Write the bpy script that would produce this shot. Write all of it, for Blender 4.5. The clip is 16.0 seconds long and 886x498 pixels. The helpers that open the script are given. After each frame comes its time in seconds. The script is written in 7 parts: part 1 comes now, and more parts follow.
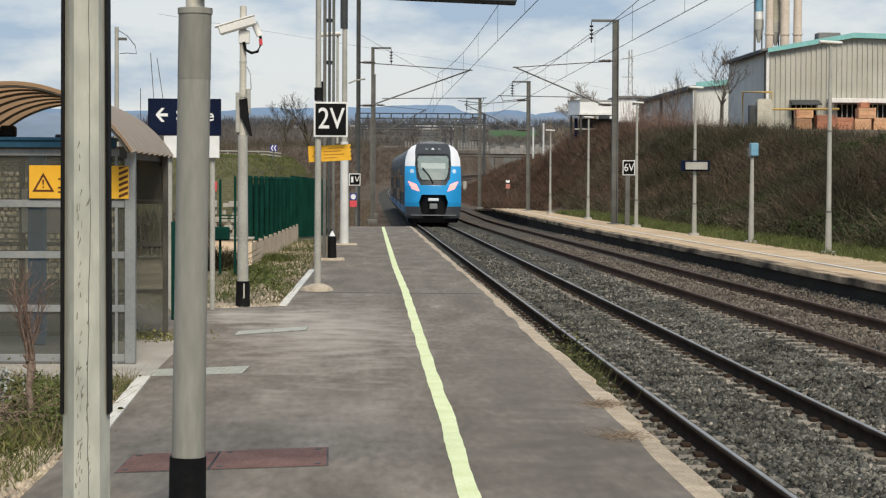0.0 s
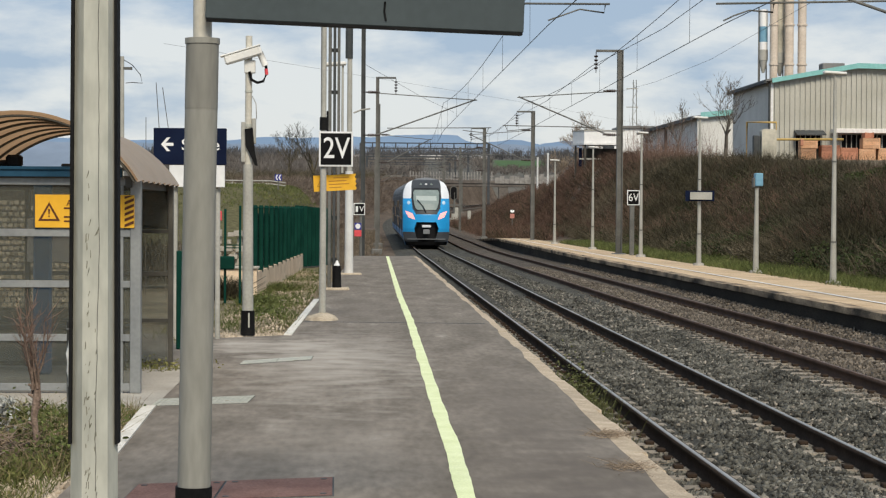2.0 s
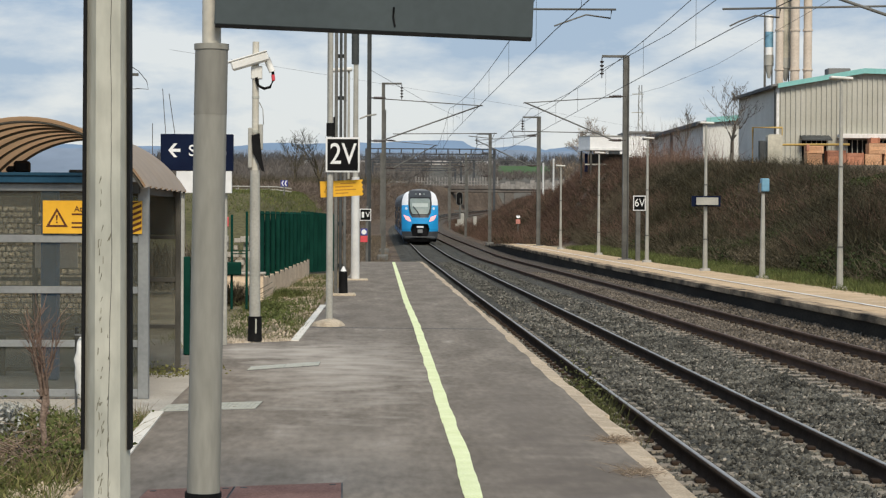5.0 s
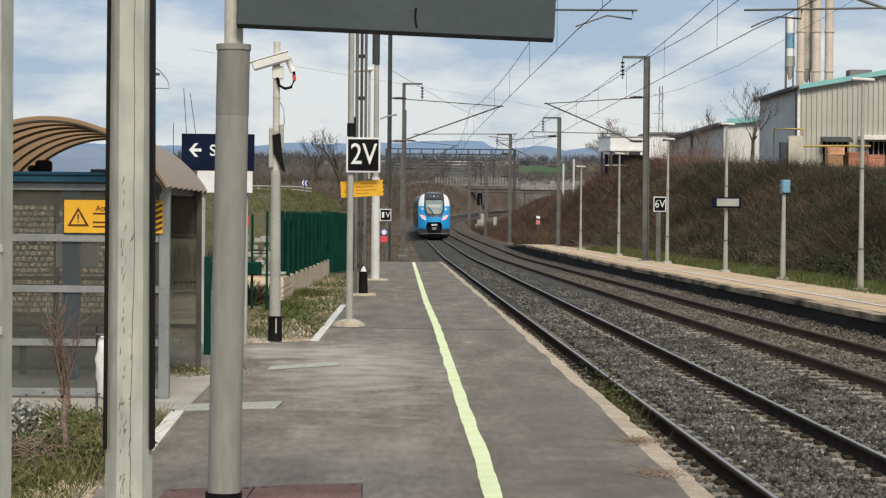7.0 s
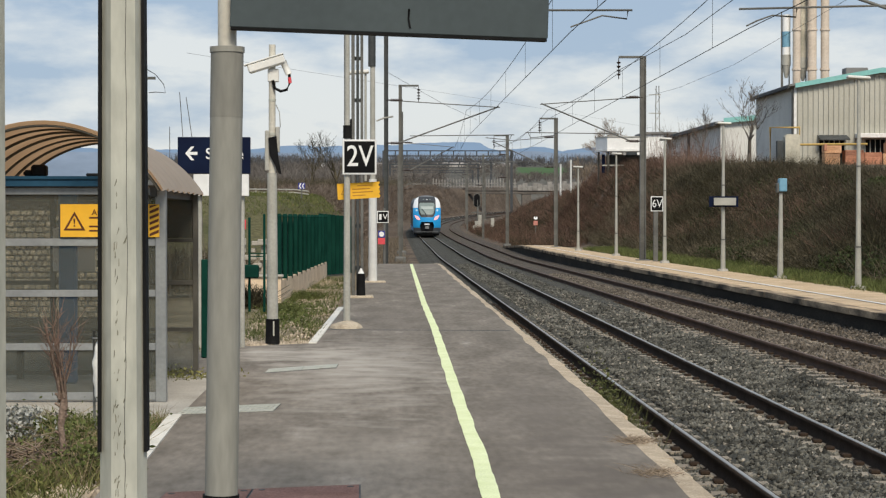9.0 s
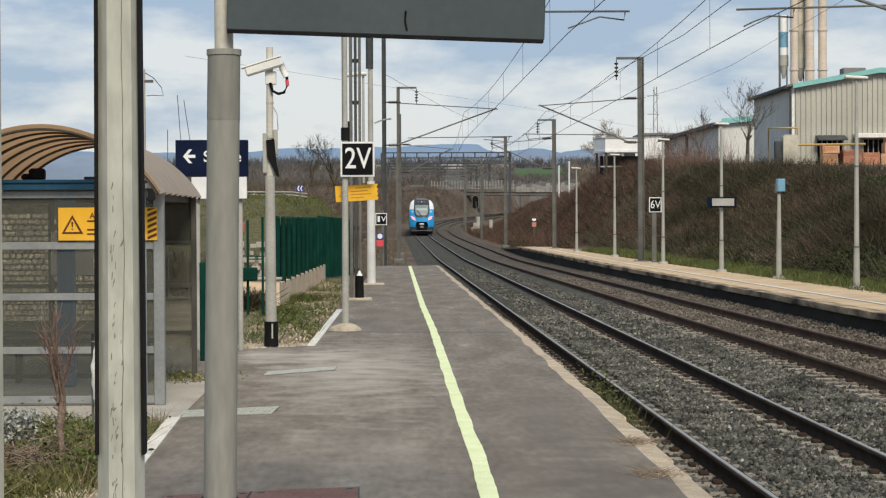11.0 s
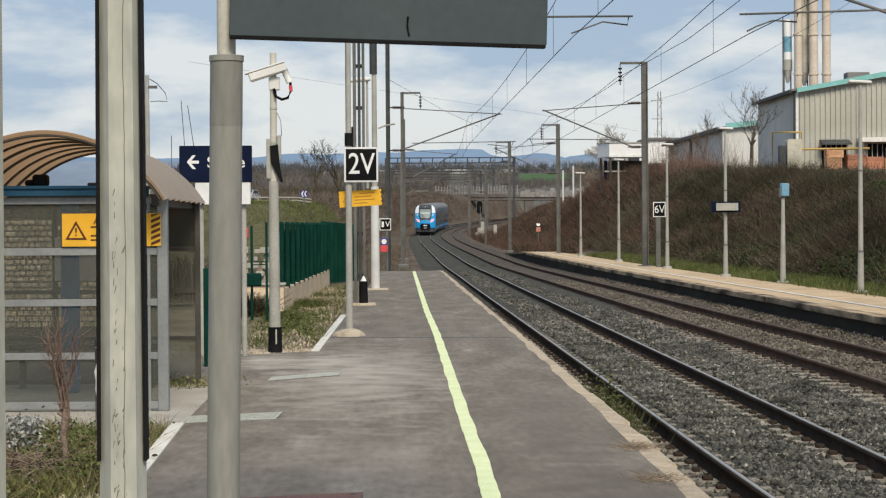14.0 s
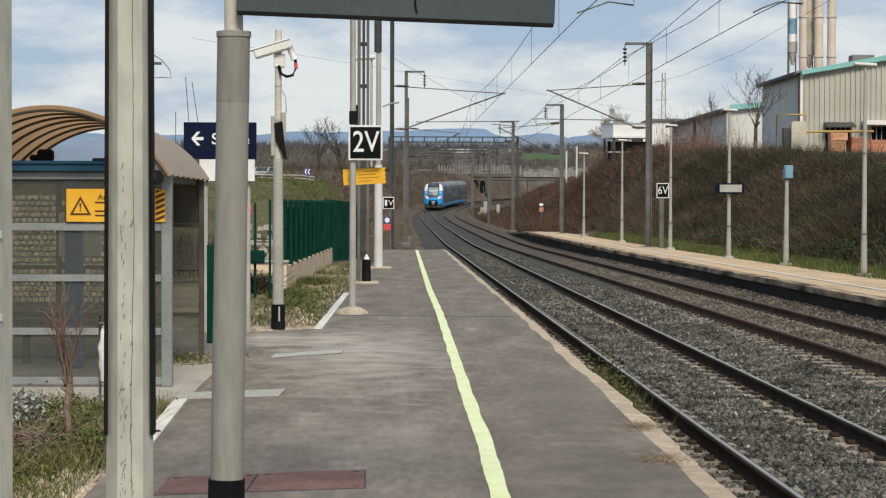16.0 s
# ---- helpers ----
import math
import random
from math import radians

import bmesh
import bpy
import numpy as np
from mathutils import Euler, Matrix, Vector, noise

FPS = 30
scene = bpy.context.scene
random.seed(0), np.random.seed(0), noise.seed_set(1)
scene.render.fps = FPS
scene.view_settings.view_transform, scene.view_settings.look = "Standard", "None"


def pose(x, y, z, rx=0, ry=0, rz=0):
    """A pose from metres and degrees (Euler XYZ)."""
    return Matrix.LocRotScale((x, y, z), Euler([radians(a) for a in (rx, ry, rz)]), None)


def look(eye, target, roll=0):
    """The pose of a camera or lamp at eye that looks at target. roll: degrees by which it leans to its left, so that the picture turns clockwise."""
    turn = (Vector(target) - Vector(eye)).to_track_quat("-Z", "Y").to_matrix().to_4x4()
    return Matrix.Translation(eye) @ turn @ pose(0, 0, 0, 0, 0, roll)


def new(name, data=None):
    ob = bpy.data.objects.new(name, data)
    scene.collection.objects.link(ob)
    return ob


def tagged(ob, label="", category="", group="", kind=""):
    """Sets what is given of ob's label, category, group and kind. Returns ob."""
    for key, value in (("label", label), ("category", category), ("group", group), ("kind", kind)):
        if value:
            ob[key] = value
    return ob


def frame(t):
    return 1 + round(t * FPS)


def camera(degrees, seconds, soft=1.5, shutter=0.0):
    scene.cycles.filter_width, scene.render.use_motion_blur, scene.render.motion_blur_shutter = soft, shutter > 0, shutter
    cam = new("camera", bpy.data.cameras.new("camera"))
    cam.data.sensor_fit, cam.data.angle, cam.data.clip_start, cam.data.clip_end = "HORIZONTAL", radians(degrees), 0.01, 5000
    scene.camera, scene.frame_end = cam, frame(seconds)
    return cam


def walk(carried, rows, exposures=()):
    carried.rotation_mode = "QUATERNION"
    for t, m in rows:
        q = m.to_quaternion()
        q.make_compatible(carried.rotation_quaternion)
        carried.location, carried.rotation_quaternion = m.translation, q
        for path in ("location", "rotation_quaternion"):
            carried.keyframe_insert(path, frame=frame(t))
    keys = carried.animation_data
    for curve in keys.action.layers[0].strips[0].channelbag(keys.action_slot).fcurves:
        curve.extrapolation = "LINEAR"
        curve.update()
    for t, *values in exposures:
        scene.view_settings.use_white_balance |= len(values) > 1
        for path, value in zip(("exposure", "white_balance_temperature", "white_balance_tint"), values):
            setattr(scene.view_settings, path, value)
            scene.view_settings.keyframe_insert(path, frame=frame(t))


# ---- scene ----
cam = camera(25.27, 16.0, soft=1.25)
PATH = [
    (0.0, (0.0224, 0.0023, 1.7016), (2.6028, 59.9118, -0.3468), 0.279),
    (0.5, (0.0159, -0.0006, 1.6995), (2.4976, 59.9173, -0.2208), 0.276),
    (1.0, (0.0150, 0.0001, 1.7039), (2.4046, 59.9331, 0.1791), 0.333),
    (1.5, (0.0144, 0.0017, 1.7057), (2.3746, 59.9411, 0.4022), 0.412),
    (2.0, (0.0110, 0.0005, 1.7037), (2.4601, 59.9395, 0.5514), 0.369),
    (2.5, (0.0096, 0.0005, 1.7048), (2.6209, 59.9333, 0.5891), 0.406),
    (3.0, (0.0063, 0.0004, 1.7031), (2.7018, 59.9279, 0.5052), 0.403),
    (3.5, (0.0007, -0.0002, 1.7023), (2.7701, 59.9234, 0.4818), 0.391),
    (4.0, (-0.0004, 0.0013, 1.7032), (2.6442, 59.9318, 0.5439), 0.305),
    (6.5, (-0.0164, -0.0014, 1.7005), (1.7813, 59.9658, 0.8583), 0.523),
    (7.0, (-0.0131, 0.0001, 1.7051), (1.6631, 59.9688, 0.7286), 0.493),
    (7.5, (-0.0034, -0.0024, 1.7040), (1.5827, 59.9690, 0.7445), 0.360),
    (8.0, (0.0012, -0.0034, 1.7002), (1.6641, 59.9670, 0.8128), 0.155),
    (8.5, (-0.0007, -0.0022, 1.7011), (1.7415, 59.9684, 0.9987), 0.036),
    (9.0, (-0.0000, -0.0000, 1.7000), (1.7391, 59.9676, 0.7744), 0.000),
    (11.5, (0.0098, -0.0021, 1.6991), (1.9034, 59.9623, 0.8762), -0.379),
    (12.0, (0.0142, -0.0032, 1.6990), (2.1731, 59.9529, 0.9171), -0.329),
    (12.5, (0.0093, -0.0045, 1.7033), (2.1245, 59.9515, 0.8082), -0.047),
    (13.0, (0.0083, -0.0056, 1.7015), (1.8545, 59.9575, 0.6911), -0.165),
    (13.5, (0.0136, -0.0081, 1.7017), (1.7276, 59.9606, 0.7974), -0.327),
    (14.0, (0.0134, -0.0069, 1.7009), (1.6633, 59.9662, 0.9885), -0.366),
    (14.5, (0.0129, -0.0041, 1.7000), (1.7783, 59.9645, 0.8893), -0.200),
    (15.0, (0.0073, -0.0042, 1.6993), (1.8121, 59.9608, 0.7321), -0.052),
    (15.5, (0.0028, 0.0001, 1.6966), (1.6659, 59.9658, 0.5349), 0.076),
    (16.0, (-0.0023, -0.0011, 1.6948), (1.5700, 59.9633, 0.3523), 0.159),
]
walk(cam, [(t, look(eye, target, roll)) for t, eye, target, roll in PATH])

# ---- world, sun ----
scene.view_settings.exposure = 0.07
world = bpy.data.worlds.new("cloudy_sky")
scene.world = world
world.use_nodes = True
wn, wl = world.node_tree.nodes, world.node_tree.links
wn.clear()
w_out, w_bg = wn.new("ShaderNodeOutputWorld"), wn.new("ShaderNodeBackground")
w_sky, w_co, w_map = wn.new("ShaderNodeTexSky"), wn.new("ShaderNodeTexCoord"), wn.new("ShaderNodeMapping")
w_noise, w_ramp, w_mix, w_mul = wn.new("ShaderNodeTexNoise"), wn.new("ShaderNodeValToRGB"), wn.new("ShaderNodeMixRGB"), wn.new("ShaderNodeMixRGB")
w_sky.sky_type, w_sky.sun_disc = "NISHITA", False
SUN_EL, SUN_AZ = 44.0, 169.0
w_sky.sun_elevation, w_sky.sun_rotation = radians(SUN_EL), radians(SUN_AZ)
w_map.inputs["Scale"].default_value = (1.0, 1.0, 3.0)
w_map.inputs["Location"].default_value = (0.35, 0.2, 0.05)
w_noise.inputs["Scale"].default_value, w_noise.inputs["Detail"].default_value, w_noise.inputs["Roughness"].default_value = 8.5, 9.0, 0.57
w_ramp.color_ramp.elements[0].position, w_ramp.color_ramp.elements[1].position = 0.40, 0.58
w_ramp.color_ramp.elements[0].color, w_ramp.color_ramp.elements[1].color = (3.6, 4.65, 6.1, 1), (7.35, 7.6, 7.7, 1)
w_bg.inputs["Strength"].default_value = 0.1
w_mix.inputs[0].default_value = 0.85
wl.new(w_co.outputs["Generated"], w_map.inputs["Vector"])
wl.new(w_map.outputs["Vector"], w_noise.inputs["Vector"])
w_sep, w_min, w_off, w_add = wn.new("ShaderNodeSeparateXYZ"), wn.new("ShaderNodeMath"), wn.new("ShaderNodeMath"), wn.new("ShaderNodeMath")
w_min.operation, w_off.operation, w_add.operation = "MINIMUM", "MULTIPLY_ADD", "ADD"
w_min.inputs[1].default_value, w_off.inputs[1].default_value, w_off.inputs[2].default_value = 0.12, -3.0, 0.205
wl.new(w_co.outputs["Generated"], w_sep.inputs["Vector"])
wl.new(w_sep.outputs["Z"], w_min.inputs[0])
wl.new(w_min.outputs["Value"], w_off.inputs[0])
wl.new(w_noise.outputs["Fac"], w_add.inputs[0])
wl.new(w_off.outputs["Value"], w_add.inputs[1])
wl.new(w_add.outputs["Value"], w_ramp.inputs["Fac"])
wl.new(w_sky.outputs["Color"], w_mix.inputs[1])
wl.new(w_ramp.outputs["Color"], w_mix.inputs[2])
wl.new(w_mix.outputs["Color"], w_bg.inputs["Color"])
wl.new(w_bg.outputs["Background"], w_out.inputs["Surface"])

sun = new("sun", bpy.data.lights.new("sun", "SUN"))
sun.data.energy, sun.data.angle, sun.data.color = 3.1, radians(20), (1.0, 0.90, 0.75)
_az, _el = radians(SUN_AZ), radians(SUN_EL)
sun.matrix_basis = look((60 * math.sin(_az) * math.cos(_el), 60 * math.cos(_az) * math.cos(_el), 60 * math.sin(_el)), (0, 0, 0))


# ---- materials ----
def surf(name, c1, c2, scale=3.0, rough=0.8, metal=0.0, bump=0.15, fine=40.0, grain=0.25, c3=None, vary=0.0, stretch=(1, 1, 1), alpha=None, spec=0.2, bdist=0.02, p3=0.78, world_space=False):
    """A surface whose colour wanders between c1 and c2, with fine grain, relief and optional piece-to-piece variation."""
    m = bpy.data.materials.new(name)
    m.use_nodes = True
    n, l = m.node_tree.nodes, m.node_tree.links
    b = n["Principled BSDF"]
    co, mp = n.new("ShaderNodeTexCoord"), n.new("ShaderNodeMapping")
    mp.inputs["Scale"].default_value = stretch
    ge0 = n.new("ShaderNodeNewGeometry")
    l.new(ge0.outputs["Position"] if world_space else co.outputs["Object"], mp.inputs["Vector"])
    n1, n2 = n.new("ShaderNodeTexNoise"), n.new("ShaderNodeTexNoise")
    n1.inputs["Scale"].default_value, n1.inputs["Detail"].default_value = scale, 5.0
    n2.inputs["Scale"].default_value, n2.inputs["Detail"].default_value = fine, 3.0
    l.new(mp.outputs["Vector"], n1.inputs["Vector"])
    l.new(mp.outputs["Vector"], n2.inputs["Vector"])
    r = n.new("ShaderNodeValToRGB")
    r.color_ramp.elements[0].position, r.color_ramp.elements[1].position = 0.35, 0.65
    r.color_ramp.elements[0].color, r.color_ramp.elements[1].color = (*c1, 1), (*c2, 1)
    if c3:
        e = r.color_ramp.elements.new(p3)
        e.color = (*c3, 1)
    l.new(n1.outputs["Fac"], r.inputs["Fac"])
    g = n.new("ShaderNodeMapRange")
    g.inputs["From Min"].default_value, g.inputs["From Max"].default_value = 0.3, 0.7
    g.inputs["To Min"].default_value, g.inputs["To Max"].default_value = 1 - grain, 1 + grain
    l.new(n2.outputs["Fac"], g.inputs["Value"])
    last = g.outputs["Result"]
    if vary:
        o, v = n.new("ShaderNodeObjectInfo"), n.new("ShaderNodeMapRange")
        ge, ad, fr = n.new("ShaderNodeNewGeometry"), n.new("ShaderNodeMath"), n.new("ShaderNodeMath")
        ad.operation, fr.operation = "ADD", "FRACT"
        l.new(o.outputs["Random"], ad.inputs[0])
        l.new(ge.outputs["Random Per Island"], ad.inputs[1])
        l.new(ad.outputs["Value"], fr.inputs[0])
        v.inputs["To Min"].default_value, v.inputs["To Max"].default_value = 1 - vary, 1 + vary
        l.new(fr.outputs["Value"], v.inputs["Value"])
        mm = n.new("ShaderNodeMath")
        mm.operation = "MULTIPLY"
        l.new(last, mm.inputs[0])
        l.new(v.outputs["Result"], mm.inputs[1])
        last = mm.outputs["Value"]
    x = n.new("ShaderNodeVectorMath")
    x.operation = "SCALE"
    l.new(r.outputs["Color"], x.inputs[0])
    l.new(last, x.inputs["Scale"])
    l.new(x.outputs["Vector"], b.inputs["Base Color"])
    b.inputs["Roughness"].default_value, b.inputs["Metallic"].default_value = rough, metal
    b.inputs["Specular IOR Level"].default_value = spec
    if bump:
        bp = n.new("ShaderNodeBump")
        bp.inputs["Strength"].default_value, bp.inputs["Distance"].default_value = bump, bdist
        l.new(n2.outputs["Fac"], bp.inputs["Height"])
        l.new(bp.outputs["Normal"], b.inputs["Normal"])
    if alpha is not None:
        b.inputs["Alpha"].default_value = alpha
    return m


def glow(name, c, strength):
    m = bpy.data.materials.new(name)
    m.use_nodes = True
    b = m.node_tree.nodes["Principled BSDF"]
    b.inputs["Base Color"].default_value, b.inputs["Emission Color"].default_value = (*c, 1), (*c, 1)
    b.inputs["Emission Strength"].default_value = strength
    return m


def pane_glass(name, tint, clear=0.8, rough=0.05):
    """A thin dusty pane: mostly clear, with a glossy face."""
    m = bpy.data.materials.new(name)
    m.use_nodes = True
    n, l = m.node_tree.nodes, m.node_tree.links
    b = n["Principled BSDF"]
    b.inputs["Base Color"].default_value, b.inputs["Roughness"].default_value = (*tint, 1), rough
    t, mx = n.new("ShaderNodeBsdfTransparent"), n.new("ShaderNodeMixShader")
    t.inputs["Color"].default_value = (0.78, 0.79, 0.77, 1)
    mx.inputs[0].default_value = clear
    l.new(b.outputs["BSDF"], mx.inputs[1])
    l.new(t.outputs["BSDF"], mx.inputs[2])
    l.new(mx.outputs["Shader"], n["Material Output"].inputs["Surface"])
    return m


ASPHALT = surf("asphalt", (0.166, 0.144, 0.117), (0.242, 0.211, 0.174), 2.2, 0.95, 0, 0.2, 15, 0.17, c3=(0.35, 0.315, 0.27), p3=0.74, bdist=0.01, spec=0.12, stretch=(1, 0.24, 1))


def dust(m, x, y, rx, ry, amount, tint):
    """A pale dusty patch with a cloudy outline worn into a surface."""
    n, l = m.node_tree.nodes, m.node_tree.links
    b = n["Principled BSDF"]
    base = b.inputs["Base Color"].links[0].from_socket
    ge, mp, ln = n.new("ShaderNodeNewGeometry"), n.new("ShaderNodeMapping"), n.new("ShaderNodeVectorMath")
    mp.vector_type = "POINT"
    mp.inputs["Location"].default_value, mp.inputs["Scale"].default_value = (-x / rx, -y / ry, 0), (1 / rx, 1 / ry, 0)
    ln.operation = "LENGTH"
    no, ad, mr, mx = n.new("ShaderNodeTexNoise"), n.new("ShaderNodeMath"), n.new("ShaderNodeMapRange"), n.new("ShaderNodeMixRGB")
    no.inputs["Scale"].default_value, no.inputs["Detail"].default_value = 2.2, 6.0
    ad.operation = "MULTIPLY_ADD"
    ad.inputs[1].default_value = 2.6
    mr.inputs["From Min"].default_value, mr.inputs["From Max"].default_value = 1.2, 2.5
    mr.inputs["To Min"].default_value, mr.inputs["To Max"].default_value = amount, 0.0
    l.new(ge.outputs["Position"], mp.inputs["Vector"])
    l.new(mp.outputs["Vector"], ln.inputs[0])
    l.new(ge.outputs["Position"], no.inputs["Vector"])
    l.new(no.outputs["Fac"], ad.inputs[0])
    l.new(ln.outputs["Value"], ad.inputs[2])
    l.new(ad.outputs["Value"], mr.inputs["Value"])
    l.new(mr.outputs["Result"], mx.inputs[0])
    l.new(base, mx.inputs[1])
    mx.inputs[2].default_value = (*tint, 1)
    l.new(mx.outputs["Color"], b.inputs["Base Color"])


dust(ASPHALT, -0.35, 22.5, 1.0, 5.0, 0.95, (0.43, 0.39, 0.335))
dust(ASPHALT, -1.2, 24.8, 0.9, 1.4, 0.85, (0.46, 0.415, 0.355))
dust(ASPHALT, 1.35, 17.0, 0.55, 5.0, 0.7, (0.17, 0.148, 0.125))
dust(ASPHALT, 1.35, 12.2, 0.7, 3.2, 0.85, (0.135, 0.116, 0.098))
dust(ASPHALT, -0.2, 14.6, 0.7, 2.0, 0.45, (0.33, 0.295, 0.25))
dust(ASPHALT, 0.1, 33.0, 0.9, 7.0, 0.45, (0.18, 0.157, 0.132))
COPING = surf("coping_stone", (0.42, 0.335, 0.235), (0.57, 0.47, 0.345), 4, 0.9, 0, 0.4, 60, 0.2, vary=0.12)
YELLOW_LINE = surf("line_paint", (0.74, 0.80, 0.43), (0.84, 0.89, 0.55), 3, 0.7, 0, 0.15, 90, 0.10)
FAR_LINE = surf("fresh_white_line", (0.80, 0.78, 0.72), (0.88, 0.86, 0.80), 3, 0.7, 0, 0.1, 60, 0.08)
WHITE_LINE = surf("white_paint", (0.66, 0.62, 0.53), (0.78, 0.74, 0.66), 3, 0.7, 0, 0.15, 90, 0.12)
BALLAST = surf("ballast", (0.045, 0.043, 0.035), (0.10, 0.096, 0.08), 2.2, 0.95, 0, 0.9, 22, 0.55, bdist=0.05)
BALLAST_OLD = surf("old_ballast", (0.07, 0.058, 0.045), (0.13, 0.108, 0.086), 2.2, 0.95, 0, 0.9, 22, 0.5, bdist=0.05)
STONE = surf("ballast_stone", (0.052, 0.050, 0.0415), (0.140, 0.134, 0.112), 1.5, 0.92, 0, 0.3, 30, 0.3, vary=0.75)
STONE_OLD = surf("brown_ballast_stone", (0.085, 0.071, 0.055), (0.175, 0.148, 0.117), 1.5, 0.92, 0, 0.3, 30, 0.3, vary=0.6)
SLEEPER = surf("sleeper_concrete", (0.24, 0.205, 0.16), (0.34, 0.295, 0.235), 3, 0.95, 0, 0.4, 50, 0.3, vary=0.2)
RAIL = surf("rail_steel", (0.034, 0.024, 0.017), (0.060, 0.042, 0.031), 2, 0.92, 0.0, 0.1, 40, 0.3, spec=0.08)
RAIL_RUST = surf("rusty_rail", (0.062, 0.035, 0.022), (0.100, 0.058, 0.037), 2, 0.85, 0.0, 0.1, 40, 0.3)
RAIL_TOP = surf("worn_rail_head", (0.46, 0.42, 0.36), (0.58, 0.54, 0.47), 2, 0.42, 0.7, 0.05, 40, 0.1)
RAIL_TOP_RUST = surf("dull_rail_head", (0.13, 0.085, 0.06), (0.19, 0.13, 0.095), 2, 0.6, 0.2, 0.05, 40, 0.1)
CONCRETE = surf("concrete", (0.30, 0.28, 0.25), (0.42, 0.40, 0.36), 2, 0.9, 0, 0.3, 50, 0.2)
DARK_WALL = surf("dark_concrete", (0.020, 0.0165, 0.012), (0.042, 0.035, 0.026), 1.0, 0.95, 0, 0.4, 30, 0.4, c3=(0.085, 0.073, 0.055), p3=0.72, stretch=(1, 0.35, 1.5))
PLATFORM_B = surf("gravel_platform", (0.50, 0.36, 0.215), (0.66, 0.50, 0.325), 1.2, 0.95, 0, 0.4, 60, 0.25, c3=(0.38, 0.29, 0.20))
EDGE_STAIN = surf("stained_edge_slab", (0.05, 0.041, 0.031), (0.50, 0.375, 0.245), 1.5, 0.95, 0, 0.4, 30, 0.3, stretch=(2.2, 0.45, 1.5), world_space=True)
SOIL = surf("ground_soil", (0.15, 0.122, 0.075), (0.28, 0.23, 0.155), 0.6, 1, 0, 0.6, 9, 0.35, c3=(0.10, 0.115, 0.045), bdist=0.1)
GRASS_G = surf("meadow_ground", (0.075, 0.075, 0.03), (0.125, 0.112, 0.055), 0.25, 1, 0, 0.6, 6, 0.35, bdist=0.1)
BRUSH_G = surf("brushwood_ground", (0.088, 0.066, 0.049), (0.15, 0.115, 0.085), 0.3, 1, 0, 0.8, 3, 0.4, bdist=0.2)
FIELD_G = surf("far_fields", (0.085, 0.08, 0.065), (0.13, 0.12, 0.10), 0.006, 1, 0, 0.2, 0.08, 0.3, c3=(0.10, 0.15, 0.05))
CROP_G = surf("green_crop_field", (0.055, 0.105, 0.035), (0.08, 0.14, 0.05), 0.01, 1, 0, 0.2, 0.1, 0.15)
GALV = surf("galvanised_steel", (0.38, 0.385, 0.33), (0.50, 0.495, 0.42), 7, 0.7, 0.0, 0.08, 30, 0.12, stretch=(1, 1, 0.35), c3=(0.27, 0.26, 0.20), p3=0.66)
GREY_PAINT_DARK = surf("darker_grey_paint", (0.205, 0.200, 0.172), (0.255, 0.248, 0.218), 2, 0.6, 0, 0.05, 30, 0.1, stretch=(1, 1, 0.2))
GREY_PAINT = surf("grey_painted_steel", (0.245, 0.240, 0.207), (0.305, 0.298, 0.262), 2, 0.6, 0, 0.05, 30, 0.1, stretch=(1, 1, 0.2))
CREAM_STEEL = surf("cream_painted_steel", (0.50, 0.47, 0.39), (0.60, 0.57, 0.49), 2, 0.5, 0, 0.05, 30, 0.08)
MAST = surf("mast_steel", (0.105, 0.105, 0.096), (0.17, 0.168, 0.155), 1.2, 0.75, 0.0, 0.1, 20, 0.15)
MAST_DARK = surf("dark_mast_steel", (0.045, 0.05, 0.05), (0.08, 0.085, 0.085), 1.2, 0.6, 0.1, 0.1, 20, 0.15)
WHITE_POST = surf("white_painted_post", (0.58, 0.58, 0.56), (0.68, 0.68, 0.65), 2, 0.6, 0, 0.05, 30, 0.06)
LAMP_POST = surf("pale_lamp_post", (0.33, 0.325, 0.285), (0.44, 0.43, 0.385), 1.5, 0.7, 0.0, 0.05, 30, 0.1)
BLACK = surf("black_rubber", (0.006, 0.006, 0.0065), (0.013, 0.013, 0.013), 4, 0.7, 0, 0.1, 40, 0.2, spec=0.12)
WIRE = surf("wire_copper", (0.03, 0.032, 0.034), (0.05, 0.05, 0.05), 1, 0.6, 0.3, 0, 10, 0.1)
PANEL = surf("anthracite_panel", (0.053, 0.067, 0.070), (0.069, 0.086, 0.089), 0.8, 0.45, 0, 0.02, 20, 0.06)
SIGN_BLACK = surf("sign_black", (0.005, 0.005, 0.0055), (0.008, 0.008, 0.008), 3, 0.6, 0, 0, 10, 0.1, spec=0.1)
SIGN_WHITE = surf("sign_white", (0.72, 0.72, 0.70), (0.82, 0.82, 0.80), 3, 0.5, 0, 0, 10, 0.05)
SIGN_YELLOW = surf("sign_yellow", (0.75, 0.40, 0.03), (0.82, 0.46, 0.045), 3, 0.5, 0, 0, 10, 0.05)
SIGN_BROWN = surf("sign_brown_ink", (0.09, 0.03, 0.015), (0.12, 0.045, 0.02), 3, 0.5, 0, 0, 10, 0.05)
SIGN_OCHRE = surf("sign_faded_ink", (0.42, 0.20, 0.03), (0.48, 0.24, 0.04), 3, 0.5, 0, 0, 10, 0.05)
NAVY = surf("navy_sign", (0.004, 0.008, 0.028), (0.006, 0.012, 0.036), 3, 0.5, 0, 0, 10, 0.05, spec=0.1)
SIGN_RED = surf("sign_red", (0.62, 0.06, 0.08), (0.72, 0.10, 0.11), 3, 0.5, 0, 0, 10, 0.05)
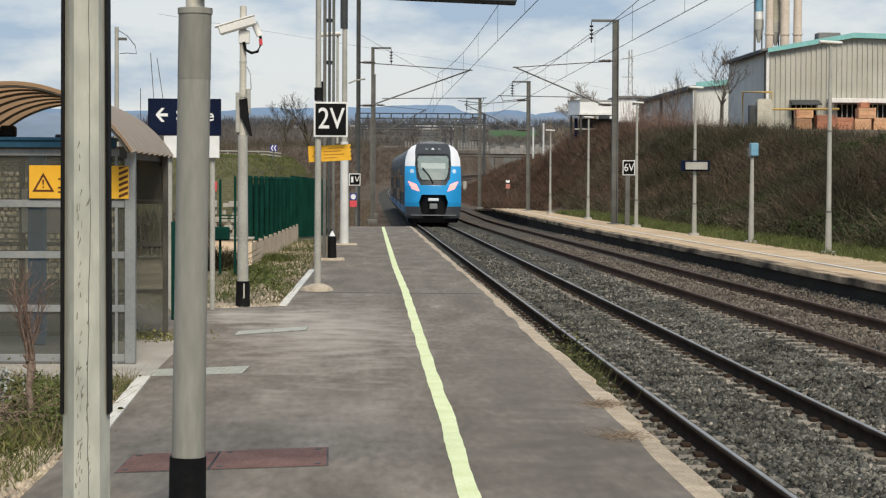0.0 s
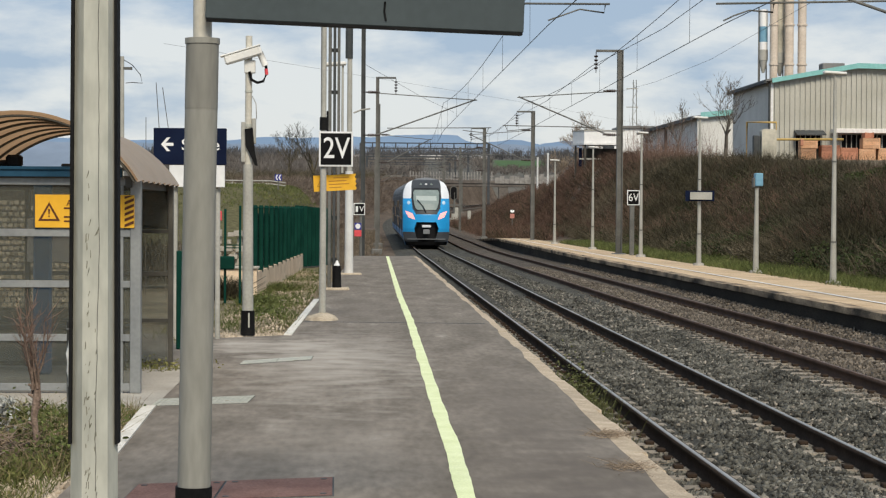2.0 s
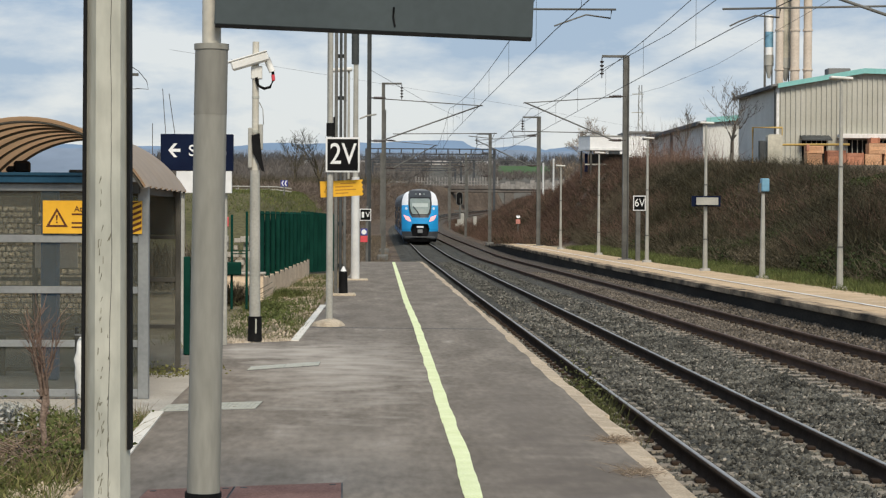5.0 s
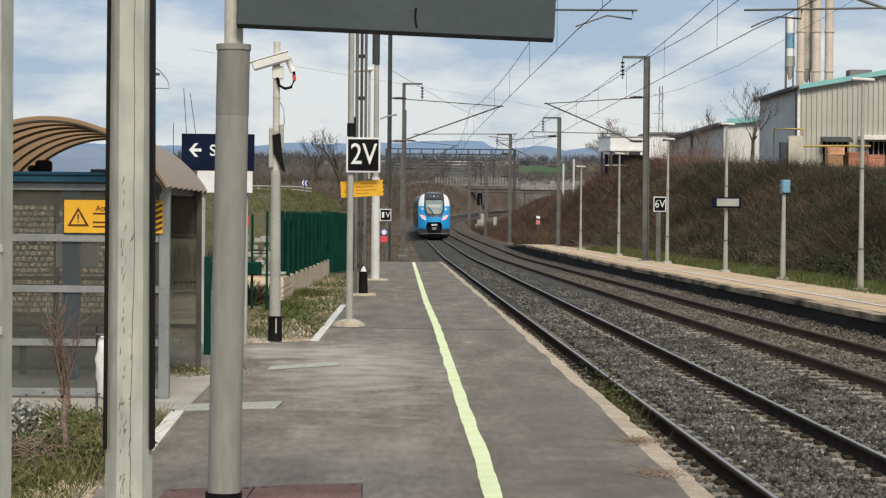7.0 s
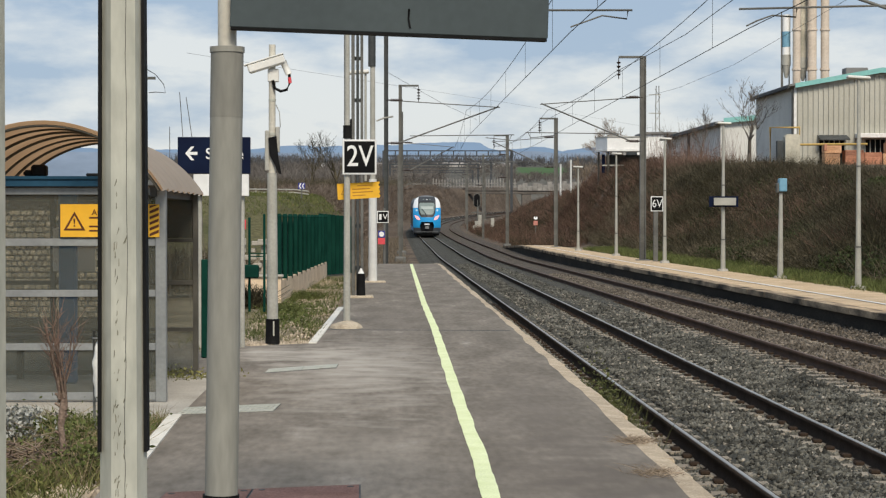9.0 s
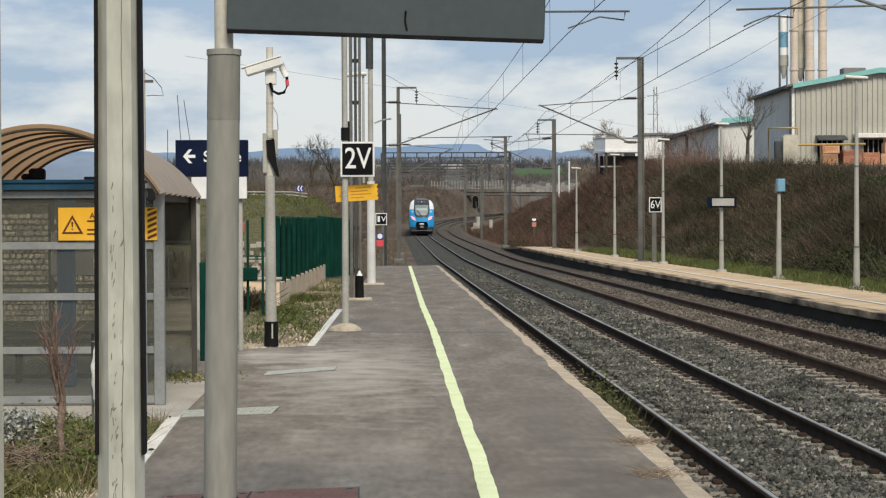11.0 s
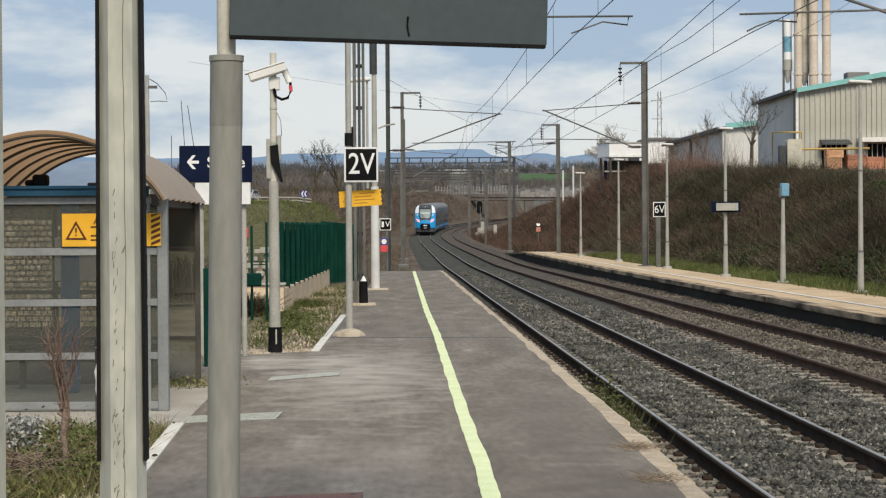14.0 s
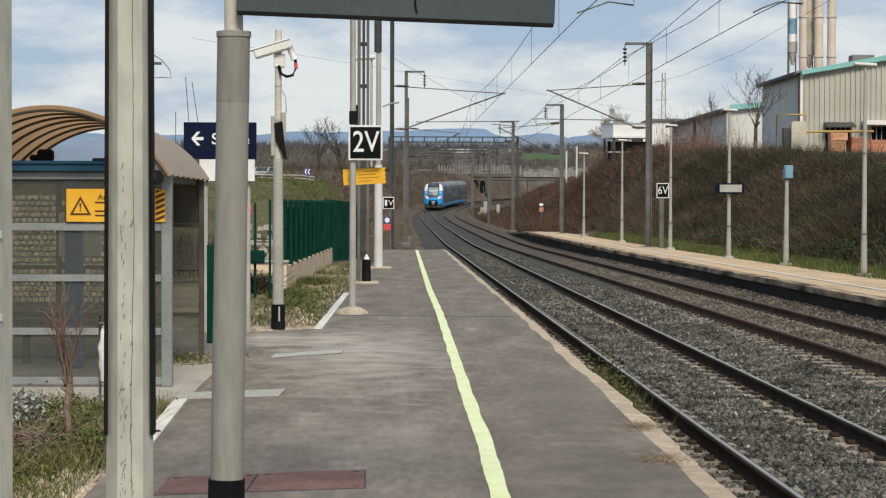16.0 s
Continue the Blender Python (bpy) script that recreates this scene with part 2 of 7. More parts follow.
PALE_RED = surf("faded_red_plate", (0.50, 0.19, 0.15), (0.60, 0.27, 0.22), 3, 0.6, 0, 0, 10, 0.08)
SIGN_BLUE = surf("sign_blue", (0.03, 0.04, 0.22), (0.05, 0.06, 0.28), 3, 0.5, 0, 0, 10, 0.05)
CABINET_BLUE = surf("pale_blue_box", (0.16, 0.33, 0.45), (0.21, 0.40, 0.52), 3, 0.5, 0, 0, 10, 0.05)
TR_BLUE = surf("train_blue", (0.018, 0.30, 0.66), (0.022, 0.33, 0.70), 1, 0.3, 0, 0, 10, 0.03, spec=0.5)
TR_DOOR = surf("train_door_blue", (0.03, 0.09, 0.16), (0.04, 0.11, 0.19), 1, 0.4, 0, 0, 10, 0.03)
TR_WHITE = surf("train_white", (0.72, 0.75, 0.78), (0.78, 0.80, 0.82), 1, 0.3, 0, 0, 10, 0.03)
TR_BLACK = surf("train_black", (0.012, 0.013, 0.015), (0.02, 0.02, 0.022), 1, 0.35, 0, 0, 10, 0.05)
TR_HOOD = surf("train_hood_grey", (0.042, 0.047, 0.053), (0.058, 0.064, 0.071), 1, 0.45, 0, 0, 10, 0.05)
TR_LAMP = surf("train_lamp_glass", (0.45, 0.62, 0.72), (0.55, 0.70, 0.80), 1, 0.2, 0, 0, 10, 0.05, spec=0.6)
TR_GREY = surf("train_grey", (0.060, 0.066, 0.075), (0.085, 0.095, 0.105), 1, 0.5, 0, 0, 10, 0.05)
TR_ROOF = surf("train_roof", (0.17, 0.18, 0.185), (0.24, 0.25, 0.255), 1, 0.7, 0, 0, 10, 0.08)
TR_GLASS = surf("train_windscreen", (0.17, 0.22, 0.21), (0.23, 0.28, 0.265), 1.2, 0.45, 0, 0, 10, 0.08, spec=0.4)
TR_BLIND = surf("train_sun_blind", (0.34, 0.40, 0.38), (0.42, 0.47, 0.45), 1.2, 0.5, 0, 0, 10, 0.05, spec=0.3)
TR_WINDOW = surf("train_window", (0.02, 0.025, 0.03), (0.04, 0.05, 0.055), 1, 0.1, 0, 0, 10, 0.05, spec=0.8)
TAIL_LIGHT = glow("tail_light", (1.0, 0.38, 0.36), 0.75)


# ---- mesh helpers ----
def thing(name, x, y, z, label="", category="", group="", kind="", rz=0.0):
    e = new(name)
    e.empty_display_size = 0.1
    e.matrix_basis = pose(x, y, z, 0, 0, rz)
    return tagged(e, label, category, group, kind)


def part(name, bm, material, parent=None, label=""):
    me = bpy.data.meshes.new(name)
    bm.to_mesh(me)
    bm.free()
    me.materials.append(material)
    ob = new(name, me)
    if parent is not None:
        ob.parent = parent
    return tagged(ob, label)


def raw(name, verts, faces, material, parent=None):
    """A mesh object straight from arrays of corners and faces (all with the same number of corners)."""
    me = bpy.data.meshes.new(name)
    v, f = np.asarray(verts, np.float32), np.asarray(faces, np.int32)
    k = f.shape[1]
    me.vertices.add(len(v))
    me.vertices.foreach_set("co", v.ravel())
    me.loops.add(f.size)
    me.loops.foreach_set("vertex_index", f.ravel())
    me.polygons.add(len(f))
    me.polygons.foreach_set("loop_start", np.arange(0, f.size, k, dtype=np.int32))
    me.update(calc_edges=True)
    me.validate()
    me.materials.append(material)
    ob = new(name, me)
    if parent is not None:
        ob.parent = parent
    return ob


def B():
    return bmesh.new()


def box(bm, a, b, bev=0.0, m=None):
    mid, size = [(p + q) / 2 for p, q in zip(a, b)], [abs(q - p) for p, q in zip(a, b)]
    mat4 = Matrix.LocRotScale(mid, None, size)
    got = bmesh.ops.create_cube(bm, size=1.0, matrix=(m @ mat4) if m else mat4)
    if bev:
        edges = list({e for v in got["verts"] for e in v.link_edges})
        bmesh.ops.bevel(bm, geom=edges, offset=bev, segments=1, affect="EDGES")
    return bm


def cyl(bm, p0, p1, r0, r1=None, n=14, caps=True):
    p0, p1 = Vector(p0), Vector(p1)
    r1 = r0 if r1 is None else r1
    q = (p1 - p0).to_track_quat("Z", "Y").to_matrix().to_4x4()
    got = bmesh.ops.create_cone(bm, cap_ends=caps, segments=n, radius1=r0, radius2=r1, depth=(p1 - p0).length, matrix=Matrix.Translation((p0 + p1) / 2) @ q)
    for f in {f for v in got["verts"] for f in v.link_faces}:
        f.smooth = abs(f.normal.dot((p1 - p0).normalized())) < 0.9
        if not f.smooth:
            for e in f.edges:
                e.smooth = False
    return bm


def tube(bm, pts, r, n=6):
    """One continuous round bar through the points."""
    pts = [Vector(p) for p in pts]
    rings = []
    for i, p in enumerate(pts):
        d = (pts[min(i + 1, len(pts) - 1)] - pts[max(i - 1, 0)]).normalized()
        s = d.cross(Vector((0, 0, 1)) if abs(d.z) < 0.95 else Vector((1, 0, 0))).normalized()
        t = s.cross(d)
        rings.append([bm.verts.new(p + (s * math.cos(6.28319 * k / n) + t * math.sin(6.28319 * k / n)) * r) for k in range(n)])
    for a, b in zip(rings, rings[1:]):
        for k in range(n):
            bm.faces.new((a[k], a[(k + 1) % n], b[(k + 1) % n], b[k])).smooth = True
    bm.faces.new(rings[0])
    bm.faces.new(rings[-1][::-1])
    return bm


def prism(bm, outline, axis, a, b):
    """An outline in two axes drawn out along the third from a to b."""
    def at(p, h):
        return {"x": (h, p[0], p[1]), "y": (p[0], h, p[1]), "z": (p[0], p[1], h)}[axis]
    lo, hi = [bm.verts.new(at(p, a)) for p in outline], [bm.verts.new(at(p, b)) for p in outline]
    k = len(outline)
    bm.faces.new(lo)
    bm.faces.new(hi[::-1])
    for i in range(k):
        bm.faces.new((lo[i], hi[i], hi[(i + 1) % k], lo[(i + 1) % k]))
    bmesh.ops.recalc_face_normals(bm, faces=bm.faces)
    return bm


def words(name, text, size, m, material, parent, label="", bold=0.0):
    """Built-in lettering turned into a mesh part."""
    c = bpy.data.curves.new(name, "FONT")
    c.body, c.size, c.extrude, c.offset, c.align_x, c.align_y = text, size, 0.002, bold * size, "CENTER", "CENTER"
    tmp = bpy.data.objects.new(name, c)
    scene.collection.objects.link(tmp)
    me = bpy.data.meshes.new_from_object(tmp.evaluated_get(bpy.context.evaluated_depsgraph_get()))
    bpy.data.objects.remove(tmp)
    me.materials.clear()
    me.materials.append(material)
    ob = new(name, me)
    ob.parent = parent
    ob.matrix_basis = m
    return tagged(ob, label)


FACE = Euler((radians(90), 0, 0)).to_matrix().to_4x4()  # lettering that faces the viewer


# ---- the lie of the land ----
def bend(v):
    """Sideways run of the near track's middle, along the line."""
    a = np.minimum(v, 430.0)
    c = 3.69 + 0.0042 * np.maximum(a - 70, 0) + np.maximum(a - 210, 0) ** 3 / 460000.0
    return c + np.maximum(v - 430, 0) * 0.32 + 0.03 * np.clip((18.0 - v) / 8, 0, 1)


def bend_far(v):
    return bend(v) + 3.28 - 0.0035 * np.clip(np.asarray(v, float) - 25, 0, 90)


def rise(v):
    v = np.asarray(v, float)
    return 4.2e-5 * np.clip(v - 130, 0, 300) ** 2 - 0.12 * np.exp(-(((v - 112) / 26) ** 2))


def land(u, v):
    u, v = np.asarray(u, float), np.asarray(v, float)
    w, r = u - bend(v) + 3.69, rise(v)
    bed = -0.68 + r
    top = np.interp(v, [-60, 60, 87, 107, 128, 150, 172, 209, 250, 350, 450], [3.2, 3.3, 3.5, 3.9, 4.5, 5.4, 5.7, 4.7, 3.7, 4.6, 9.0]) + 0.6 * np.sin(v * 0.13) * 0.3
    s = np.clip((w - 12.6) / np.interp(v, [95, 118, 150, 175, 205], [10.0, 6.5, 5.5, 7.5, 10.0]), 0, 1)
    mound = np.sin(u * 0.83 + v * 0.31) + np.sin(v * 0.53 - u * 0.45 + 1.3) + 0.8 * np.sin(v * 0.19 + 2.0) + 0.5 * np.sin(u * 2.1 - v * 0.9)
    right = -0.06 + (top + 0.06) * (s * s * (3 - 2 * s)) ** 0.85 + 0.17 * mound * np.clip(4 * s * (1 - s), 0, 1) * (v < 200)
    right = np.where(w < 12.6, np.where(v > 122, bed + (right - bed) * np.clip((w - 9.6) / 3, 0, 1), -0.06), right)
    bank = np.interp(v, [-60, 74, 90, 112, 160, 300, 450], [0, 0, 2.7, 3.1, 3.5, 5.5, 9.0])
    q = np.clip((-w - 1.6) / 4.0, 0, 1)
    left = np.where(v < 74.3, -0.05, bed + (bank - bed) * q * q * (3 - 2 * q))
    z = np.where(w > 9.6, right, np.where(w < -1.0, left, bed))
    far = np.maximum(v - 450, 0)
    slope = np.interp(u / np.maximum(v, 1), [-0.15, -0.105], [0.010, 0.03])
    z = z + far * slope
    z = np.where(v > 520, np.maximum(z, 9 + far * slope), z)
    return z


# ---- ground ----
def ground_sheet():
    us = np.concatenate([np.linspace(-3500, -60, 40)[:-1], np.linspace(-60, -8, 40)[:-1], np.linspace(-8, 30, 120)[:-1], np.linspace(30, 160, 90)[:-1], np.linspace(160, 3500, 40)])
    vs = np.concatenate([np.linspace(-400, -20, 20)[:-1], np.linspace(-20, 73.5, 70)[:-1], np.linspace(73.5, 76, 6)[:-1], np.linspace(76, 140, 60)[:-1], np.linspace(140, 460, 120)[:-1], np.linspace(460, 4500, 60)])
    U, V = np.meshgrid(us, vs)
    Z = land(U, V)
    Z = Z + 0.05 * np.sin(U * 1.7 + V * 0.9) * np.sin(V * 1.3 - U * 0.4) * (np.abs(U - 4) > 9) * (V > 76)
    verts = np.stack([U, V, Z], -1).reshape(-1, 3)
    nu, nv = len(us), len(vs)
    i = np.arange(nv - 1)[:, None] * nu + np.arange(nu - 1)[None]
    faces = np.stack([i, i + 1, i + 1 + nu, i + nu], -1).reshape(-1, 4)
    ob = raw("ground", verts, faces, SOIL)
    for m in (GRASS_G, BRUSH_G, FIELD_G, CROP_G):
        ob.data.materials.append(m)
    mid = verts[faces].mean(1)
    w = mid[:, 0] - bend(mid[:, 1]) + 3.69
    idx = np.zeros(len(faces), np.int32)
    idx[(mid[:, 1] > 76) & (w < -3.2)] = 1
    idx[(w > 10.5) & (w < 13.6) & (mid[:, 1] < 110)] = 1
    idx[(w > 13.6) | ((mid[:, 1] > 120) & (w > 9))] = 2
    idx[(w < -1) & (w > -3.2) & (mid[:, 1] > 76)] = 2
    idx[(mid[:, 1] > 180) & (w < -1)] = 2
    idx[(mid[:, 1] > 74) & (w >= -1) & (w < 9.6)] = 2
    idx[mid[:, 1] > 470] = 3
    a = mid[:, 0] / np.maximum(mid[:, 1], 1)
    idx[(mid[:, 1] > 760) & (mid[:, 1] < 1500) & (a > 0.066) & (a < 0.094)] = 4
    ob.data.polygons.foreach_set("material_index", idx)
    ob.data.polygons.foreach_set("use_smooth", np.ones(len(faces), bool))
    tagged(ob, "rough ground with railway cutting, grass and brushwood banks", "ground", kind="structure")


ground_sheet()


def strip(name, vs, left, right, zl, zr, material, parent=None):
    """A long sheet between two side lines."""
    n = len(vs)
    verts = np.concatenate([np.stack([left, vs, zl], -1), np.stack([right, vs, zr], -1)])
    i = np.arange(n - 1)
    return raw(name, verts, np.stack([i, i + n, i + n + 1, i + 1], -1), material, parent)


# ---- tracks ----
RAIL_TOP_Z = -0.40


def rail_z(v):
    return RAIL_TOP_Z + rise(v)


def far_lift(v):
    """How much higher the second track lies than the first."""
    return np.interp(v, [20, 31, 50, 79], [0.12, 0.10, 0.057, 0.0])


def sweep(name, profile, vs, us, zs, material, parent):
    """A cross-section carried along the line."""
    k, n = len(profile), len(vs)
    p = np.array(profile)
    verts = np.stack([us[:, None] + p[None, :, 0], np.repeat(vs[:, None], k, 1), zs[:, None] + p[None, :, 1]], -1).reshape(-1, 3)
    i, j = np.arange(n - 1)[:, None] * k, np.arange(k)[None]
    j2 = (j + 1) % k
    faces = np.stack([i + j, i + j2, i + k + j2, i + k + j], -1).reshape(-1, 4)
    return raw(name, verts, faces, material, parent)


RAIL_PROFILE = [(-0.036, -0.008), (-0.034, -0.045), (-0.009, -0.055), (-0.009, -0.14), (-0.07, -0.16), (-0.07, -0.172), (0.07, -0.172), (0.07, -0.16), (0.009, -0.14), (0.009, -0.055), (0.034, -0.045), (0.036, -0.008)]
HEAD_PROFILE = [(-0.022, -0.009), (-0.018, -0.001), (-0.010, 0.003), (0.010, 0.003), (0.018, -0.001), (0.022, -0.009)]
TRACK_VS = np.concatenate([np.linspace(-10, 200, 85)[:-1], np.linspace(200, 520, 110)])


def sleeper_mesh():
    bm = B()
    prism(bm, [(-0.14, -0.2), (-0.12, 0.0), (0.12, 0.0), (0.14, -0.2)], "x", -1.21, 1.21)
    me = bpy.data.meshes.new("sleeper")
    bm.to_mesh(me)
    bm.free()
    me.materials.append(SLEEPER)
    return me


def clip_mesh():
    bm = B()
    box(bm, (-0.16, -0.06, 0.0), (-0.075, 0.06, 0.035), 0.008)
    box(bm, (0.075, -0.06, 0.0), (0.16, 0.06, 0.035), 0.008)
    me = bpy.data.meshes.new("rail_clip")
    bm.to_mesh(me)
    bm.free()
    me.materials.append(RAIL)
    return me


def track(name, middle, rail_mat, head_mat, label):
    tr = thing(name, 0, 0, 0, label, "railway track", kind="structure")
    up = far_lift if middle is bend_far else (lambda v: 0.0 * v)
    us, zs = middle(TRACK_VS), rail_z(TRACK_VS) + up(TRACK_VS)
    for side in (-0.755, 0.755):
        r = sweep("rail", RAIL_PROFILE, TRACK_VS, us + side, zs, rail_mat, tr)
        sweep("rail_head", HEAD_PROFILE, TRACK_VS, us + side, zs, head_mat, r)
    sm, cm = sleeper_mesh(), clip_mesh()
    rng = random.Random(5)
    for k in range(200):
        v = 9.5 + 0.6 * k
        s = new("sleeper", sm)
        s.parent = tr
        s.matrix_basis = pose(float(middle(v)) + rng.uniform(-.015, .015), v, float(rail_z(v) + up(v)) - 0.152, 0, 0, rng.uniform(-.4, .4))
        if v < 52:
            for side in (-0.755, 0.755):
                c = new("rail_clip", cm)
                c.parent = s
                c.matrix_basis = pose(side, 0, 0.001)
    return tr


track("track_1", bend, RAIL, RAIL_TOP, "straight railway track with worn shiny rails on grey ballast")
track("track_2", bend_far, RAIL_RUST, RAIL_TOP_RUST, "railway track with dull rusty rails on brown ballast")


def ballast_height(w, far):
    """Height of the stones beside the middle of a track, w metres off it, below the rail top."""
    a = np.abs(w)
    return np.where(a < 0.42, -0.135, np.where(a < 1.12, -0.178, np.where(a < 1.5, -0.165, -0.165 - 0.2 * np.clip(a - 1.5, 0, 0.8))))


def lifted(o, gap, v):
    """How far the stones are raised towards the second track."""
    return far_lift(v) * np.clip((o - 1.0) / (gap - 2.0), 0, 1) + 0.17 * np.clip((o - gap - 0.95) / 0.6, 0, 1)


def ballast_bed():
    vs = np.concatenate([np.linspace(-12, 80, 140)[:-1], np.linspace(80, 520, 160)])
    offs = np.concatenate([np.linspace(-2.0, 1.64, 42), np.linspace(1.64, 5.2, 42)[1:]])
    V, O = np.meshgrid(vs, offs, indexing="ij")
    gap = bend_far(V) - bend(V)
    first = O < gap / 2
    w = np.where(first, O, O - gap)
    Z = rail_z(V) + ballast_height(w, ~first) + lifted(O, gap, V)
    Z = Z + 0.045 * np.clip((V - 38) / 18, 0, 1) * (np.abs(w) < 1.25) * (np.abs(w) > 0.40)
    Z = Z + np.random.default_rng(4).normal(0, 0.008, Z.shape)
    U = bend(V) + O
    n, k = len(vs), len(offs)
    verts = np.stack([U, V, Z], -1).reshape(-1, 3)
    i = np.arange(n - 1)[:, None] * k + np.arange(k - 1)[None]
    faces = np.stack([i, i + 1, i + 1 + k, i + k], -1).reshape(-1, 4)
    ob = raw("ballast_bed", verts, faces, BALLAST)
    ob.data.materials.append(BALLAST_OLD)
    idx = (np.broadcast_to(offs[None, :-1] > 2.25, (n - 1, k - 1))).astype(np.int32).ravel()
    ob.data.polygons.foreach_set("material_index", np.ascontiguousarray(idx))
    tagged(ob, "bed of grey and brown crushed-stone ballast", "ballast", kind="stuff")


ballast_bed()


def stones(name, n, u_range, v_range, size, material, label, seed, near_power=1.0):
    rng = np.random.default_rng(seed)
    t = rng.random(n) ** near_power
    v = v_range[0] + (v_range[1] - v_range[0]) * t
    o = rng.uniform(*u_range, n)
    gap = bend_far(v) - bend(v)
    w = np.where(o < gap / 2, o, o - gap)
    onrail = np.abs(np.abs(w) - 0.755) < 0.085
    v, o, w, gap = v[~onrail], o[~onrail], w[~onrail], gap[~onrail]
    n = len(v)
    z = rail_z(v) + ballast_height(w, None) + lifted(o, gap, v) + rng.uniform(-0.012, 0.016, n)
    insl = (np.abs(((v - 9.5 + 0.3) % 0.6) - 0.3) < 0.12) & (np.abs(w) < 1.2) & (np.abs(w) > 0.38)
    z = np.where(insl & (rng.random(n) < np.where(o < gap / 2, 0.85, 0.5)), z - 0.08, z)
    c = np.array([[1, 0, 0], [-1, 0, 0], [0, 1, 0], [0, -1, 0], [0, 0, 1], [0, 0, -1]], float)
    r = size * rng.uniform(0.55, 1.25, (n, 1, 1))
    p = (c[None] * rng.uniform(0.45, 1.0, (n, 6, 1)) + rng.uniform(-0.28, 0.28, (n, 6, 3))) * r * 0.85
    ang = rng.uniform(0, 6.28, (n, 3))
    for ax in range(3):
        ca, sa = np.cos(ang[:, ax])[:, None], np.sin(ang[:, ax])[:, None]
        a, b = (ax + 1) % 3, (ax + 2) % 3
        pa, pb = p[..., a].copy(), p[..., b].copy()
        p[..., a], p[..., b] = ca * pa - sa * pb, sa * pa + ca * pb
    p += np.stack([bend(v) + o, v, z], -1)[:, None]
    f = np.array([[0, 2, 4], [2, 1, 4], [1, 3, 4], [3, 0, 4], [2, 0, 5], [1, 2, 5], [3, 1, 5], [0, 3, 5]])
    faces = (np.arange(n)[:, None, None] * 6 + f[None]).reshape(-1, 3)
    tagged(raw(name, p.reshape(-1, 3), faces, material), label, "ballast", kind="stuff")


stones("ballast_stones", 80000, (-1.55, 2.3), (11.5, 36), 0.046, STONE, "loose grey crushed ballast stones between the rails", 1, 1.35)
stones("ballast_stones", 34000, (2.2, 4.95), (20, 80), 0.055, STONE_OLD, "loose brownish crushed ballast stones beside rusty rails", 2, 1.2)
stones("ballast_stones", 26000, (-1.6, 2.3), (34, 100), 0.062, STONE, "loose grey crushed ballast stones further along the track", 3, 1.2)
STONE_PALE = surf("pale_ballast_stone", (0.20, 0.175, 0.14), (0.34, 0.305, 0.255), 1.5, 0.92, 0, 0.3, 30, 0.3, vary=0.4)
stones("ballast_stones", 7000, (-1.55, 2.3), (11.5, 60), 0.044, STONE_PALE, "scattered pale brown stones in the ballast", 4, 1.5)

# ---- near platform ----
EDGE_U = 2.05


def asphalt_edge(v):
    return np.interp(v, [-10, 12, 15, 18, 28, 74.4], [1.845, 1.87, 1.90, 1.925, 1.925, 1.92])


def platform_left(v):
    return np.interp(v, [-10, 26.4, 27.0, 38, 74.4], [-1.78, -1.78, -0.98, -0.86, -0.27])


def near_platform():
    p = thing("platform_1", 0, 0, 0, "worn grey asphalt railway platform with pale stone edge", "platform", kind="structure")
    vs = np.concatenate([np.linspace(-10, 26.4, 75), np.linspace(27.0, 74.4, 70)])
    rng = np.random.default_rng(8)
    rag = np.cumsum(rng.normal(0, 0.006, len(vs)))
    rag = 0.02 * np.sin(vs * 1.1) + 0.015 * np.sin(vs * 2.9 + 1) + rag - np.linspace(0, rag[-1], len(vs))
    z0 = np.zeros(len(vs))
    strip("asphalt_surface", vs, platform_left(vs), asphalt_edge(vs) + 0.015 + np.clip(rag, -0.035, 0.035), z0, z0, ASPHALT, p)
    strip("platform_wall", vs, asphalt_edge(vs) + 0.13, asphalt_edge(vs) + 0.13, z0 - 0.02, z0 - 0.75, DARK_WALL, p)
    bm = B()
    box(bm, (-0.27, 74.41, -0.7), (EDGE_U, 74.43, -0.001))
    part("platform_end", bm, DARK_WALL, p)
    # path to the station gate and pad of the shelter
    bm = B()
    prism(bm, [(-8, 21.9), (-1.77, 21.6), (-1.77, 26.4), (-3.0, 27.3), (-8, 27.6)], "z", -0.25, -0.004)
    part("side_path", bm, ASPHALT, p)
    return p


P1 = near_platform()


def edge_stones(parent):
    rng = random.Random(3)
    meshes = []
    for k in range(5):
        bm = B()
        prism(bm, [(-0.24, -0.16), (-0.24, -0.006), (-0.02, -0.004), (0.0, -0.012 - rng.uniform(0, .012)), (0.004, -0.16)], "y", 0.004, 0.993)
        for vert in bm.verts:
            vert.co.x += rng.uniform(-0.008, 0.008)
            vert.co.z += rng.uniform(-0.004, 0.003)
        me = bpy.data.meshes.new("edge_stone")
        bm.to_mesh(me)
        bm.free()
        me.materials.append(COPING)
        meshes.append(me)
    for k in range(85):
        s = new("edge_stone", meshes[rng.randrange(5)])
        s.parent = parent
        s.matrix_basis = pose(float(asphalt_edge(-9.5 + k)) + 0.155 + rng.uniform(-0.012, 0.012), -10 + k, rng.uniform(-0.004, 0.001), 0, 0, rng.uniform(-0.5, 0.5))


edge_stones(P1)


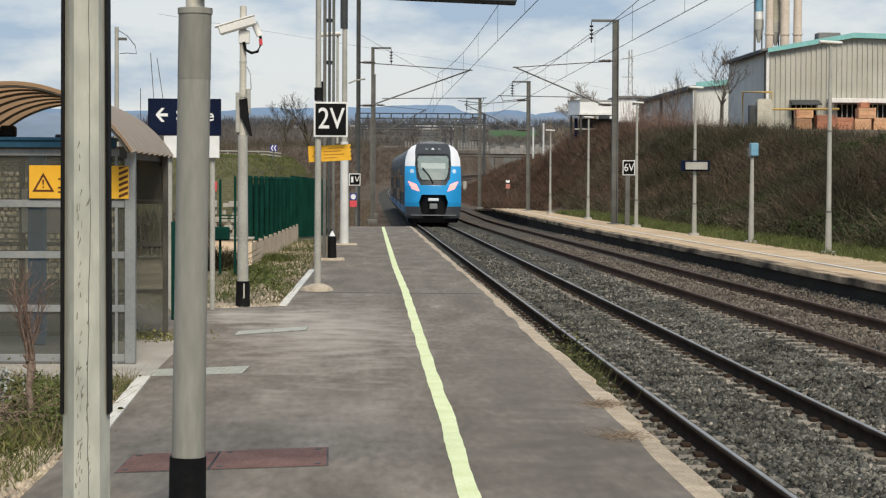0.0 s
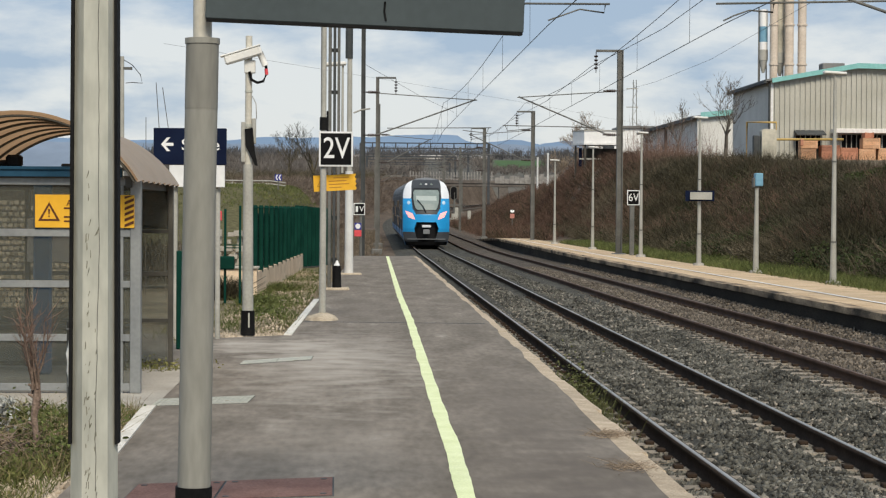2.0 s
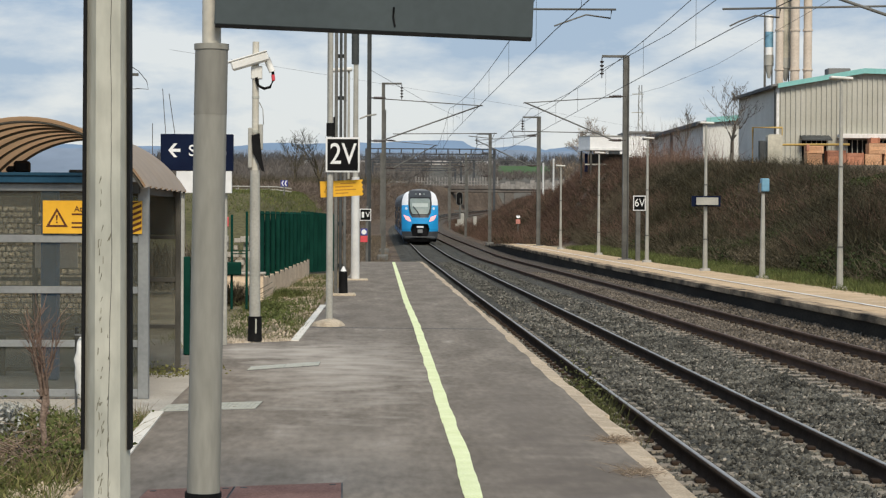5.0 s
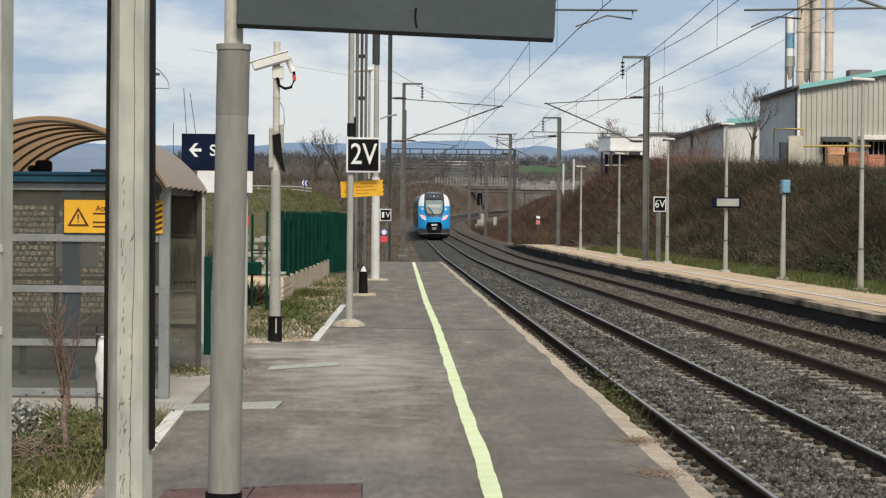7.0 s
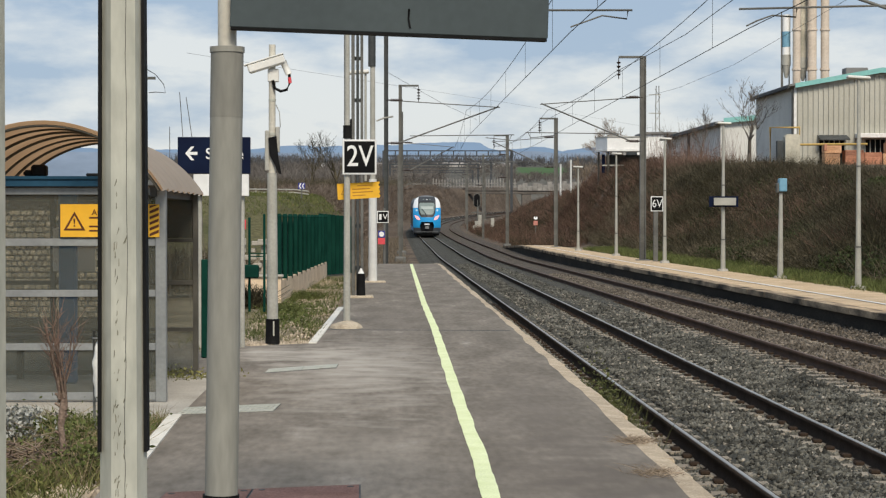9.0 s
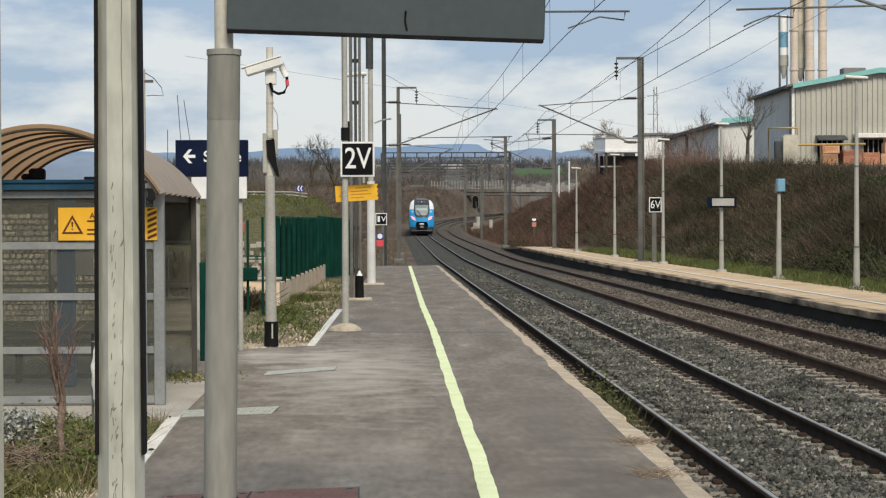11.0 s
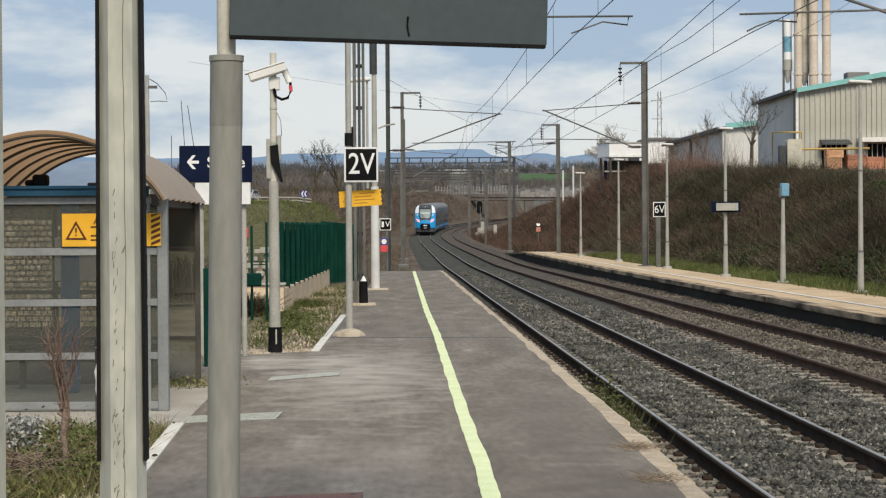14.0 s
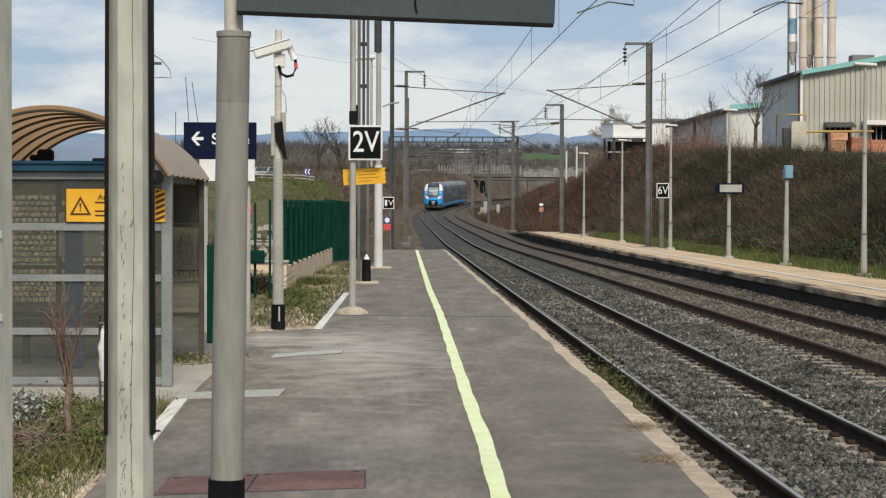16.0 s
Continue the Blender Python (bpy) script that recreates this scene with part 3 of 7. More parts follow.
def yellow_line():
    vs = np.concatenate([np.linspace(4, 40, 200), np.linspace(40.3, 73.6, 60)])
    mid = np.interp(vs, [4, 12.16, 13.78, 16.75, 21.66, 30.76, 39.33, 50, 73.6], [0.60, 0.64, 0.668, 0.672, 0.702, 0.758, 0.764, 0.82, 0.95]) + 0.003 * np.sin(vs * 2.7)
    half = 0.058 + 0.003 * np.sin(vs * 3.1) + 0.0015 * np.random.default_rng(2).normal(0, 1, len(vs))
    ob = strip("safety_line", vs, mid - half, mid + half, vs * 0 + 0.004, vs * 0 + 0.004, YELLOW_LINE, P1)
    tagged(ob, "pale yellow painted safety line")


yellow_line()


# ---- far platform ----
def far_edge(v):
    return bend_far(v) + 1.62


def far_top(v):
    """Height of the far platform, with the ramp at its end."""
    return 0.7 * far_lift(v) - 0.42 * np.clip((v - 126.0) / 24.0, 0, 1)


def far_platform():
    p = thing("platform_2", 0, 0, 0, "sandy gravel platform with dark face beyond the tracks", "platform", kind="structure")
    vs = np.linspace(-10, 150, 81)
    e, back, z0 = far_edge(vs), far_edge(vs) + np.interp(vs, [0, 60, 128, 150], [3.0, 2.6, 2.2, 1.6]), far_top(vs)
    strip("gravel_surface", vs, e - 0.02, back, z0, z0 - 0.02, PLATFORM_B, p)
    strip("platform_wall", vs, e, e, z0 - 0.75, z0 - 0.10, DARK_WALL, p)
    strip("white_line", vs, e + 0.95, e + 1.055, z0 + 0.006, z0 + 0.006, FAR_LINE, p)
    bm = B()
    box(bm, (float(e[-1]), 150.0, -0.75), (float(back[-1]), 150.05, -0.43))
    part("platform_end", bm, DARK_WALL, p)
    rng = random.Random(9)
    bm = B()
    box(bm, (-0.06, 0.003, -0.12), (0.26, 1.997, 0.006), 0.006)
    me = bpy.data.meshes.new("edge_slab")
    bm.to_mesh(me)
    bm.free()
    me.materials.append(EDGE_STAIN)
    for k in range(76):
        s = new("edge_slab", me)
        s.parent = p
        v = -4 + 2 * k
        s.matrix_basis = pose(float(far_edge(v + 1)) + rng.uniform(-.015, .01), v, float(far_top(v + 1.0)) + rng.uniform(-.004, .002), -1.0 if v > 125 else 0, 0, rng.uniform(-.3, .3) + 0.15)


far_platform()


# ---- the departing train ----
def half_width(z):
    return np.interp(z, [0.1, 0.5, 0.9, 2.6, 3.3, 3.6, 4.0, 4.2, 4.37, 4.47, 4.52], [1.24, 1.36, 1.42, 1.43, 1.41, 1.38, 1.25, 1.08, 0.74, 0.40, 0.02])


def nose_y(x, z):
    """How far back the face of the train lies at a place on it."""
    back = np.interp(z, [0.1, 0.5, 1.2, 2.1, 2.8, 3.4, 3.9, 4.3, 4.52], [0.35, 0.1, 0.0, 0.12, 0.45, 0.85, 1.25, 1.75, 2.2])
    return back + 0.75 * np.abs(x / 1.43) ** 2.6


def nose_region(s, z):
    x = abs(s)
    if z < 0.36:
        return "under_skirt"
    if 0.36 < z < 1.62 and x < np.interp(z, [0.36, 0.7, 1.2, 1.62], [0.50, 0.62, 0.74, 0.60]):
        return "coupler_recess"
    if z < 0.98:
        return "skirt"
    low, high = np.interp(x, [0.70, 1.08, 1.27], [1.78, 1.92, 2.30]), np.interp(x, [0.70, 0.84, 1.27], [1.82, 2.17, 2.34])
    if 0.70 < x < 1.27 and low < z < high:
        return "tail_light"
    if (x - 1.07) ** 2 + ((z - 2.88) * 0.85) ** 2 < 0.010:
        return "headlamp"
    frame_half = np.interp(z, [2.12, 2.5, 3.2, 4.0, 4.3], [0.64, 0.84, 0.92, 0.90, 0.84])
    if z > 4.38:
        return "roof_cap"
    if z > 2.12 and x < frame_half:
        glass = np.interp(z, [2.42, 2.55, 2.9, 3.55, 3.72], [0.58, 0.68, 0.77, 0.80, 0.70])
        if 2.42 < z < 3.72 and x < glass:
            return "sun_blind" if 3.02 < z < 3.30 and x < 0.62 else "windscreen"
        return "windscreen_frame" if 2.34 < z < 3.80 and x < glass + 0.07 else "hood"
    if z > 3.14 + 0.05 * (x - 1.0):
        return "pillar"
    return "front_panel"


NOSE_MATS = {"under_skirt": TR_BLACK, "coupler_recess": TR_BLACK, "skirt": TR_GREY, "tail_light": TAIL_LIGHT, "headlamp": TR_LAMP, "roof_cap": TR_ROOF, "windscreen": TR_GLASS, "sun_blind": TR_BLIND, "windscreen_frame": TR_BLACK, "hood": TR_HOOD, "pillar": TR_WHITE, "front_panel": TR_BLUE}


def nose(parent):
    nx, nz = 104, 132
    zs = np.linspace(0.12, 4.51, nz + 1)
    groups = {}
    for j in range(nz):
        for i in range(nx):
            s0, s1 = -1 + 2 * i / nx, -1 + 2 * (i + 1) / nx
            zm = (zs[j] + zs[j + 1]) / 2
            xm = (s0 + s1) / 2 * float(half_width(zm))
            kind = nose_region(xm, zm)
            side = ("l" if xm < 0 else "r") if kind in ("tail_light", "pillar", "headlamp") else ""
            quad = [(s * float(half_width(z)), z) for s, z in ((s0, zs[j]), (s1, zs[j]), (s1, zs[j + 1]), (s0, zs[j + 1]))]
            groups.setdefault((kind, side), []).append(quad)
    for (kind, side), quads in groups.items():
        push = {"coupler_recess": 0.45, "windscreen": 0.02, "sun_blind": 0.03, "under_skirt": 0.25}.get(kind, 0.0)
        verts = [(x, float(nose_y(x, z)) + push, z) for q in quads for x, z in q]
        ob = raw(kind, verts, np.arange(len(verts)).reshape(-1, 4), NOSE_MATS[kind], parent)
        if kind == "tail_light":
            tagged(ob, "lit pale red tail light")
    bm = B()
    box(bm, (-0.27, 0.10, 1.27), (0.27, 0.3, 1.43), 0.03)
    part("number_plate", bm, TR_WHITE, parent, "small white plate with bars")
    bm = B()
    cyl(bm, (0, 0.1, 1.0), (0, 0.6, 1.0), 0.13, 0.17, 12)
    box(bm, (-0.2, 0.02, 0.85), (0.2, 0.12, 1.15), 0.03)
    part("coupler", bm, TR_ROOF, parent)
    bm = B()
    box(bm, (-1.15, 0.1, 0.50), (1.15, 0.16, 0.55), 0.01)
    part("lower_bumper", bm, TR_ROOF, parent)
    bm = B()
    tube(bm, [(-0.02, 0.10, 2.25), (-0.22, 0.34, 2.65), (-0.55, 0.60, 3.05)], 0.028, 5)
    part("wiper", bm, TR_BLACK, parent)
    for x in (-0.32, 0.0, 0.32):
        bm = B()
        y = float(nose_y(x, 4.06))
        cyl(bm, (x, y - 0.04, 4.06), (x, y + 0.12, 4.06), 0.075, 0.075, 12)
        part("top_lamp", bm, TR_WHITE if x == 0 else TR_GLASS, parent)


def car_shell(y0, y1):
    zs = [0.35, 0.9, 1.6, 2.6, 3.3, 3.6, 3.9, 4.1, 4.25, 4.37, 4.44]
    prof = [(-float(half_width(z)), z) for z in zs] + [(float(half_width(z)), z) for z in reversed(zs)]
    return prism(B(), prof, "y", y0, y1)


def train_car(first, deck):
    c = thing("train_car", 0, 0, 0, "blue and white rear car of a departing regional train" if first else "grey-blue car of a departing regional train", "train", "cars of the train")
    L = 14.4
    y0 = 2.2 if first else 0.25
    part("body", car_shell(y0, L - 0.2), TR_GREY, c)
    crown = [(float(half_width(z)) + 0.012, z + 0.01) for z in (3.75, 3.9, 4.1, 4.25, 4.37, 4.44)]
    part("roof", prism(B(), [(-x, z) for x, z in crown] + crown[::-1], "y", y0 + 0.1, L - 0.25), TR_ROOF, c)
    for sd in (-1, 1):
        part("lower_band", box(B(), (sd * 1.405, y0 + 0.1, 0.62), (sd * 1.43, L - 0.3, 1.02), 0.008), TR_BLUE, c)
    if first:
        nose(c)
        # side cheeks close the face to the body
        zs = np.linspace(0.12, 4.40, 40)
        for sd in (-1, 1):
            x = sd * half_width(zs)
            a = np.stack([x, nose_y(x, zs), zs], -1)
            b = np.stack([x, np.full(40, 2.3), zs], -1)
            i = np.arange(39)
            raw("cheek", np.concatenate([a, b]), np.stack([i, i + 1, i + 41, i + 40], -1), TR_BLUE, c)
    bm = B()
    box(bm, (-0.55, y0 + 3.4, 4.35), (0.55, L - 2.0, 4.5), 0.05)
    part("roof_unit", bm, TR_ROOF, c)
    for sd in (-1, 1):
        for k in range(4):
            for z0, z1 in (((1.2, 1.9), (2.5, 3.05)) if deck else ((1.75, 2.7),)):
                bm = B()
                yy = y0 + 1.0 + k * 2.85
                box(bm, (sd * 1.415, yy, z0), (sd * 1.445, yy + 2.3, z1), 0.02)
                part("window", bm, TR_WINDOW, c)
        bm = B()
        yy = y0 + 0.1 if not first else y0 + 2.0
        box(bm, (sd * 1.41, yy, 0.75), (sd * 1.44, yy + 0.85, 2.75), 0.02)
        part("door", bm, TR_DOOR, c)
        bm = B()
        box(bm, (sd * 1.36, y0, 3.32), (sd * 1.425, L - 0.3, 3.42))
        part("roof_stripe", bm, TR_ROOF, c)
    for yy in (3.0, L - 2.8):
        bm = B()
        box(bm, (-1.1, yy - 1.2, 0.3), (1.1, yy + 1.2, 0.75), 0.05)
        for wy in (-0.9, 0.9):
            for sd in (-1, 1):
                cyl(bm, (sd * 0.70, yy + wy, 0.45), (sd * 0.83, yy + wy, 0.45), 0.45, 0.45, 20)
        part("bogie", bm, TR_BLACK, c)
    bm = B()
    box(bm, (-1.0, L - 0.3, 0.8), (1.0, L + 0.35, 3.9), 0.05)
    part("gangway", bm, TR_BLACK, c)
    return c


CAR_L = 14.7
TRAIN = [train_car(k == 0, k % 2 == 1) for k in range(4)]
for _car in TRAIN:
    _car.scale = (1.0, 1.0, 0.945)


def train_front(t):
    return 99.3 + 10.0 * t + 0.17 * t * t


def track_point(s):
    return Vector((float(bend(s)), s, float(rail_z(s))))


def motions():
    for k, car in enumerate(TRAIN):
        rows = []
        for i in range(33):
            t = i * 0.5
            s = train_front(t) + k * CAR_L
            a, b = track_point(s), track_point(s + CAR_L - 0.3)
            d = (b - a).normalized()
            rz = math.degrees(math.atan2(-d.x, d.y))
            rx = math.degrees(math.asin(d.z))
            rows.append((t, Matrix.Translation(a) @ pose(0, 0, 0, 0, 0, rz) @ pose(0, 0, 0, rx)))
        walk(car, rows)
    places = [(0.0, -24.8), (4.0, -22.9), (9.0, -20.6), (13.0, -18.4), (14.2, -16.8), (14.8, -16.1), (15.4, -15.8), (16.0, -15.5)]
    walk(ROAD_CAR, [(t, pose(x, 250.0 - 0.4 * t, float(land(x, 250.0)) + 0.02, 0, 0, -12)) for t, x in places])


def road_car():
    c = thing("car", -24.8, 250.0, 0, "small silver car driving on the road above the bank", "car")
    silver = surf("silver_car_paint", (0.42, 0.43, 0.44), (0.5, 0.51, 0.52), 1, 0.35, 0.2, 0, 10, 0.03)
    part("body", prism(B(), [(-2.0, 0.35), (2.0, 0.35), (2.05, 0.75), (1.3, 0.95), (0.7, 1.42), (-1.2, 1.45), (-1.85, 0.95), (-2.05, 0.8)], "x", -0.86, 0.86), silver, c)
    part("windscreen", prism(B(), [(-1.87, 0.98), (-1.26, 1.42), (-1.29, 1.43), (-1.91, 0.99)], "x", -0.72, 0.72), TR_WINDOW, c)
    for x in (-0.865, 0.845):
        part("side_window", prism(B(), [(-1.5, 0.98), (1.1, 0.98), (0.6, 1.36), (-1.1, 1.38)], "x", x, x + 0.02), TR_WINDOW, c)
        for y in (-1.25, 1.3):
            part("wheel", cyl(B(), (x - 0.02 if x < 0 else x - 0.1, y, 0.32), (x + 0.1 if x < 0 else x + 0.03, y, 0.32), 0.32, 0.32, 16), BLACK, c)
    for x in (-0.62, 0.62):
        part("headlight", box(B(), (x - 0.17, -2.08, 0.62), (x + 0.17, -2.0, 0.78), 0.02), TR_WHITE, c)
    part("bumper", box(B(), (-0.84, -2.1, 0.36), (0.84, -1.98, 0.55), 0.03), TR_GREY, c)
    return c


ROAD_CAR = road_car()


# ---- things on the near platform ----
SLAB = surf("pale_concrete_slab", (0.36, 0.33, 0.28), (0.46, 0.43, 0.37), 1.5, 0.95, 0, 0.3, 50, 0.2)
RUST_PLATE = surf("rusty_cover", (0.16, 0.085, 0.068), (0.225, 0.13, 0.105), 2.5, 0.8, 0.1, 0.3, 70, 0.25, c3=(0.13, 0.10, 0.09))
ALU = surf("dull_aluminium", (0.24, 0.25, 0.25), (0.31, 0.32, 0.31), 2, 0.5, 0.3, 0.03, 30, 0.08)
DARK_FRAME = surf("dark_bronze_frame", (0.06, 0.058, 0.05), (0.10, 0.095, 0.08), 2, 0.5, 0.2, 0.03, 30, 0.1)
FASCIA = surf("petrol_blue_fascia", (0.012, 0.055, 0.10), (0.02, 0.075, 0.13), 2, 0.5, 0, 0.03, 30, 0.1)
BLUE_POST = surf("blue_grey_post", (0.055, 0.15, 0.30), (0.08, 0.19, 0.37), 2, 0.5, 0, 0.03, 30, 0.1)
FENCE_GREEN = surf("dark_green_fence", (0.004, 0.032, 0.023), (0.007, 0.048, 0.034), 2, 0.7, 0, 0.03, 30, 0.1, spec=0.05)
# Fence green taken near black: the shade behind the posts is in the colour.
FENCE_SHADED = surf("shaded_green_slat", (0.0008, 0.007, 0.005), (0.0014, 0.011, 0.008), 2, 0.7, 0, 0.03, 30, 0.1, spec=0.05)
LOW_WALL = surf("sandy_low_wall", (0.66, 0.50, 0.34), (0.80, 0.64, 0.46), 2, 0.95, 0, 0.4, 40, 0.18, c3=(0.42, 0.30, 0.19), p3=0.72)
BLOCKS = surf("beige_stone_block", (0.58, 0.46, 0.33), (0.78, 0.66, 0.51), 3, 0.95, 0, 0.4, 30, 0.25, vary=0.35)
# Joints are dark; the dimness under the shelter roof is also in this colour.
MORTAR = surf("dark_mortar", (0.075, 0.064, 0.05), (0.11, 0.092, 0.072), 3, 1, 0, 0.3, 30, 0.2)
MORTAR_FOOT = surf("mortar_footing", (0.40, 0.33, 0.24), (0.53, 0.45, 0.34), 3, 1, 0, 0.5, 30, 0.2)
FLAKE = surf("flaked_coating", (0.13, 0.125, 0.095), (0.22, 0.21, 0.16), 30, 0.9, 0, 0.1, 60, 0.2)
PANE = pane_glass("dusty_shelter_pane", (0.20, 0.205, 0.175), 0.80, 0.3)
PLASTIC_WHITE = surf("white_plastic", (0.70, 0.69, 0.64), (0.78, 0.77, 0.72), 2, 0.45, 0, 0, 30, 0.05)
CANOPY = bpy.data.materials.new("brown_translucent_canopy")
CANOPY.use_nodes = True
_n, _l = CANOPY.node_tree.nodes, CANOPY.node_tree.links
_tr, _mx, _co, _nz, _rp = _n.new("ShaderNodeBsdfTranslucent"), _n.new("ShaderNodeMixShader"), _n.new("ShaderNodeTexCoord"), _n.new("ShaderNodeTexNoise"), _n.new("ShaderNodeValToRGB")
_nz.inputs["Scale"].default_value = 5.0
_rp.color_ramp.elements[0].color, _rp.color_ramp.elements[1].color = (0.46, 0.41, 0.34, 1), (0.62, 0.56, 0.48, 1)
_l.new(_co.outputs["Object"], _nz.inputs["Vector"])
_l.new(_nz.outputs["Fac"], _rp.inputs["Fac"])
_l.new(_rp.outputs["Color"], _n["Principled BSDF"].inputs["Base Color"])
_n["Principled BSDF"].inputs["Roughness"].default_value = 0.6
_tr.inputs["Color"].default_value = (0.62, 0.36, 0.18, 1)
_mx.inputs[0].default_value = 0.5
_l.new(_n["Principled BSDF"].outputs["BSDF"], _mx.inputs[1])
_l.new(_tr.outputs["BSDF"], _mx.inputs[2])
_l.new(_mx.outputs["Shader"], _n["Material Output"].inputs["Surface"])


def galvanised_post():
    p = thing("sign_post", -0.705, 5.33, 0, "galvanised steel post with long black rubber edge strips", "post")
    bm = B()
    prism(bm, [(-0.066, 0.0), (-0.028, -0.05), (0.045, -0.06), (0.066, 0.0), (0.05, 0.06), (-0.05, 0.06)], "z", -0.05, 4.2)
    for vert in bm.verts:
        k = 1 - 0.045 * vert.co.z
        vert.co.x, vert.co.y = vert.co.x * k, vert.co.y * k
    part("shaft", bm, GALV, p)
    for sd in (-1, 1):
        bm = B()
        prism(bm, [(sd * 0.058, 1.075), (sd * 0.066, 1.075), (sd * 0.0535, 4.1), (sd * 0.0455, 4.1)], "y", -0.03, 0.035)
        part("edge_strip", bm, BLACK, p, "black rubber edge strip")
    rng = random.Random(2)
    for x0, z0, z1 in ((0.012, 0.6, 2.5),):
        pts, z, x = [], z0, x0
        while z < z1:
            pts.append((x, -(0.05 + 0.01 * (x + 0.026) / 0.071) * (1 - 0.045 * z) - 0.0006, z))
            z += rng.uniform(0.01, 0.05)
            x += rng.uniform(-0.0016, 0.0016)
        part("weld_seam", tube(B(), pts, 0.0009, 4), MAST, p)
    # flaked spots of the coating
    bm = B()
    for k in range(110):
        z = 0.6 + 1.2 * rng.random() ** 1.8
        x = rng.choice((-0.014, -0.018, 0.012, -0.008)) + rng.uniform(-0.004, 0.004)
        w, h = rng.uniform(0.0008, 0.003), rng.uniform(0.003, 0.013)
        f = (1 - 0.045 * z)
        y = -(0.05 + 0.01 * (x + 0.026) / 0.071) * f
        s = rng.uniform(-0.004, 0.004)
        prism(bm, [(x * f - w, z - h), (x * f + w * 0.3, z - h * 0.6), (x * f + w + s, z + h * 0.7), (x * f + s, z + h)], "y", y - 0.0008, y + 0.004)
    tagged(part("flaked_spots", bm, FLAKE, p), "dark flaked spots of the coating", kind="stuff")


def outer_post():
    p = thing("sign_post", -1.087, 5.34, 0, "galvanised steel post with small pale stickers", "post")
    bm = B()
    prism(bm, [(-0.066, 0.02), (-0.045, -0.05), (0.045, -0.06), (0.066, 0.0), (0.05, 0.06), (-0.05, 0.06)], "z", -0.05, 4.2)
    part("shaft", bm, GALV, p)
    for z in (1.60, 1.38):
        bm = B()
        box(bm, (0.035, -0.0635, z), (0.052, -0.056, z + 0.022), 0.002)
        part("sticker", bm, LAMP_POST, p)


def display_pole():
    p = thing("information_display", -0.80, 9.93, 0, "grey painted pole carrying an anthracite information panel", "display")
    bm = B()
    cyl(bm, (-0.03, 0, 0), (0.003, 0, 2.21), 0.083, 0.0815, 28)
    part("pole", bm, GREY_PAINT, p)
    part("upper_sleeve", cyl(B(), (0.003, 0, 2.205), (0.008, 0, 2.55), 0.0825, 0.082, 28), GREY_PAINT_DARK, p, "darker upper sleeve")
    bm = B()
    cyl(bm, (0.008, 0, 2.53), (0.008, 0, 2.558), 0.087, 0.087, 28)
    part("collar", bm, GREY_PAINT, p)
    bm = B()
    cyl(bm, (-0.031, 0, -0.01), (-0.027, 0, 0.315), 0.094, 0.092, 28)
    part("sleeve", bm, BLACK, p, "black rubber base sleeve")
    bm = B()
    cyl(bm, (0.008, 0, 2.5), (0.008, 0, 3.4), 0.047, 0.047, 20)
    part("upper_pole", bm, CREAM_STEEL, p)
    bm = B()
    tilt = Matrix.Translation((0.03, -0.12, 2.64)) @ pose(0, 0, 0, 0, 1.75, 3.0)
    box(bm, (0.0, 0, 0.008), (1.585, 0.07, 0.62), 0.004, tilt)
    part("panel", bm, PANEL, p, "anthracite metal panel seen from behind")
    # Black sheet below the panel: the underside's shade is put into its colour.
    bm = B()
    box(bm, (0.004, 0.004, -0.004), (1.581, 0.066, 0.014), 0, tilt)
    part("shaded_underside", bm, BLACK, p)
    bm = B()
    tube(bm, [tilt @ Vector((0.885, -0.003, 0.13)), tilt @ Vector((0.883, -0.004, 0.08)), tilt @ Vector((0.893, -0.003, 0.035))], 0.005, 5)
    part("scratch_mark", bm, BLACK, p)


def sign_plate(parent, name, w, h, base, m, rim=None, rim_w=0.03):
    """A plate that faces the viewer, with a rim; m puts its middle."""
    bm = B()
    box(bm, (-w / 2, -0.012, -h / 2), (w / 2, 0.012, h / 2), 0.004, m)
    ob = part(name, bm, rim or base, parent)
    if rim:
        bm = B()
        box(bm, (-w / 2 + rim_w, -0.016, -h / 2 + rim_w), (w / 2 - rim_w, -0.010, h / 2 - rim_w), 0, m)
        part("sign_face", bm, base, ob)
    return ob


def speed_pole():
    p = thing("marker_sign_pole", -0.605, 30.83, 0, "slim grey pole with a black and white platform marker sign", "sign pole")
    bm = B()
    cyl(bm, (0, 0, 0), (0.005, 0, 2.9), 0.056, 0.046, 16)
    cyl(bm, (0.005, 0, 2.9), (0.01, 0, 5.2), 0.042, 0.036, 16)
    part("pole", bm, LAMP_POST, p)
    bm = B()
    cyl(bm, (0.005, 0, 2.95), (0.005, 0, 3.15), 0.062, 0.062, 12)
    box(bm, (0.05, -0.03, 2.9), (0.08, 0.03, 3.25), 0.01)
    part("bracket", bm, BLACK, p)
    bm = B()
    bmesh.ops.create_icosphere(bm, subdivisions=2, radius=1.0, matrix=Matrix.LocRotScale((0.0, 0, -0.02), None, (0.27, 0.50, 0.13)))
    for vert in bm.verts:
        vert.co += Vector(noise.noise_vector(vert.co * 9)) * 0.03
    part("footing", bm, MORTAR_FOOT, p, "rough mortar footing")
    s = sign_plate(p, "marker_plate", 0.53, 0.545, SIGN_BLACK, Matrix.Translation((0.20, -0.075, 2.655)), SIGN_WHITE, 0.028)
    words("lettering", "2V", 0.46, Matrix.Translation((0.205, -0.094, 2.655)) @ FACE @ Matrix.Diagonal((0.82, 1.0, 1, 1)), SIGN_WHITE, s, bold=0.006)
    return p


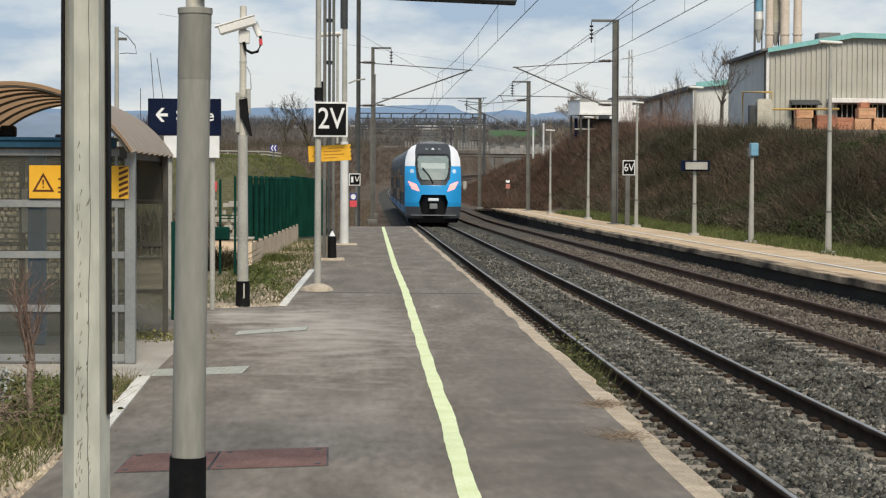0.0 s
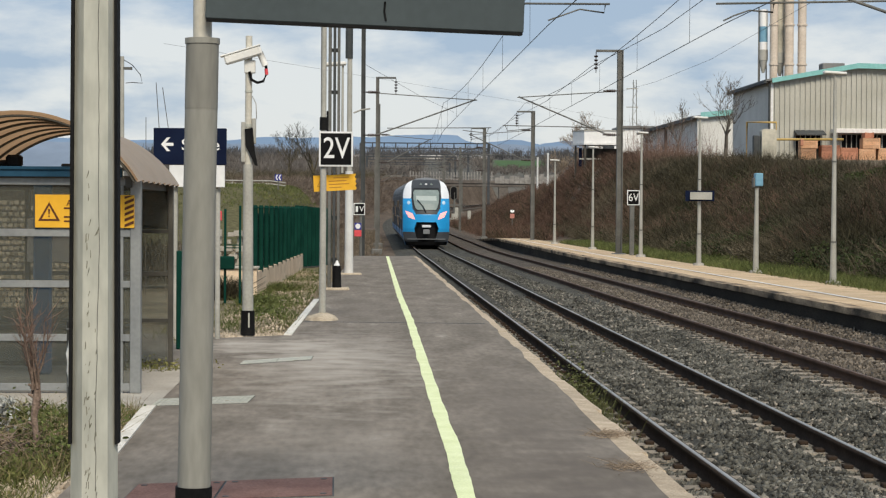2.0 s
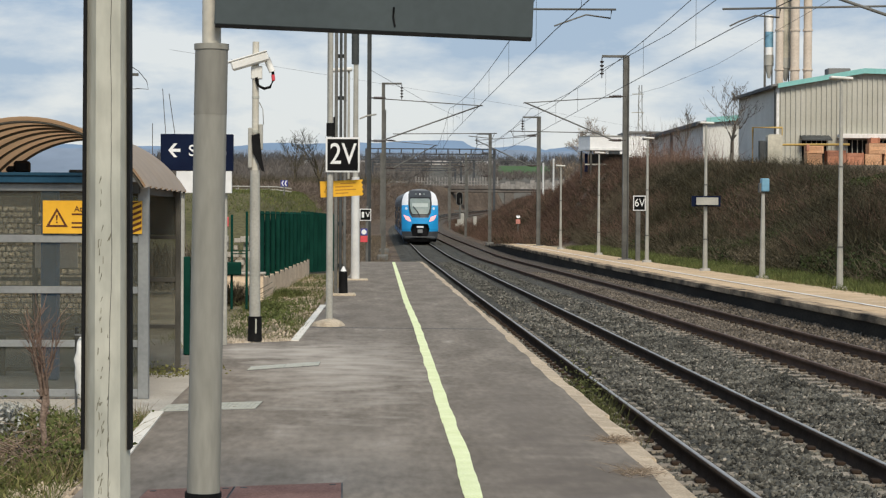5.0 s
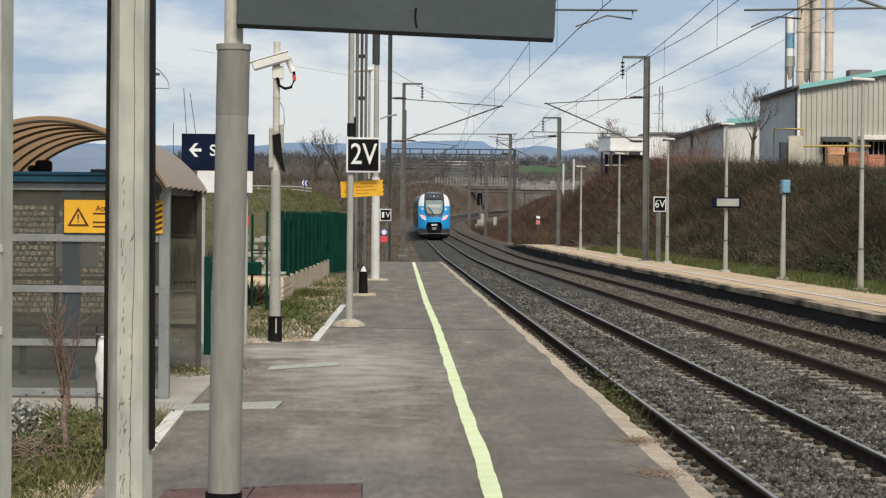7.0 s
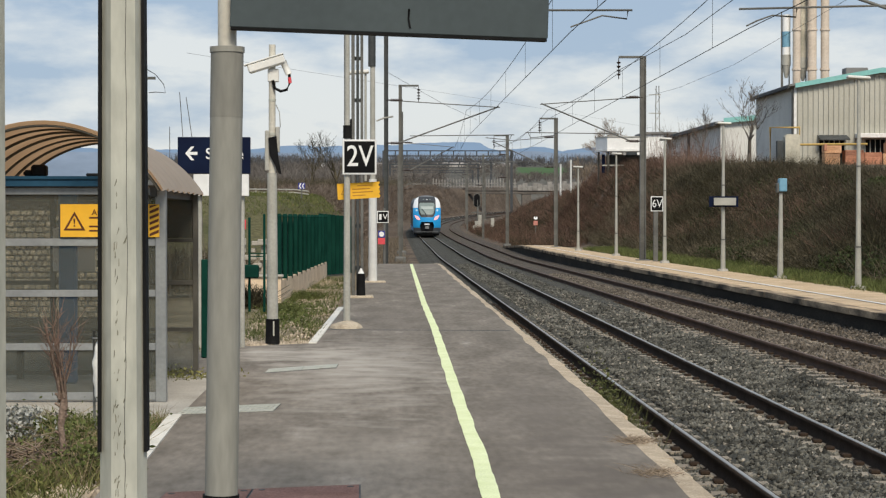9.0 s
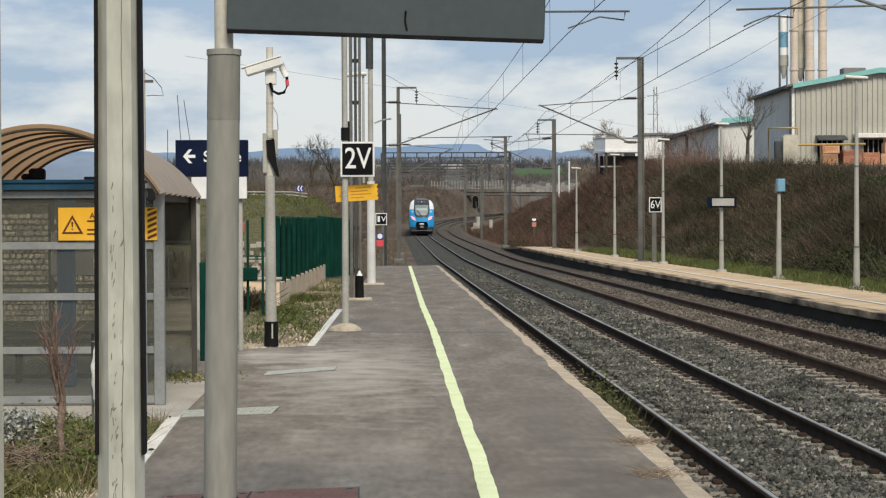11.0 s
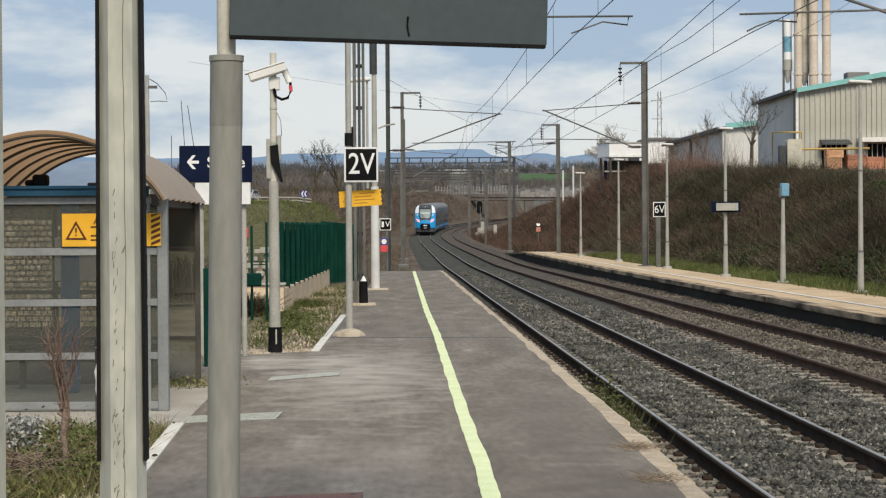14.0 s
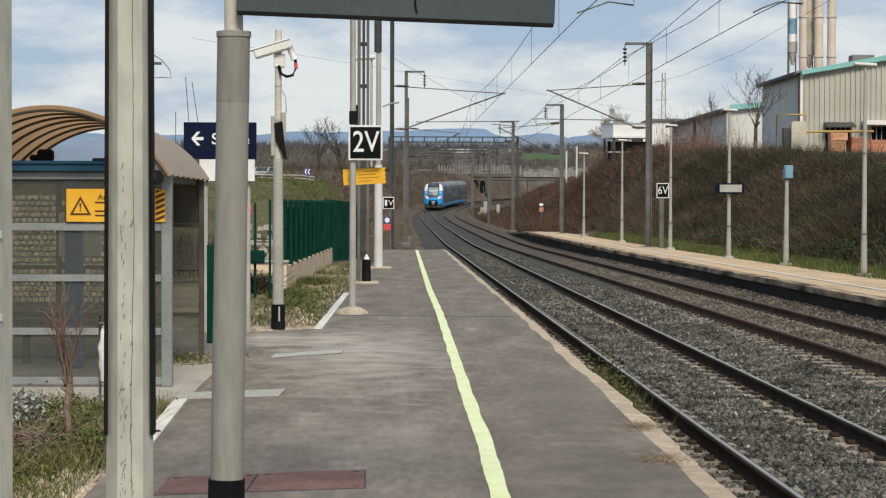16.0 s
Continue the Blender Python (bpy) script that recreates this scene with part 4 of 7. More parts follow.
def yellow_notice():
    n = thing("notice_sign", -0.42, 30.93, 2.135, "tilted yellow notice board with a ragged edge", "sign")
    bm = B()
    m = pose(0, 0, 0, 0, -3.2, 0)
    prism(bm, [(-0.335, -0.125), (0.315, -0.125), (0.335, -0.10), (0.315, -0.06), (0.335, -0.03), (0.315, 0.01), (0.335, 0.04), (0.31, 0.075), (0.335, 0.11), (0.33, 0.125), (-0.335, 0.125)], "y", -0.006, 0.006)
    bm.transform(m)
    part("board", bm, SIGN_YELLOW, n)
    bm = B()
    for k, (a, b) in enumerate(((-0.02, 0.22), (-0.1, 0.18), (-0.1, 0.22), (-0.1, 0.1))):
        box(bm, (a, -0.009, 0.07 - 0.05 * k), (b, -0.007, 0.085 - 0.05 * k), 0, m)
    part("text_bars", bm, SIGN_OCHRE, n)
    bm = B()
    tri = [(-0.285, -0.05), (-0.165, -0.05), (-0.225, 0.055)]
    prism(bm, tri, "y", -0.009, -0.007)
    bm.transform(m)
    part("warning_triangle", bm, SIGN_OCHRE, n)
    bm = B()
    prism(bm, [(-0.265, -0.038), (-0.185, -0.038), (-0.225, 0.032)], "y", -0.011, -0.0095)
    bm.transform(m)
    part("triangle_field", bm, SIGN_YELLOW, n)


def steel_mast_near():
    p = thing("catenary_mast", -0.58, 42.55, 0, "tall dark steel mast of twin channels with a black bollard cover", "mast")
    for x0, x1 in ((-0.155, -0.085), (-0.05, 0.01), (0.04, 0.10)):
        bm = B()
        box(bm, (x0, -0.08, 0), (x1, 0.08, 9.0), 0.01)
        part("channel", bm, MAST_DARK if x0 > -0.1 and x0 < 0 else MAST, p)
    for z in np.arange(0.6, 9, 0.9):
        part("batten", box(B(), (-0.085, 0.02, z), (0.04, 0.06, z + 0.08)), MAST_DARK, p)
    bm = B()
    cyl(bm, (0.05, -0.12, 0), (0.05, -0.12, 0.52), 0.10, 0.085, 14)
    part("cable_cover", bm, BLACK, p)
    bm = B()
    cyl(bm, (0.05, -0.12, 0.52), (0.05, -0.12, 0.63), 0.07, 0.015, 14)
    part("cover_cap", bm, SIGN_WHITE, p, "white pointed cap")
    bm = B()
    box(bm, (-0.3, -0.35, -0.03), (0.32, 0.3, 0.05), 0.03)
    part("footing", bm, MORTAR_FOOT, p)


def street_lamp_white():
    p = thing("street_lamp", -0.345, 52.75, 0, "street lamp with white lower column and pale flat head", "lamp")
    bm = B()
    cyl(bm, (0, 0, 0), (0, 0, 2.75), 0.12, 0.105, 18)
    part("lower_column", bm, WHITE_POST, p)
    bm = B()
    cyl(bm, (0, 0, 2.75), (0, 0, 8.0), 0.075, 0.06, 14)
    part("upper_column", bm, LAMP_POST, p)
    bm = B()
    cyl(bm, (-0.02, 0, 5.75), (-0.02, 0, 8.0), 0.10, 0.10, 12)
    part("dark_wrap", bm, MAST_DARK, p)
    bm = B()
    box(bm, (-0.26, -0.12, 5.56), (0.30, 0.12, 5.66), 0.03, pose(0, 0, 0, 0, -4, 0))
    part("lamp_head", bm, PLASTIC_WHITE, p)
    bm = B()
    cyl(bm, (-0.19, 0, 2.7), (-0.19, 0, 5.6), 0.035, 0.03, 8)
    part("side_tube", bm, LAMP_POST, p)
    bm = B()
    tube(bm, [(0.1, 0, 4.3), (0.3, 0, 4.38), (0.55, 0, 4.42)], 0.025, 6)
    part("bracket_arm", bm, LAMP_POST, p)
    bm = B()
    box(bm, (-0.25, -0.3, -0.03), (0.35, 0.3, 0.04), 0.03)
    part("footing", bm, MORTAR_FOOT, p)


def camera_pole():
    p = thing("surveillance_camera_pole", -1.545, 27.04, 0, "concrete-grey pole with a white surveillance camera", "camera pole")
    bm = B()
    cyl(bm, (0, 0, 0), (-0.005, 0, 2.32), 0.078, 0.066, 18)
    part("lower_pole", bm, LAMP_POST, p)
    bm = B()
    cyl(bm, (-0.005, 0, 2.3), (0.0, 0, 4.07), 0.048, 0.045, 14)
    part("upper_pole", bm, CREAM_STEEL, p)
    bm = B()
    cyl(bm, (0, 0, -0.01), (0, 0, 0.33), 0.098, 0.092, 18)
    part("sleeve", bm, BLACK, p, "black rubber base sleeve")
    bm = B()
    box(bm, (0.01, -0.106, 0.1), (0.03, -0.09, 0.3), 0.004)
    part("sleeve_seam", bm, GALV, p)
    cam_m = Matrix.Translation((-0.065, -0.08, 3.80)) @ pose(0, 0, 0, 0, -17, 0)
    bm = B()
    box(bm, (-0.27, -0.07, -0.06), (0.25, 0.07, 0.065), 0.02, cam_m)
    h = part("camera_housing", bm, PLASTIC_WHITE, p, "white camera housing")
    bm = B()
    box(bm, (-0.31, -0.08, 0.06), (0.25, 0.08, 0.08), 0.006, cam_m)
    part("sun_hood", bm, PLASTIC_WHITE, h)
    bm = B()
    box(bm, (-0.06, -0.06, 3.56), (0.09, 0.02, 3.74), 0.01)
    tube(bm, [(0.15, -0.08, 3.84), (0.23, -0.08, 3.66)], 0.045, 8)
    part("mount", bm, PLASTIC_WHITE, p)
    bm = B()
    pts = [(0.235, -0.08, 3.66), (0.245, -0.08, 3.55), (0.20, -0.08, 3.45), (0.12, -0.08, 3.43), (0.04, -0.08, 3.47), (0.01, -0.08, 3.58)]
    tube(bm, pts, 0.020, 7)
    part("cable_loop", bm, BLACK, p)
    bm = B()
    cyl(bm, (0.237, -0.08, 3.62), (0.246, -0.08, 3.54), 0.024, 0.024, 8)
    part("cable_gland", bm, SIGN_RED, p)
    bm = B()
    box(bm, (-0.10, -0.05, 2.35), (-0.04, 0.05, 2.9), 0.01)
    box(bm, (0.045, -0.05, 2.6), (0.10, 0.05, 2.95), 0.01)
    part("junction_box", bm, LAMP_POST, p)
    bm = B()
    prism(bm, [(-0.05, 2.80), (0.06, 2.82), (0.075, 2.65), (0.09, 2.50), (0.13, 2.30), (0.09, 2.31), (0.0, 2.50), (-0.03, 2.55)], "y", -0.085, -0.06)
    part("torn_tape", bm, BLACK, p, "torn black plastic wrapping")
    bm = B()
    cyl(bm, (0, 0, 2.83), (0, 0, 2.87), 0.056, 0.056, 14)
    part("band", bm, GALV, p)
    part("band", cyl(B(), (0, 0, 3.30), (0, 0, 3.33), 0.052, 0.052, 14), GALV, p)
    bm = B()
    tube(bm, [(0.05, -0.03, 3.25), (0.10, -0.03, 3.15), (0.11, -0.03, 2.95), (0.06, -0.03, 2.88)], 0.006, 5)
    part("cable", bm, LAMP_POST, p)


def exit_sign():
    p = thing("exit_sign", -2.255, 26.1, 0, "navy blue exit sign with a white arrow above a white board", "sign")
    bm = B()
    box(bm, (-0.475, -0.05, 2.29), (0.475, 0.05, 2.77), 0.006)
    s = part("sign_board", bm, NAVY, p)
    words("lettering", "Sortie", 0.205, Matrix.Translation((0.14, -0.056, 2.545)) @ FACE, SIGN_WHITE, s, bold=0.012)
    bm = B()
    prism(bm, [(-0.375, 2.555), (-0.30, 2.645), (-0.255, 2.645), (-0.315, 2.575), (-0.215, 2.575), (-0.215, 2.535), (-0.315, 2.535), (-0.255, 2.465), (-0.30, 2.465)], "y", -0.056, -0.051)
    part("arrow", bm, SIGN_WHITE, s)
    bm = B()
    box(bm, (-0.27, -0.04, 1.995), (0.455, 0.04, 2.285), 0.006)
    part("lower_board", bm, SIGN_WHITE, p, "plain white board")
    for x in (-0.2, 0.36):
        bm = B()
        cyl(bm, (x, 0.06, -0.1), (x, 0.06, 2.6), 0.035, 0.035, 10)
        part("leg", bm, LAMP_POST, p)


def shelter():
    p = thing("platform_shelter", -3.0, 19.9, 0, "glazed platform shelter with brown vaulted canopy and blue fascia", "shelter")
    X0, X1, Y0, Y1 = -1.25, 0.97, -1.52, 1.58
    rails = [(0.02, 0.09), (0.48, 0.545), (0.975, 1.04), (1.445, 1.515), (1.92, 1.985)]
    # front glazing
    for z0, z1 in rails:
        part("front_rail", box(B(), (X0, Y0 - 0.03, z0), (X1 - 0.10, Y0 + 0.02, z1), 0.004), ALU, p)
    for x in (X0, X1 - 0.10):
        bm = B()
        box(bm, (x, Y0 - 0.04, 0.0), (x + 0.10, Y0 + 0.05, 2.0), 0.006)
        part("corner_post", bm, ALU, p)
    bm = B()
    box(bm, (X1 - 0.19, Y0 - 0.025, 0.0), (X1 - 0.165, Y0 + 0.02, 2.0))
    part("slim_mullion", bm, ALU, p)
    for (a, b), (c, d) in zip(rails, rails[1:]):
        bm = B()
        box(bm, (X0 + 0.10, Y0 - 0.006, b), (X1 - 0.10, Y0, c))
        part("pane", bm, PANE, p)
    # back glazing in a dark frame
    back = [(0.01, 0.06), (0.48, 0.52), (0.985, 1.03), (1.445, 1.485), (1.90, 1.97)]
    for x in (X0, -0.62, 0.02, X1 - 0.42, X1 - 0.055):
        part("back_post", box(B(), (x, Y1 - 0.05, 0.0), (x + 0.055, Y1 + 0.02, 1.97), 0.004), DARK_FRAME, p)
    for z0, z1 in back:
        part("back_rail", box(B(), (X0 + 0.06, Y1 - 0.04, z0), (X1 - 0.055, Y1, z1)), DARK_FRAME, p)
    for (a, b), (c, d) in zip(back, back[1:]):
        part("pane", box(B(), (X0 + 0.06, Y1 - 0.02, b), (X1 - 0.06, Y1 - 0.014, c)), PANE, p)
    part("header_board", box(B(), (X1 - 0.36, Y1 - 0.012, 1.49), (X1 - 0.06, Y1 + 0.01, 1.90)), DARK_FRAME, p)
    bm = B()
    box(bm, (-0.36, 0.5, 0.0), (-0.18, 0.62, 2.0), 0.02)
    part("inner_post", bm, BLUE_POST, p, "blue-grey steel post")
    bm = B()
    box(bm, (-0.46, 0.75, 1.15), (-0.02, 0.77, 1.6), 0.004)
    part("notice_panel", bm, PLASTIC_WHITE, p)
    bm = B()
    box(bm, (-1.0, 1.0, 0.42), (0.6, 1.35, 0.47), 0.01)
    box(bm, (-0.9, 1.1, 0.0), (-0.84, 1.2, 0.42))
    box(bm, (0.44, 1.1, 0.0), (0.5, 1.2, 0.42))
    part("bench", bm, DARK_FRAME, p)
    # fascia and canopy
    bm = B()
    box(bm, (X0, Y0 - 0.10, 1.995), (X1 - 0.17, Y0 - 0.02, 2.075), 0.004)
    box(bm, (X0, Y0 - 0.12, 2.06), (X1 - 0.19, Y0 + 0.3, 2.09), 0.004)
    part("fascia", bm, FASCIA, p, "petrol blue roof fascia")
    bm = B()
    box(bm, (X1 - 0.14, Y0 - 0.1, 1.90), (X1 - 0.08, Y1, 1.99), 0.004)
    box(bm, (X0, Y1 - 0.05, 1.98), (X1 - 0.2, Y1 + 0.02, 2.06), 0.004)
    part("side_fascia", bm, MAST_DARK, p)
    c0, R = Vector((-0.08, 0, 1.325)), 1.235
    ang = [radians(a) for a in np.linspace(-64, 59, 33)]
    ys = np.linspace(Y0 - 0.55, Y1 + 0.55, 97)
    bm = B()
    grid = []
    for y in ys:
        wave = 0.02 * math.cos((y - ys[0]) * 2 * math.pi / 0.5)
        grid.append([bm.verts.new((c0.x + (R + wave) * math.sin(a), y, c0.z + (R + wave) * math.cos(a))) for a in ang])
    for r0, r1 in zip(grid, grid[1:]):
        for i in range(len(ang) - 1):
            bm.faces.new((r0[i], r0[i + 1], r1[i + 1], r1[i])).smooth = True
    canopy = part("canopy", bm, CANOPY, p, "ribbed brown translucent vault")
    for y in np.linspace(Y0 - 0.5, Y1 + 0.5, 7):
        for dy in (0.0, 0.07):
            bm = B()
            pts = [(c0.x + (R - 0.025) * math.sin(a), y + dy, c0.z + (R - 0.025) * math.cos(a)) for a in ang]
            for a, b in zip(pts, pts[1:]):
                cyl(bm, a, b, 0.011, 0.011, 5, False)
            part("rib", bm, DARK_FRAME, canopy)
    bm = B()
    box(bm, (-0.29, Y0 + 0.05, 2.088), (-0.15, Y0 + 0.2, 2.20), 0.02)
    box(bm, (-0.36, Y0 + 0.05, 2.088), (-0.27, Y0 + 0.15, 2.15), 0.02)
    part("roof_lamp", bm, BLACK, p)
    bm = B()
    box(bm, (0.22, Y0 + 0.05, 2.088), (0.42, Y0 + 0.2, 2.12), 0.01)
    part("roof_junction", bm, MAST_DARK, p)


def utility_pole():
    u = thing("utility_pole", -7.25, 60.0, 0, "thin pale utility pole with a curled cable", "pole")
    part("shaft", cyl(B(), (0, 0, -0.1), (0, 0, 6.3), 0.085, 0.06, 10), LAMP_POST, u)
    part("cross_bracket", box(B(), (-0.05, -0.05, 5.9), (0.3, 0.05, 5.98)), MAST, u)
    part("cable", tube(B(), [(0.05, 0, 6.2), (0.3, 0, 6.05), (0.55, 0, 5.75), (0.6, 0, 5.5), (0.3, 0, 5.52), (0.1, 0, 5.5)], 0.012, 5), WIRE, u)
    w = thing("waste_bag_stand", -2.335, 16.2, 0, "translucent white waste bag hanging on a slim stand", "waste bag")
    part("stand", tube(B(), [(-0.06, 0.1, -0.05), (-0.06, 0.1, 0.78)], 0.012, 6), MAST, w)
    part("hoop", tube(B(), [(0.055 * math.cos(t), 0.055 * math.sin(t), 0.72) for t in np.linspace(0, 6.28, 13)], 0.008, 5), MAST, w)
    bm = B()
    bmesh.ops.create_icosphere(bm, subdivisions=3, radius=1.0, matrix=Matrix.LocRotScale((0, 0, 0.45), None, (0.055, 0.055, 0.27)))
    for vert in bm.verts:
        vert.co += Vector(noise.noise_vector(vert.co * 11)) * 0.02
    for f in bm.faces:
        f.smooth = True
    part("bag", bm, PLASTIC_WHITE, w)


def warning_notice():
    n = thing("warning_notice", -2.545, 18.33, 1.68, "yellow warning board with a triangle and striped end", "sign")
    bm = B()
    box(bm, (-0.455, -0.006, -0.152), (0.455, 0.0, 0.152), 0.002)
    part("board", bm, SIGN_YELLOW, n)
    bm = B()
    prism(bm, [(-0.425, -0.09), (-0.225, -0.09), (-0.325, 0.085)], "y", -0.009, -0.007)
    part("warning_triangle", bm, SIGN_BROWN, n)
    bm = B()
    prism(bm, [(-0.392, -0.072), (-0.258, -0.072), (-0.325, 0.048)], "y", -0.011, -0.0095)
    part("triangle_field", bm, SIGN_YELLOW, n)
    bm = B()
    prism(bm, [(-0.335, 0.02), (-0.315, 0.02), (-0.32, -0.03), (-0.33, -0.03)], "y", -0.013, -0.0115)
    box(bm, (-0.332, -0.013, -0.055), (-0.318, -0.0115, -0.041))
    part("exclamation_mark", bm, SIGN_BROWN, n)
    words("lettering", "Attention", 0.075, Matrix.Translation((-0.02, -0.009, 0.075)) @ FACE, SIGN_BROWN, n)
    bm = B()
    for k, w in enumerate((0.42, 0.0, 0.36, 0.40)):
        if w:
            box(bm, (-0.19, -0.009, 0.02 - 0.04 * k), (-0.19 + w, -0.007, 0.035 - 0.04 * k))
    part("text_bars", bm, SIGN_BROWN, n)
    bm = B()
    for k in range(6):
        z = -0.145 + 0.052 * k
        prism(bm, [(0.365, z), (0.45, z + 0.035), (0.45, min(z + 0.062, 0.15)), (0.365, z + 0.026)], "y", -0.009, -0.007)
    part("stripes", bm, SIGN_BROWN, n)


def lerp2(a, b, t):
    return (a[0] + (b[0] - a[0]) * t, a[1] + (b[1] - a[1]) * t)


def covers():
    bl, ml, mr, tl, tm, tr, br = (-1.38, 11.5), (-0.86, 11.62), (-0.845, 11.625), (-1.36, 12.25), (-0.84, 12.395), (-0.825, 12.4), (-0.16, 11.78)
    far_r = (-0.17, 12.58)
    for quad in ((bl, ml, tm, tl), (mr, br, far_r, tr)):
        cx, cy = sum(q[0] for q in quad) / 4, sum(q[1] for q in quad) / 4
        c = thing("service_cover", cx, cy, 0.0, "rusty red-brown metal service cover set in the asphalt", "cover", "service covers")
        loc = [(x - cx, y - cy) for x, y in quad]
        part("plate", prism(B(), loc, "z", -0.03, 0.006), RUST_PLATE, c)
        part("rim", prism(B(), [(x * 1.03, y * 1.035) for x, y in loc], "z", -0.03, 0.003), MAST_DARK, c)
        for k in range(4):
            x, y = loc[k][0] * 0.84, loc[k][1] * 0.8
            part("lifting_eye", cyl(B(), (x, y, 0.005), (x, y, 0.0085), 0.022, 0.022, 10), MAST_DARK, c)
    for quad, n in ((((-1.81, 17.14), (-0.99, 17.41), (-0.96, 18.1), (-1.79, 17.77)), 20), (((-1.33, 21.74), (-0.56, 22.46), (-0.55, 23.07), (-1.32, 22.31)), 2)):
        cx, cy = sum(q[0] for q in quad) / 4, sum(q[1] for q in quad) / 4
        c = thing("drain_grate", cx, cy, 0, "pale metal drain plate lying across the platform", "grate", "drain grates")
        loc = [(x - cx, y - cy) for x, y in quad]
        part("frame", prism(B(), loc, "z", -0.02, 0.004), MAST, c)
        for k in range(n):
            a, b = (k + 0.06) / n, (k + 0.94) / n
            if n == 2:
                a, b = (k + 0.01) / n, (k + 0.99) / n
            lo0, lo1, hi0, hi1 = lerp2(loc[0], loc[1], a), lerp2(loc[0], loc[1], b), lerp2(loc[3], loc[2], a), lerp2(loc[3], loc[2], b)
            for i in range(3 if n > 2 else 1):
                m = 3 if n > 2 else 1
                s, e = (i + 0.08) / m, (i + 0.92) / m
                part("bar", prism(B(), [lerp2(lo0, hi0, s), lerp2(lo1, hi1, s), lerp2(lo1, hi1, e), lerp2(lo0, hi0, e)], "z", 0.004, 0.009), GALV, c)
    # the joint across the asphalt
    part("asphalt_joint", prism(B(), [(-0.93, 30.22), (0.5, 30.02), (1.88, 29.86), (1.88, 29.95), (0.5, 30.09), (-0.93, 30.32)], "z", 0.0, 0.003), MAST_DARK, P1)


def white_kerbs():
    for name, x0, y0, x1, y1 in (("kerb", -1.70, 13.2, -1.80, 17.1), ("kerb", -0.98, 26.9, -0.835, 37.7)):
        k = thing(name, 0, 0, 0, "white painted kerb along the platform back edge", "kerb", "white kerbs")
        n = int((y1 - y0) // 1)
        for i in range(n):
            a, b = i / n, (i + 1) / n
            bm = B()
            xa, xb, ya, yb = x0 + (x1 - x0) * a, x0 + (x1 - x0) * b, y0 + (y1 - y0) * a, y0 + (y1 - y0) * b
            prism(bm, [(xa - 0.07, ya + 0.004), (xa + 0.04, ya + 0.004), (xb + 0.04, yb - 0.004), (xb - 0.07, yb - 0.004)], "z", -0.1, 0.014)
            part("kerb_stone", bm, WHITE_LINE, k)
    s = B()
    prism(s, [(-4.4, 17.6), (-1.78, 17.2), (-1.79, 21.7), (-4.4, 21.9)], "z", -0.2, -0.001)
    tagged(part("shelter_slab", s, SLAB), "pale concrete slab under the shelter", "slab", kind="structure")


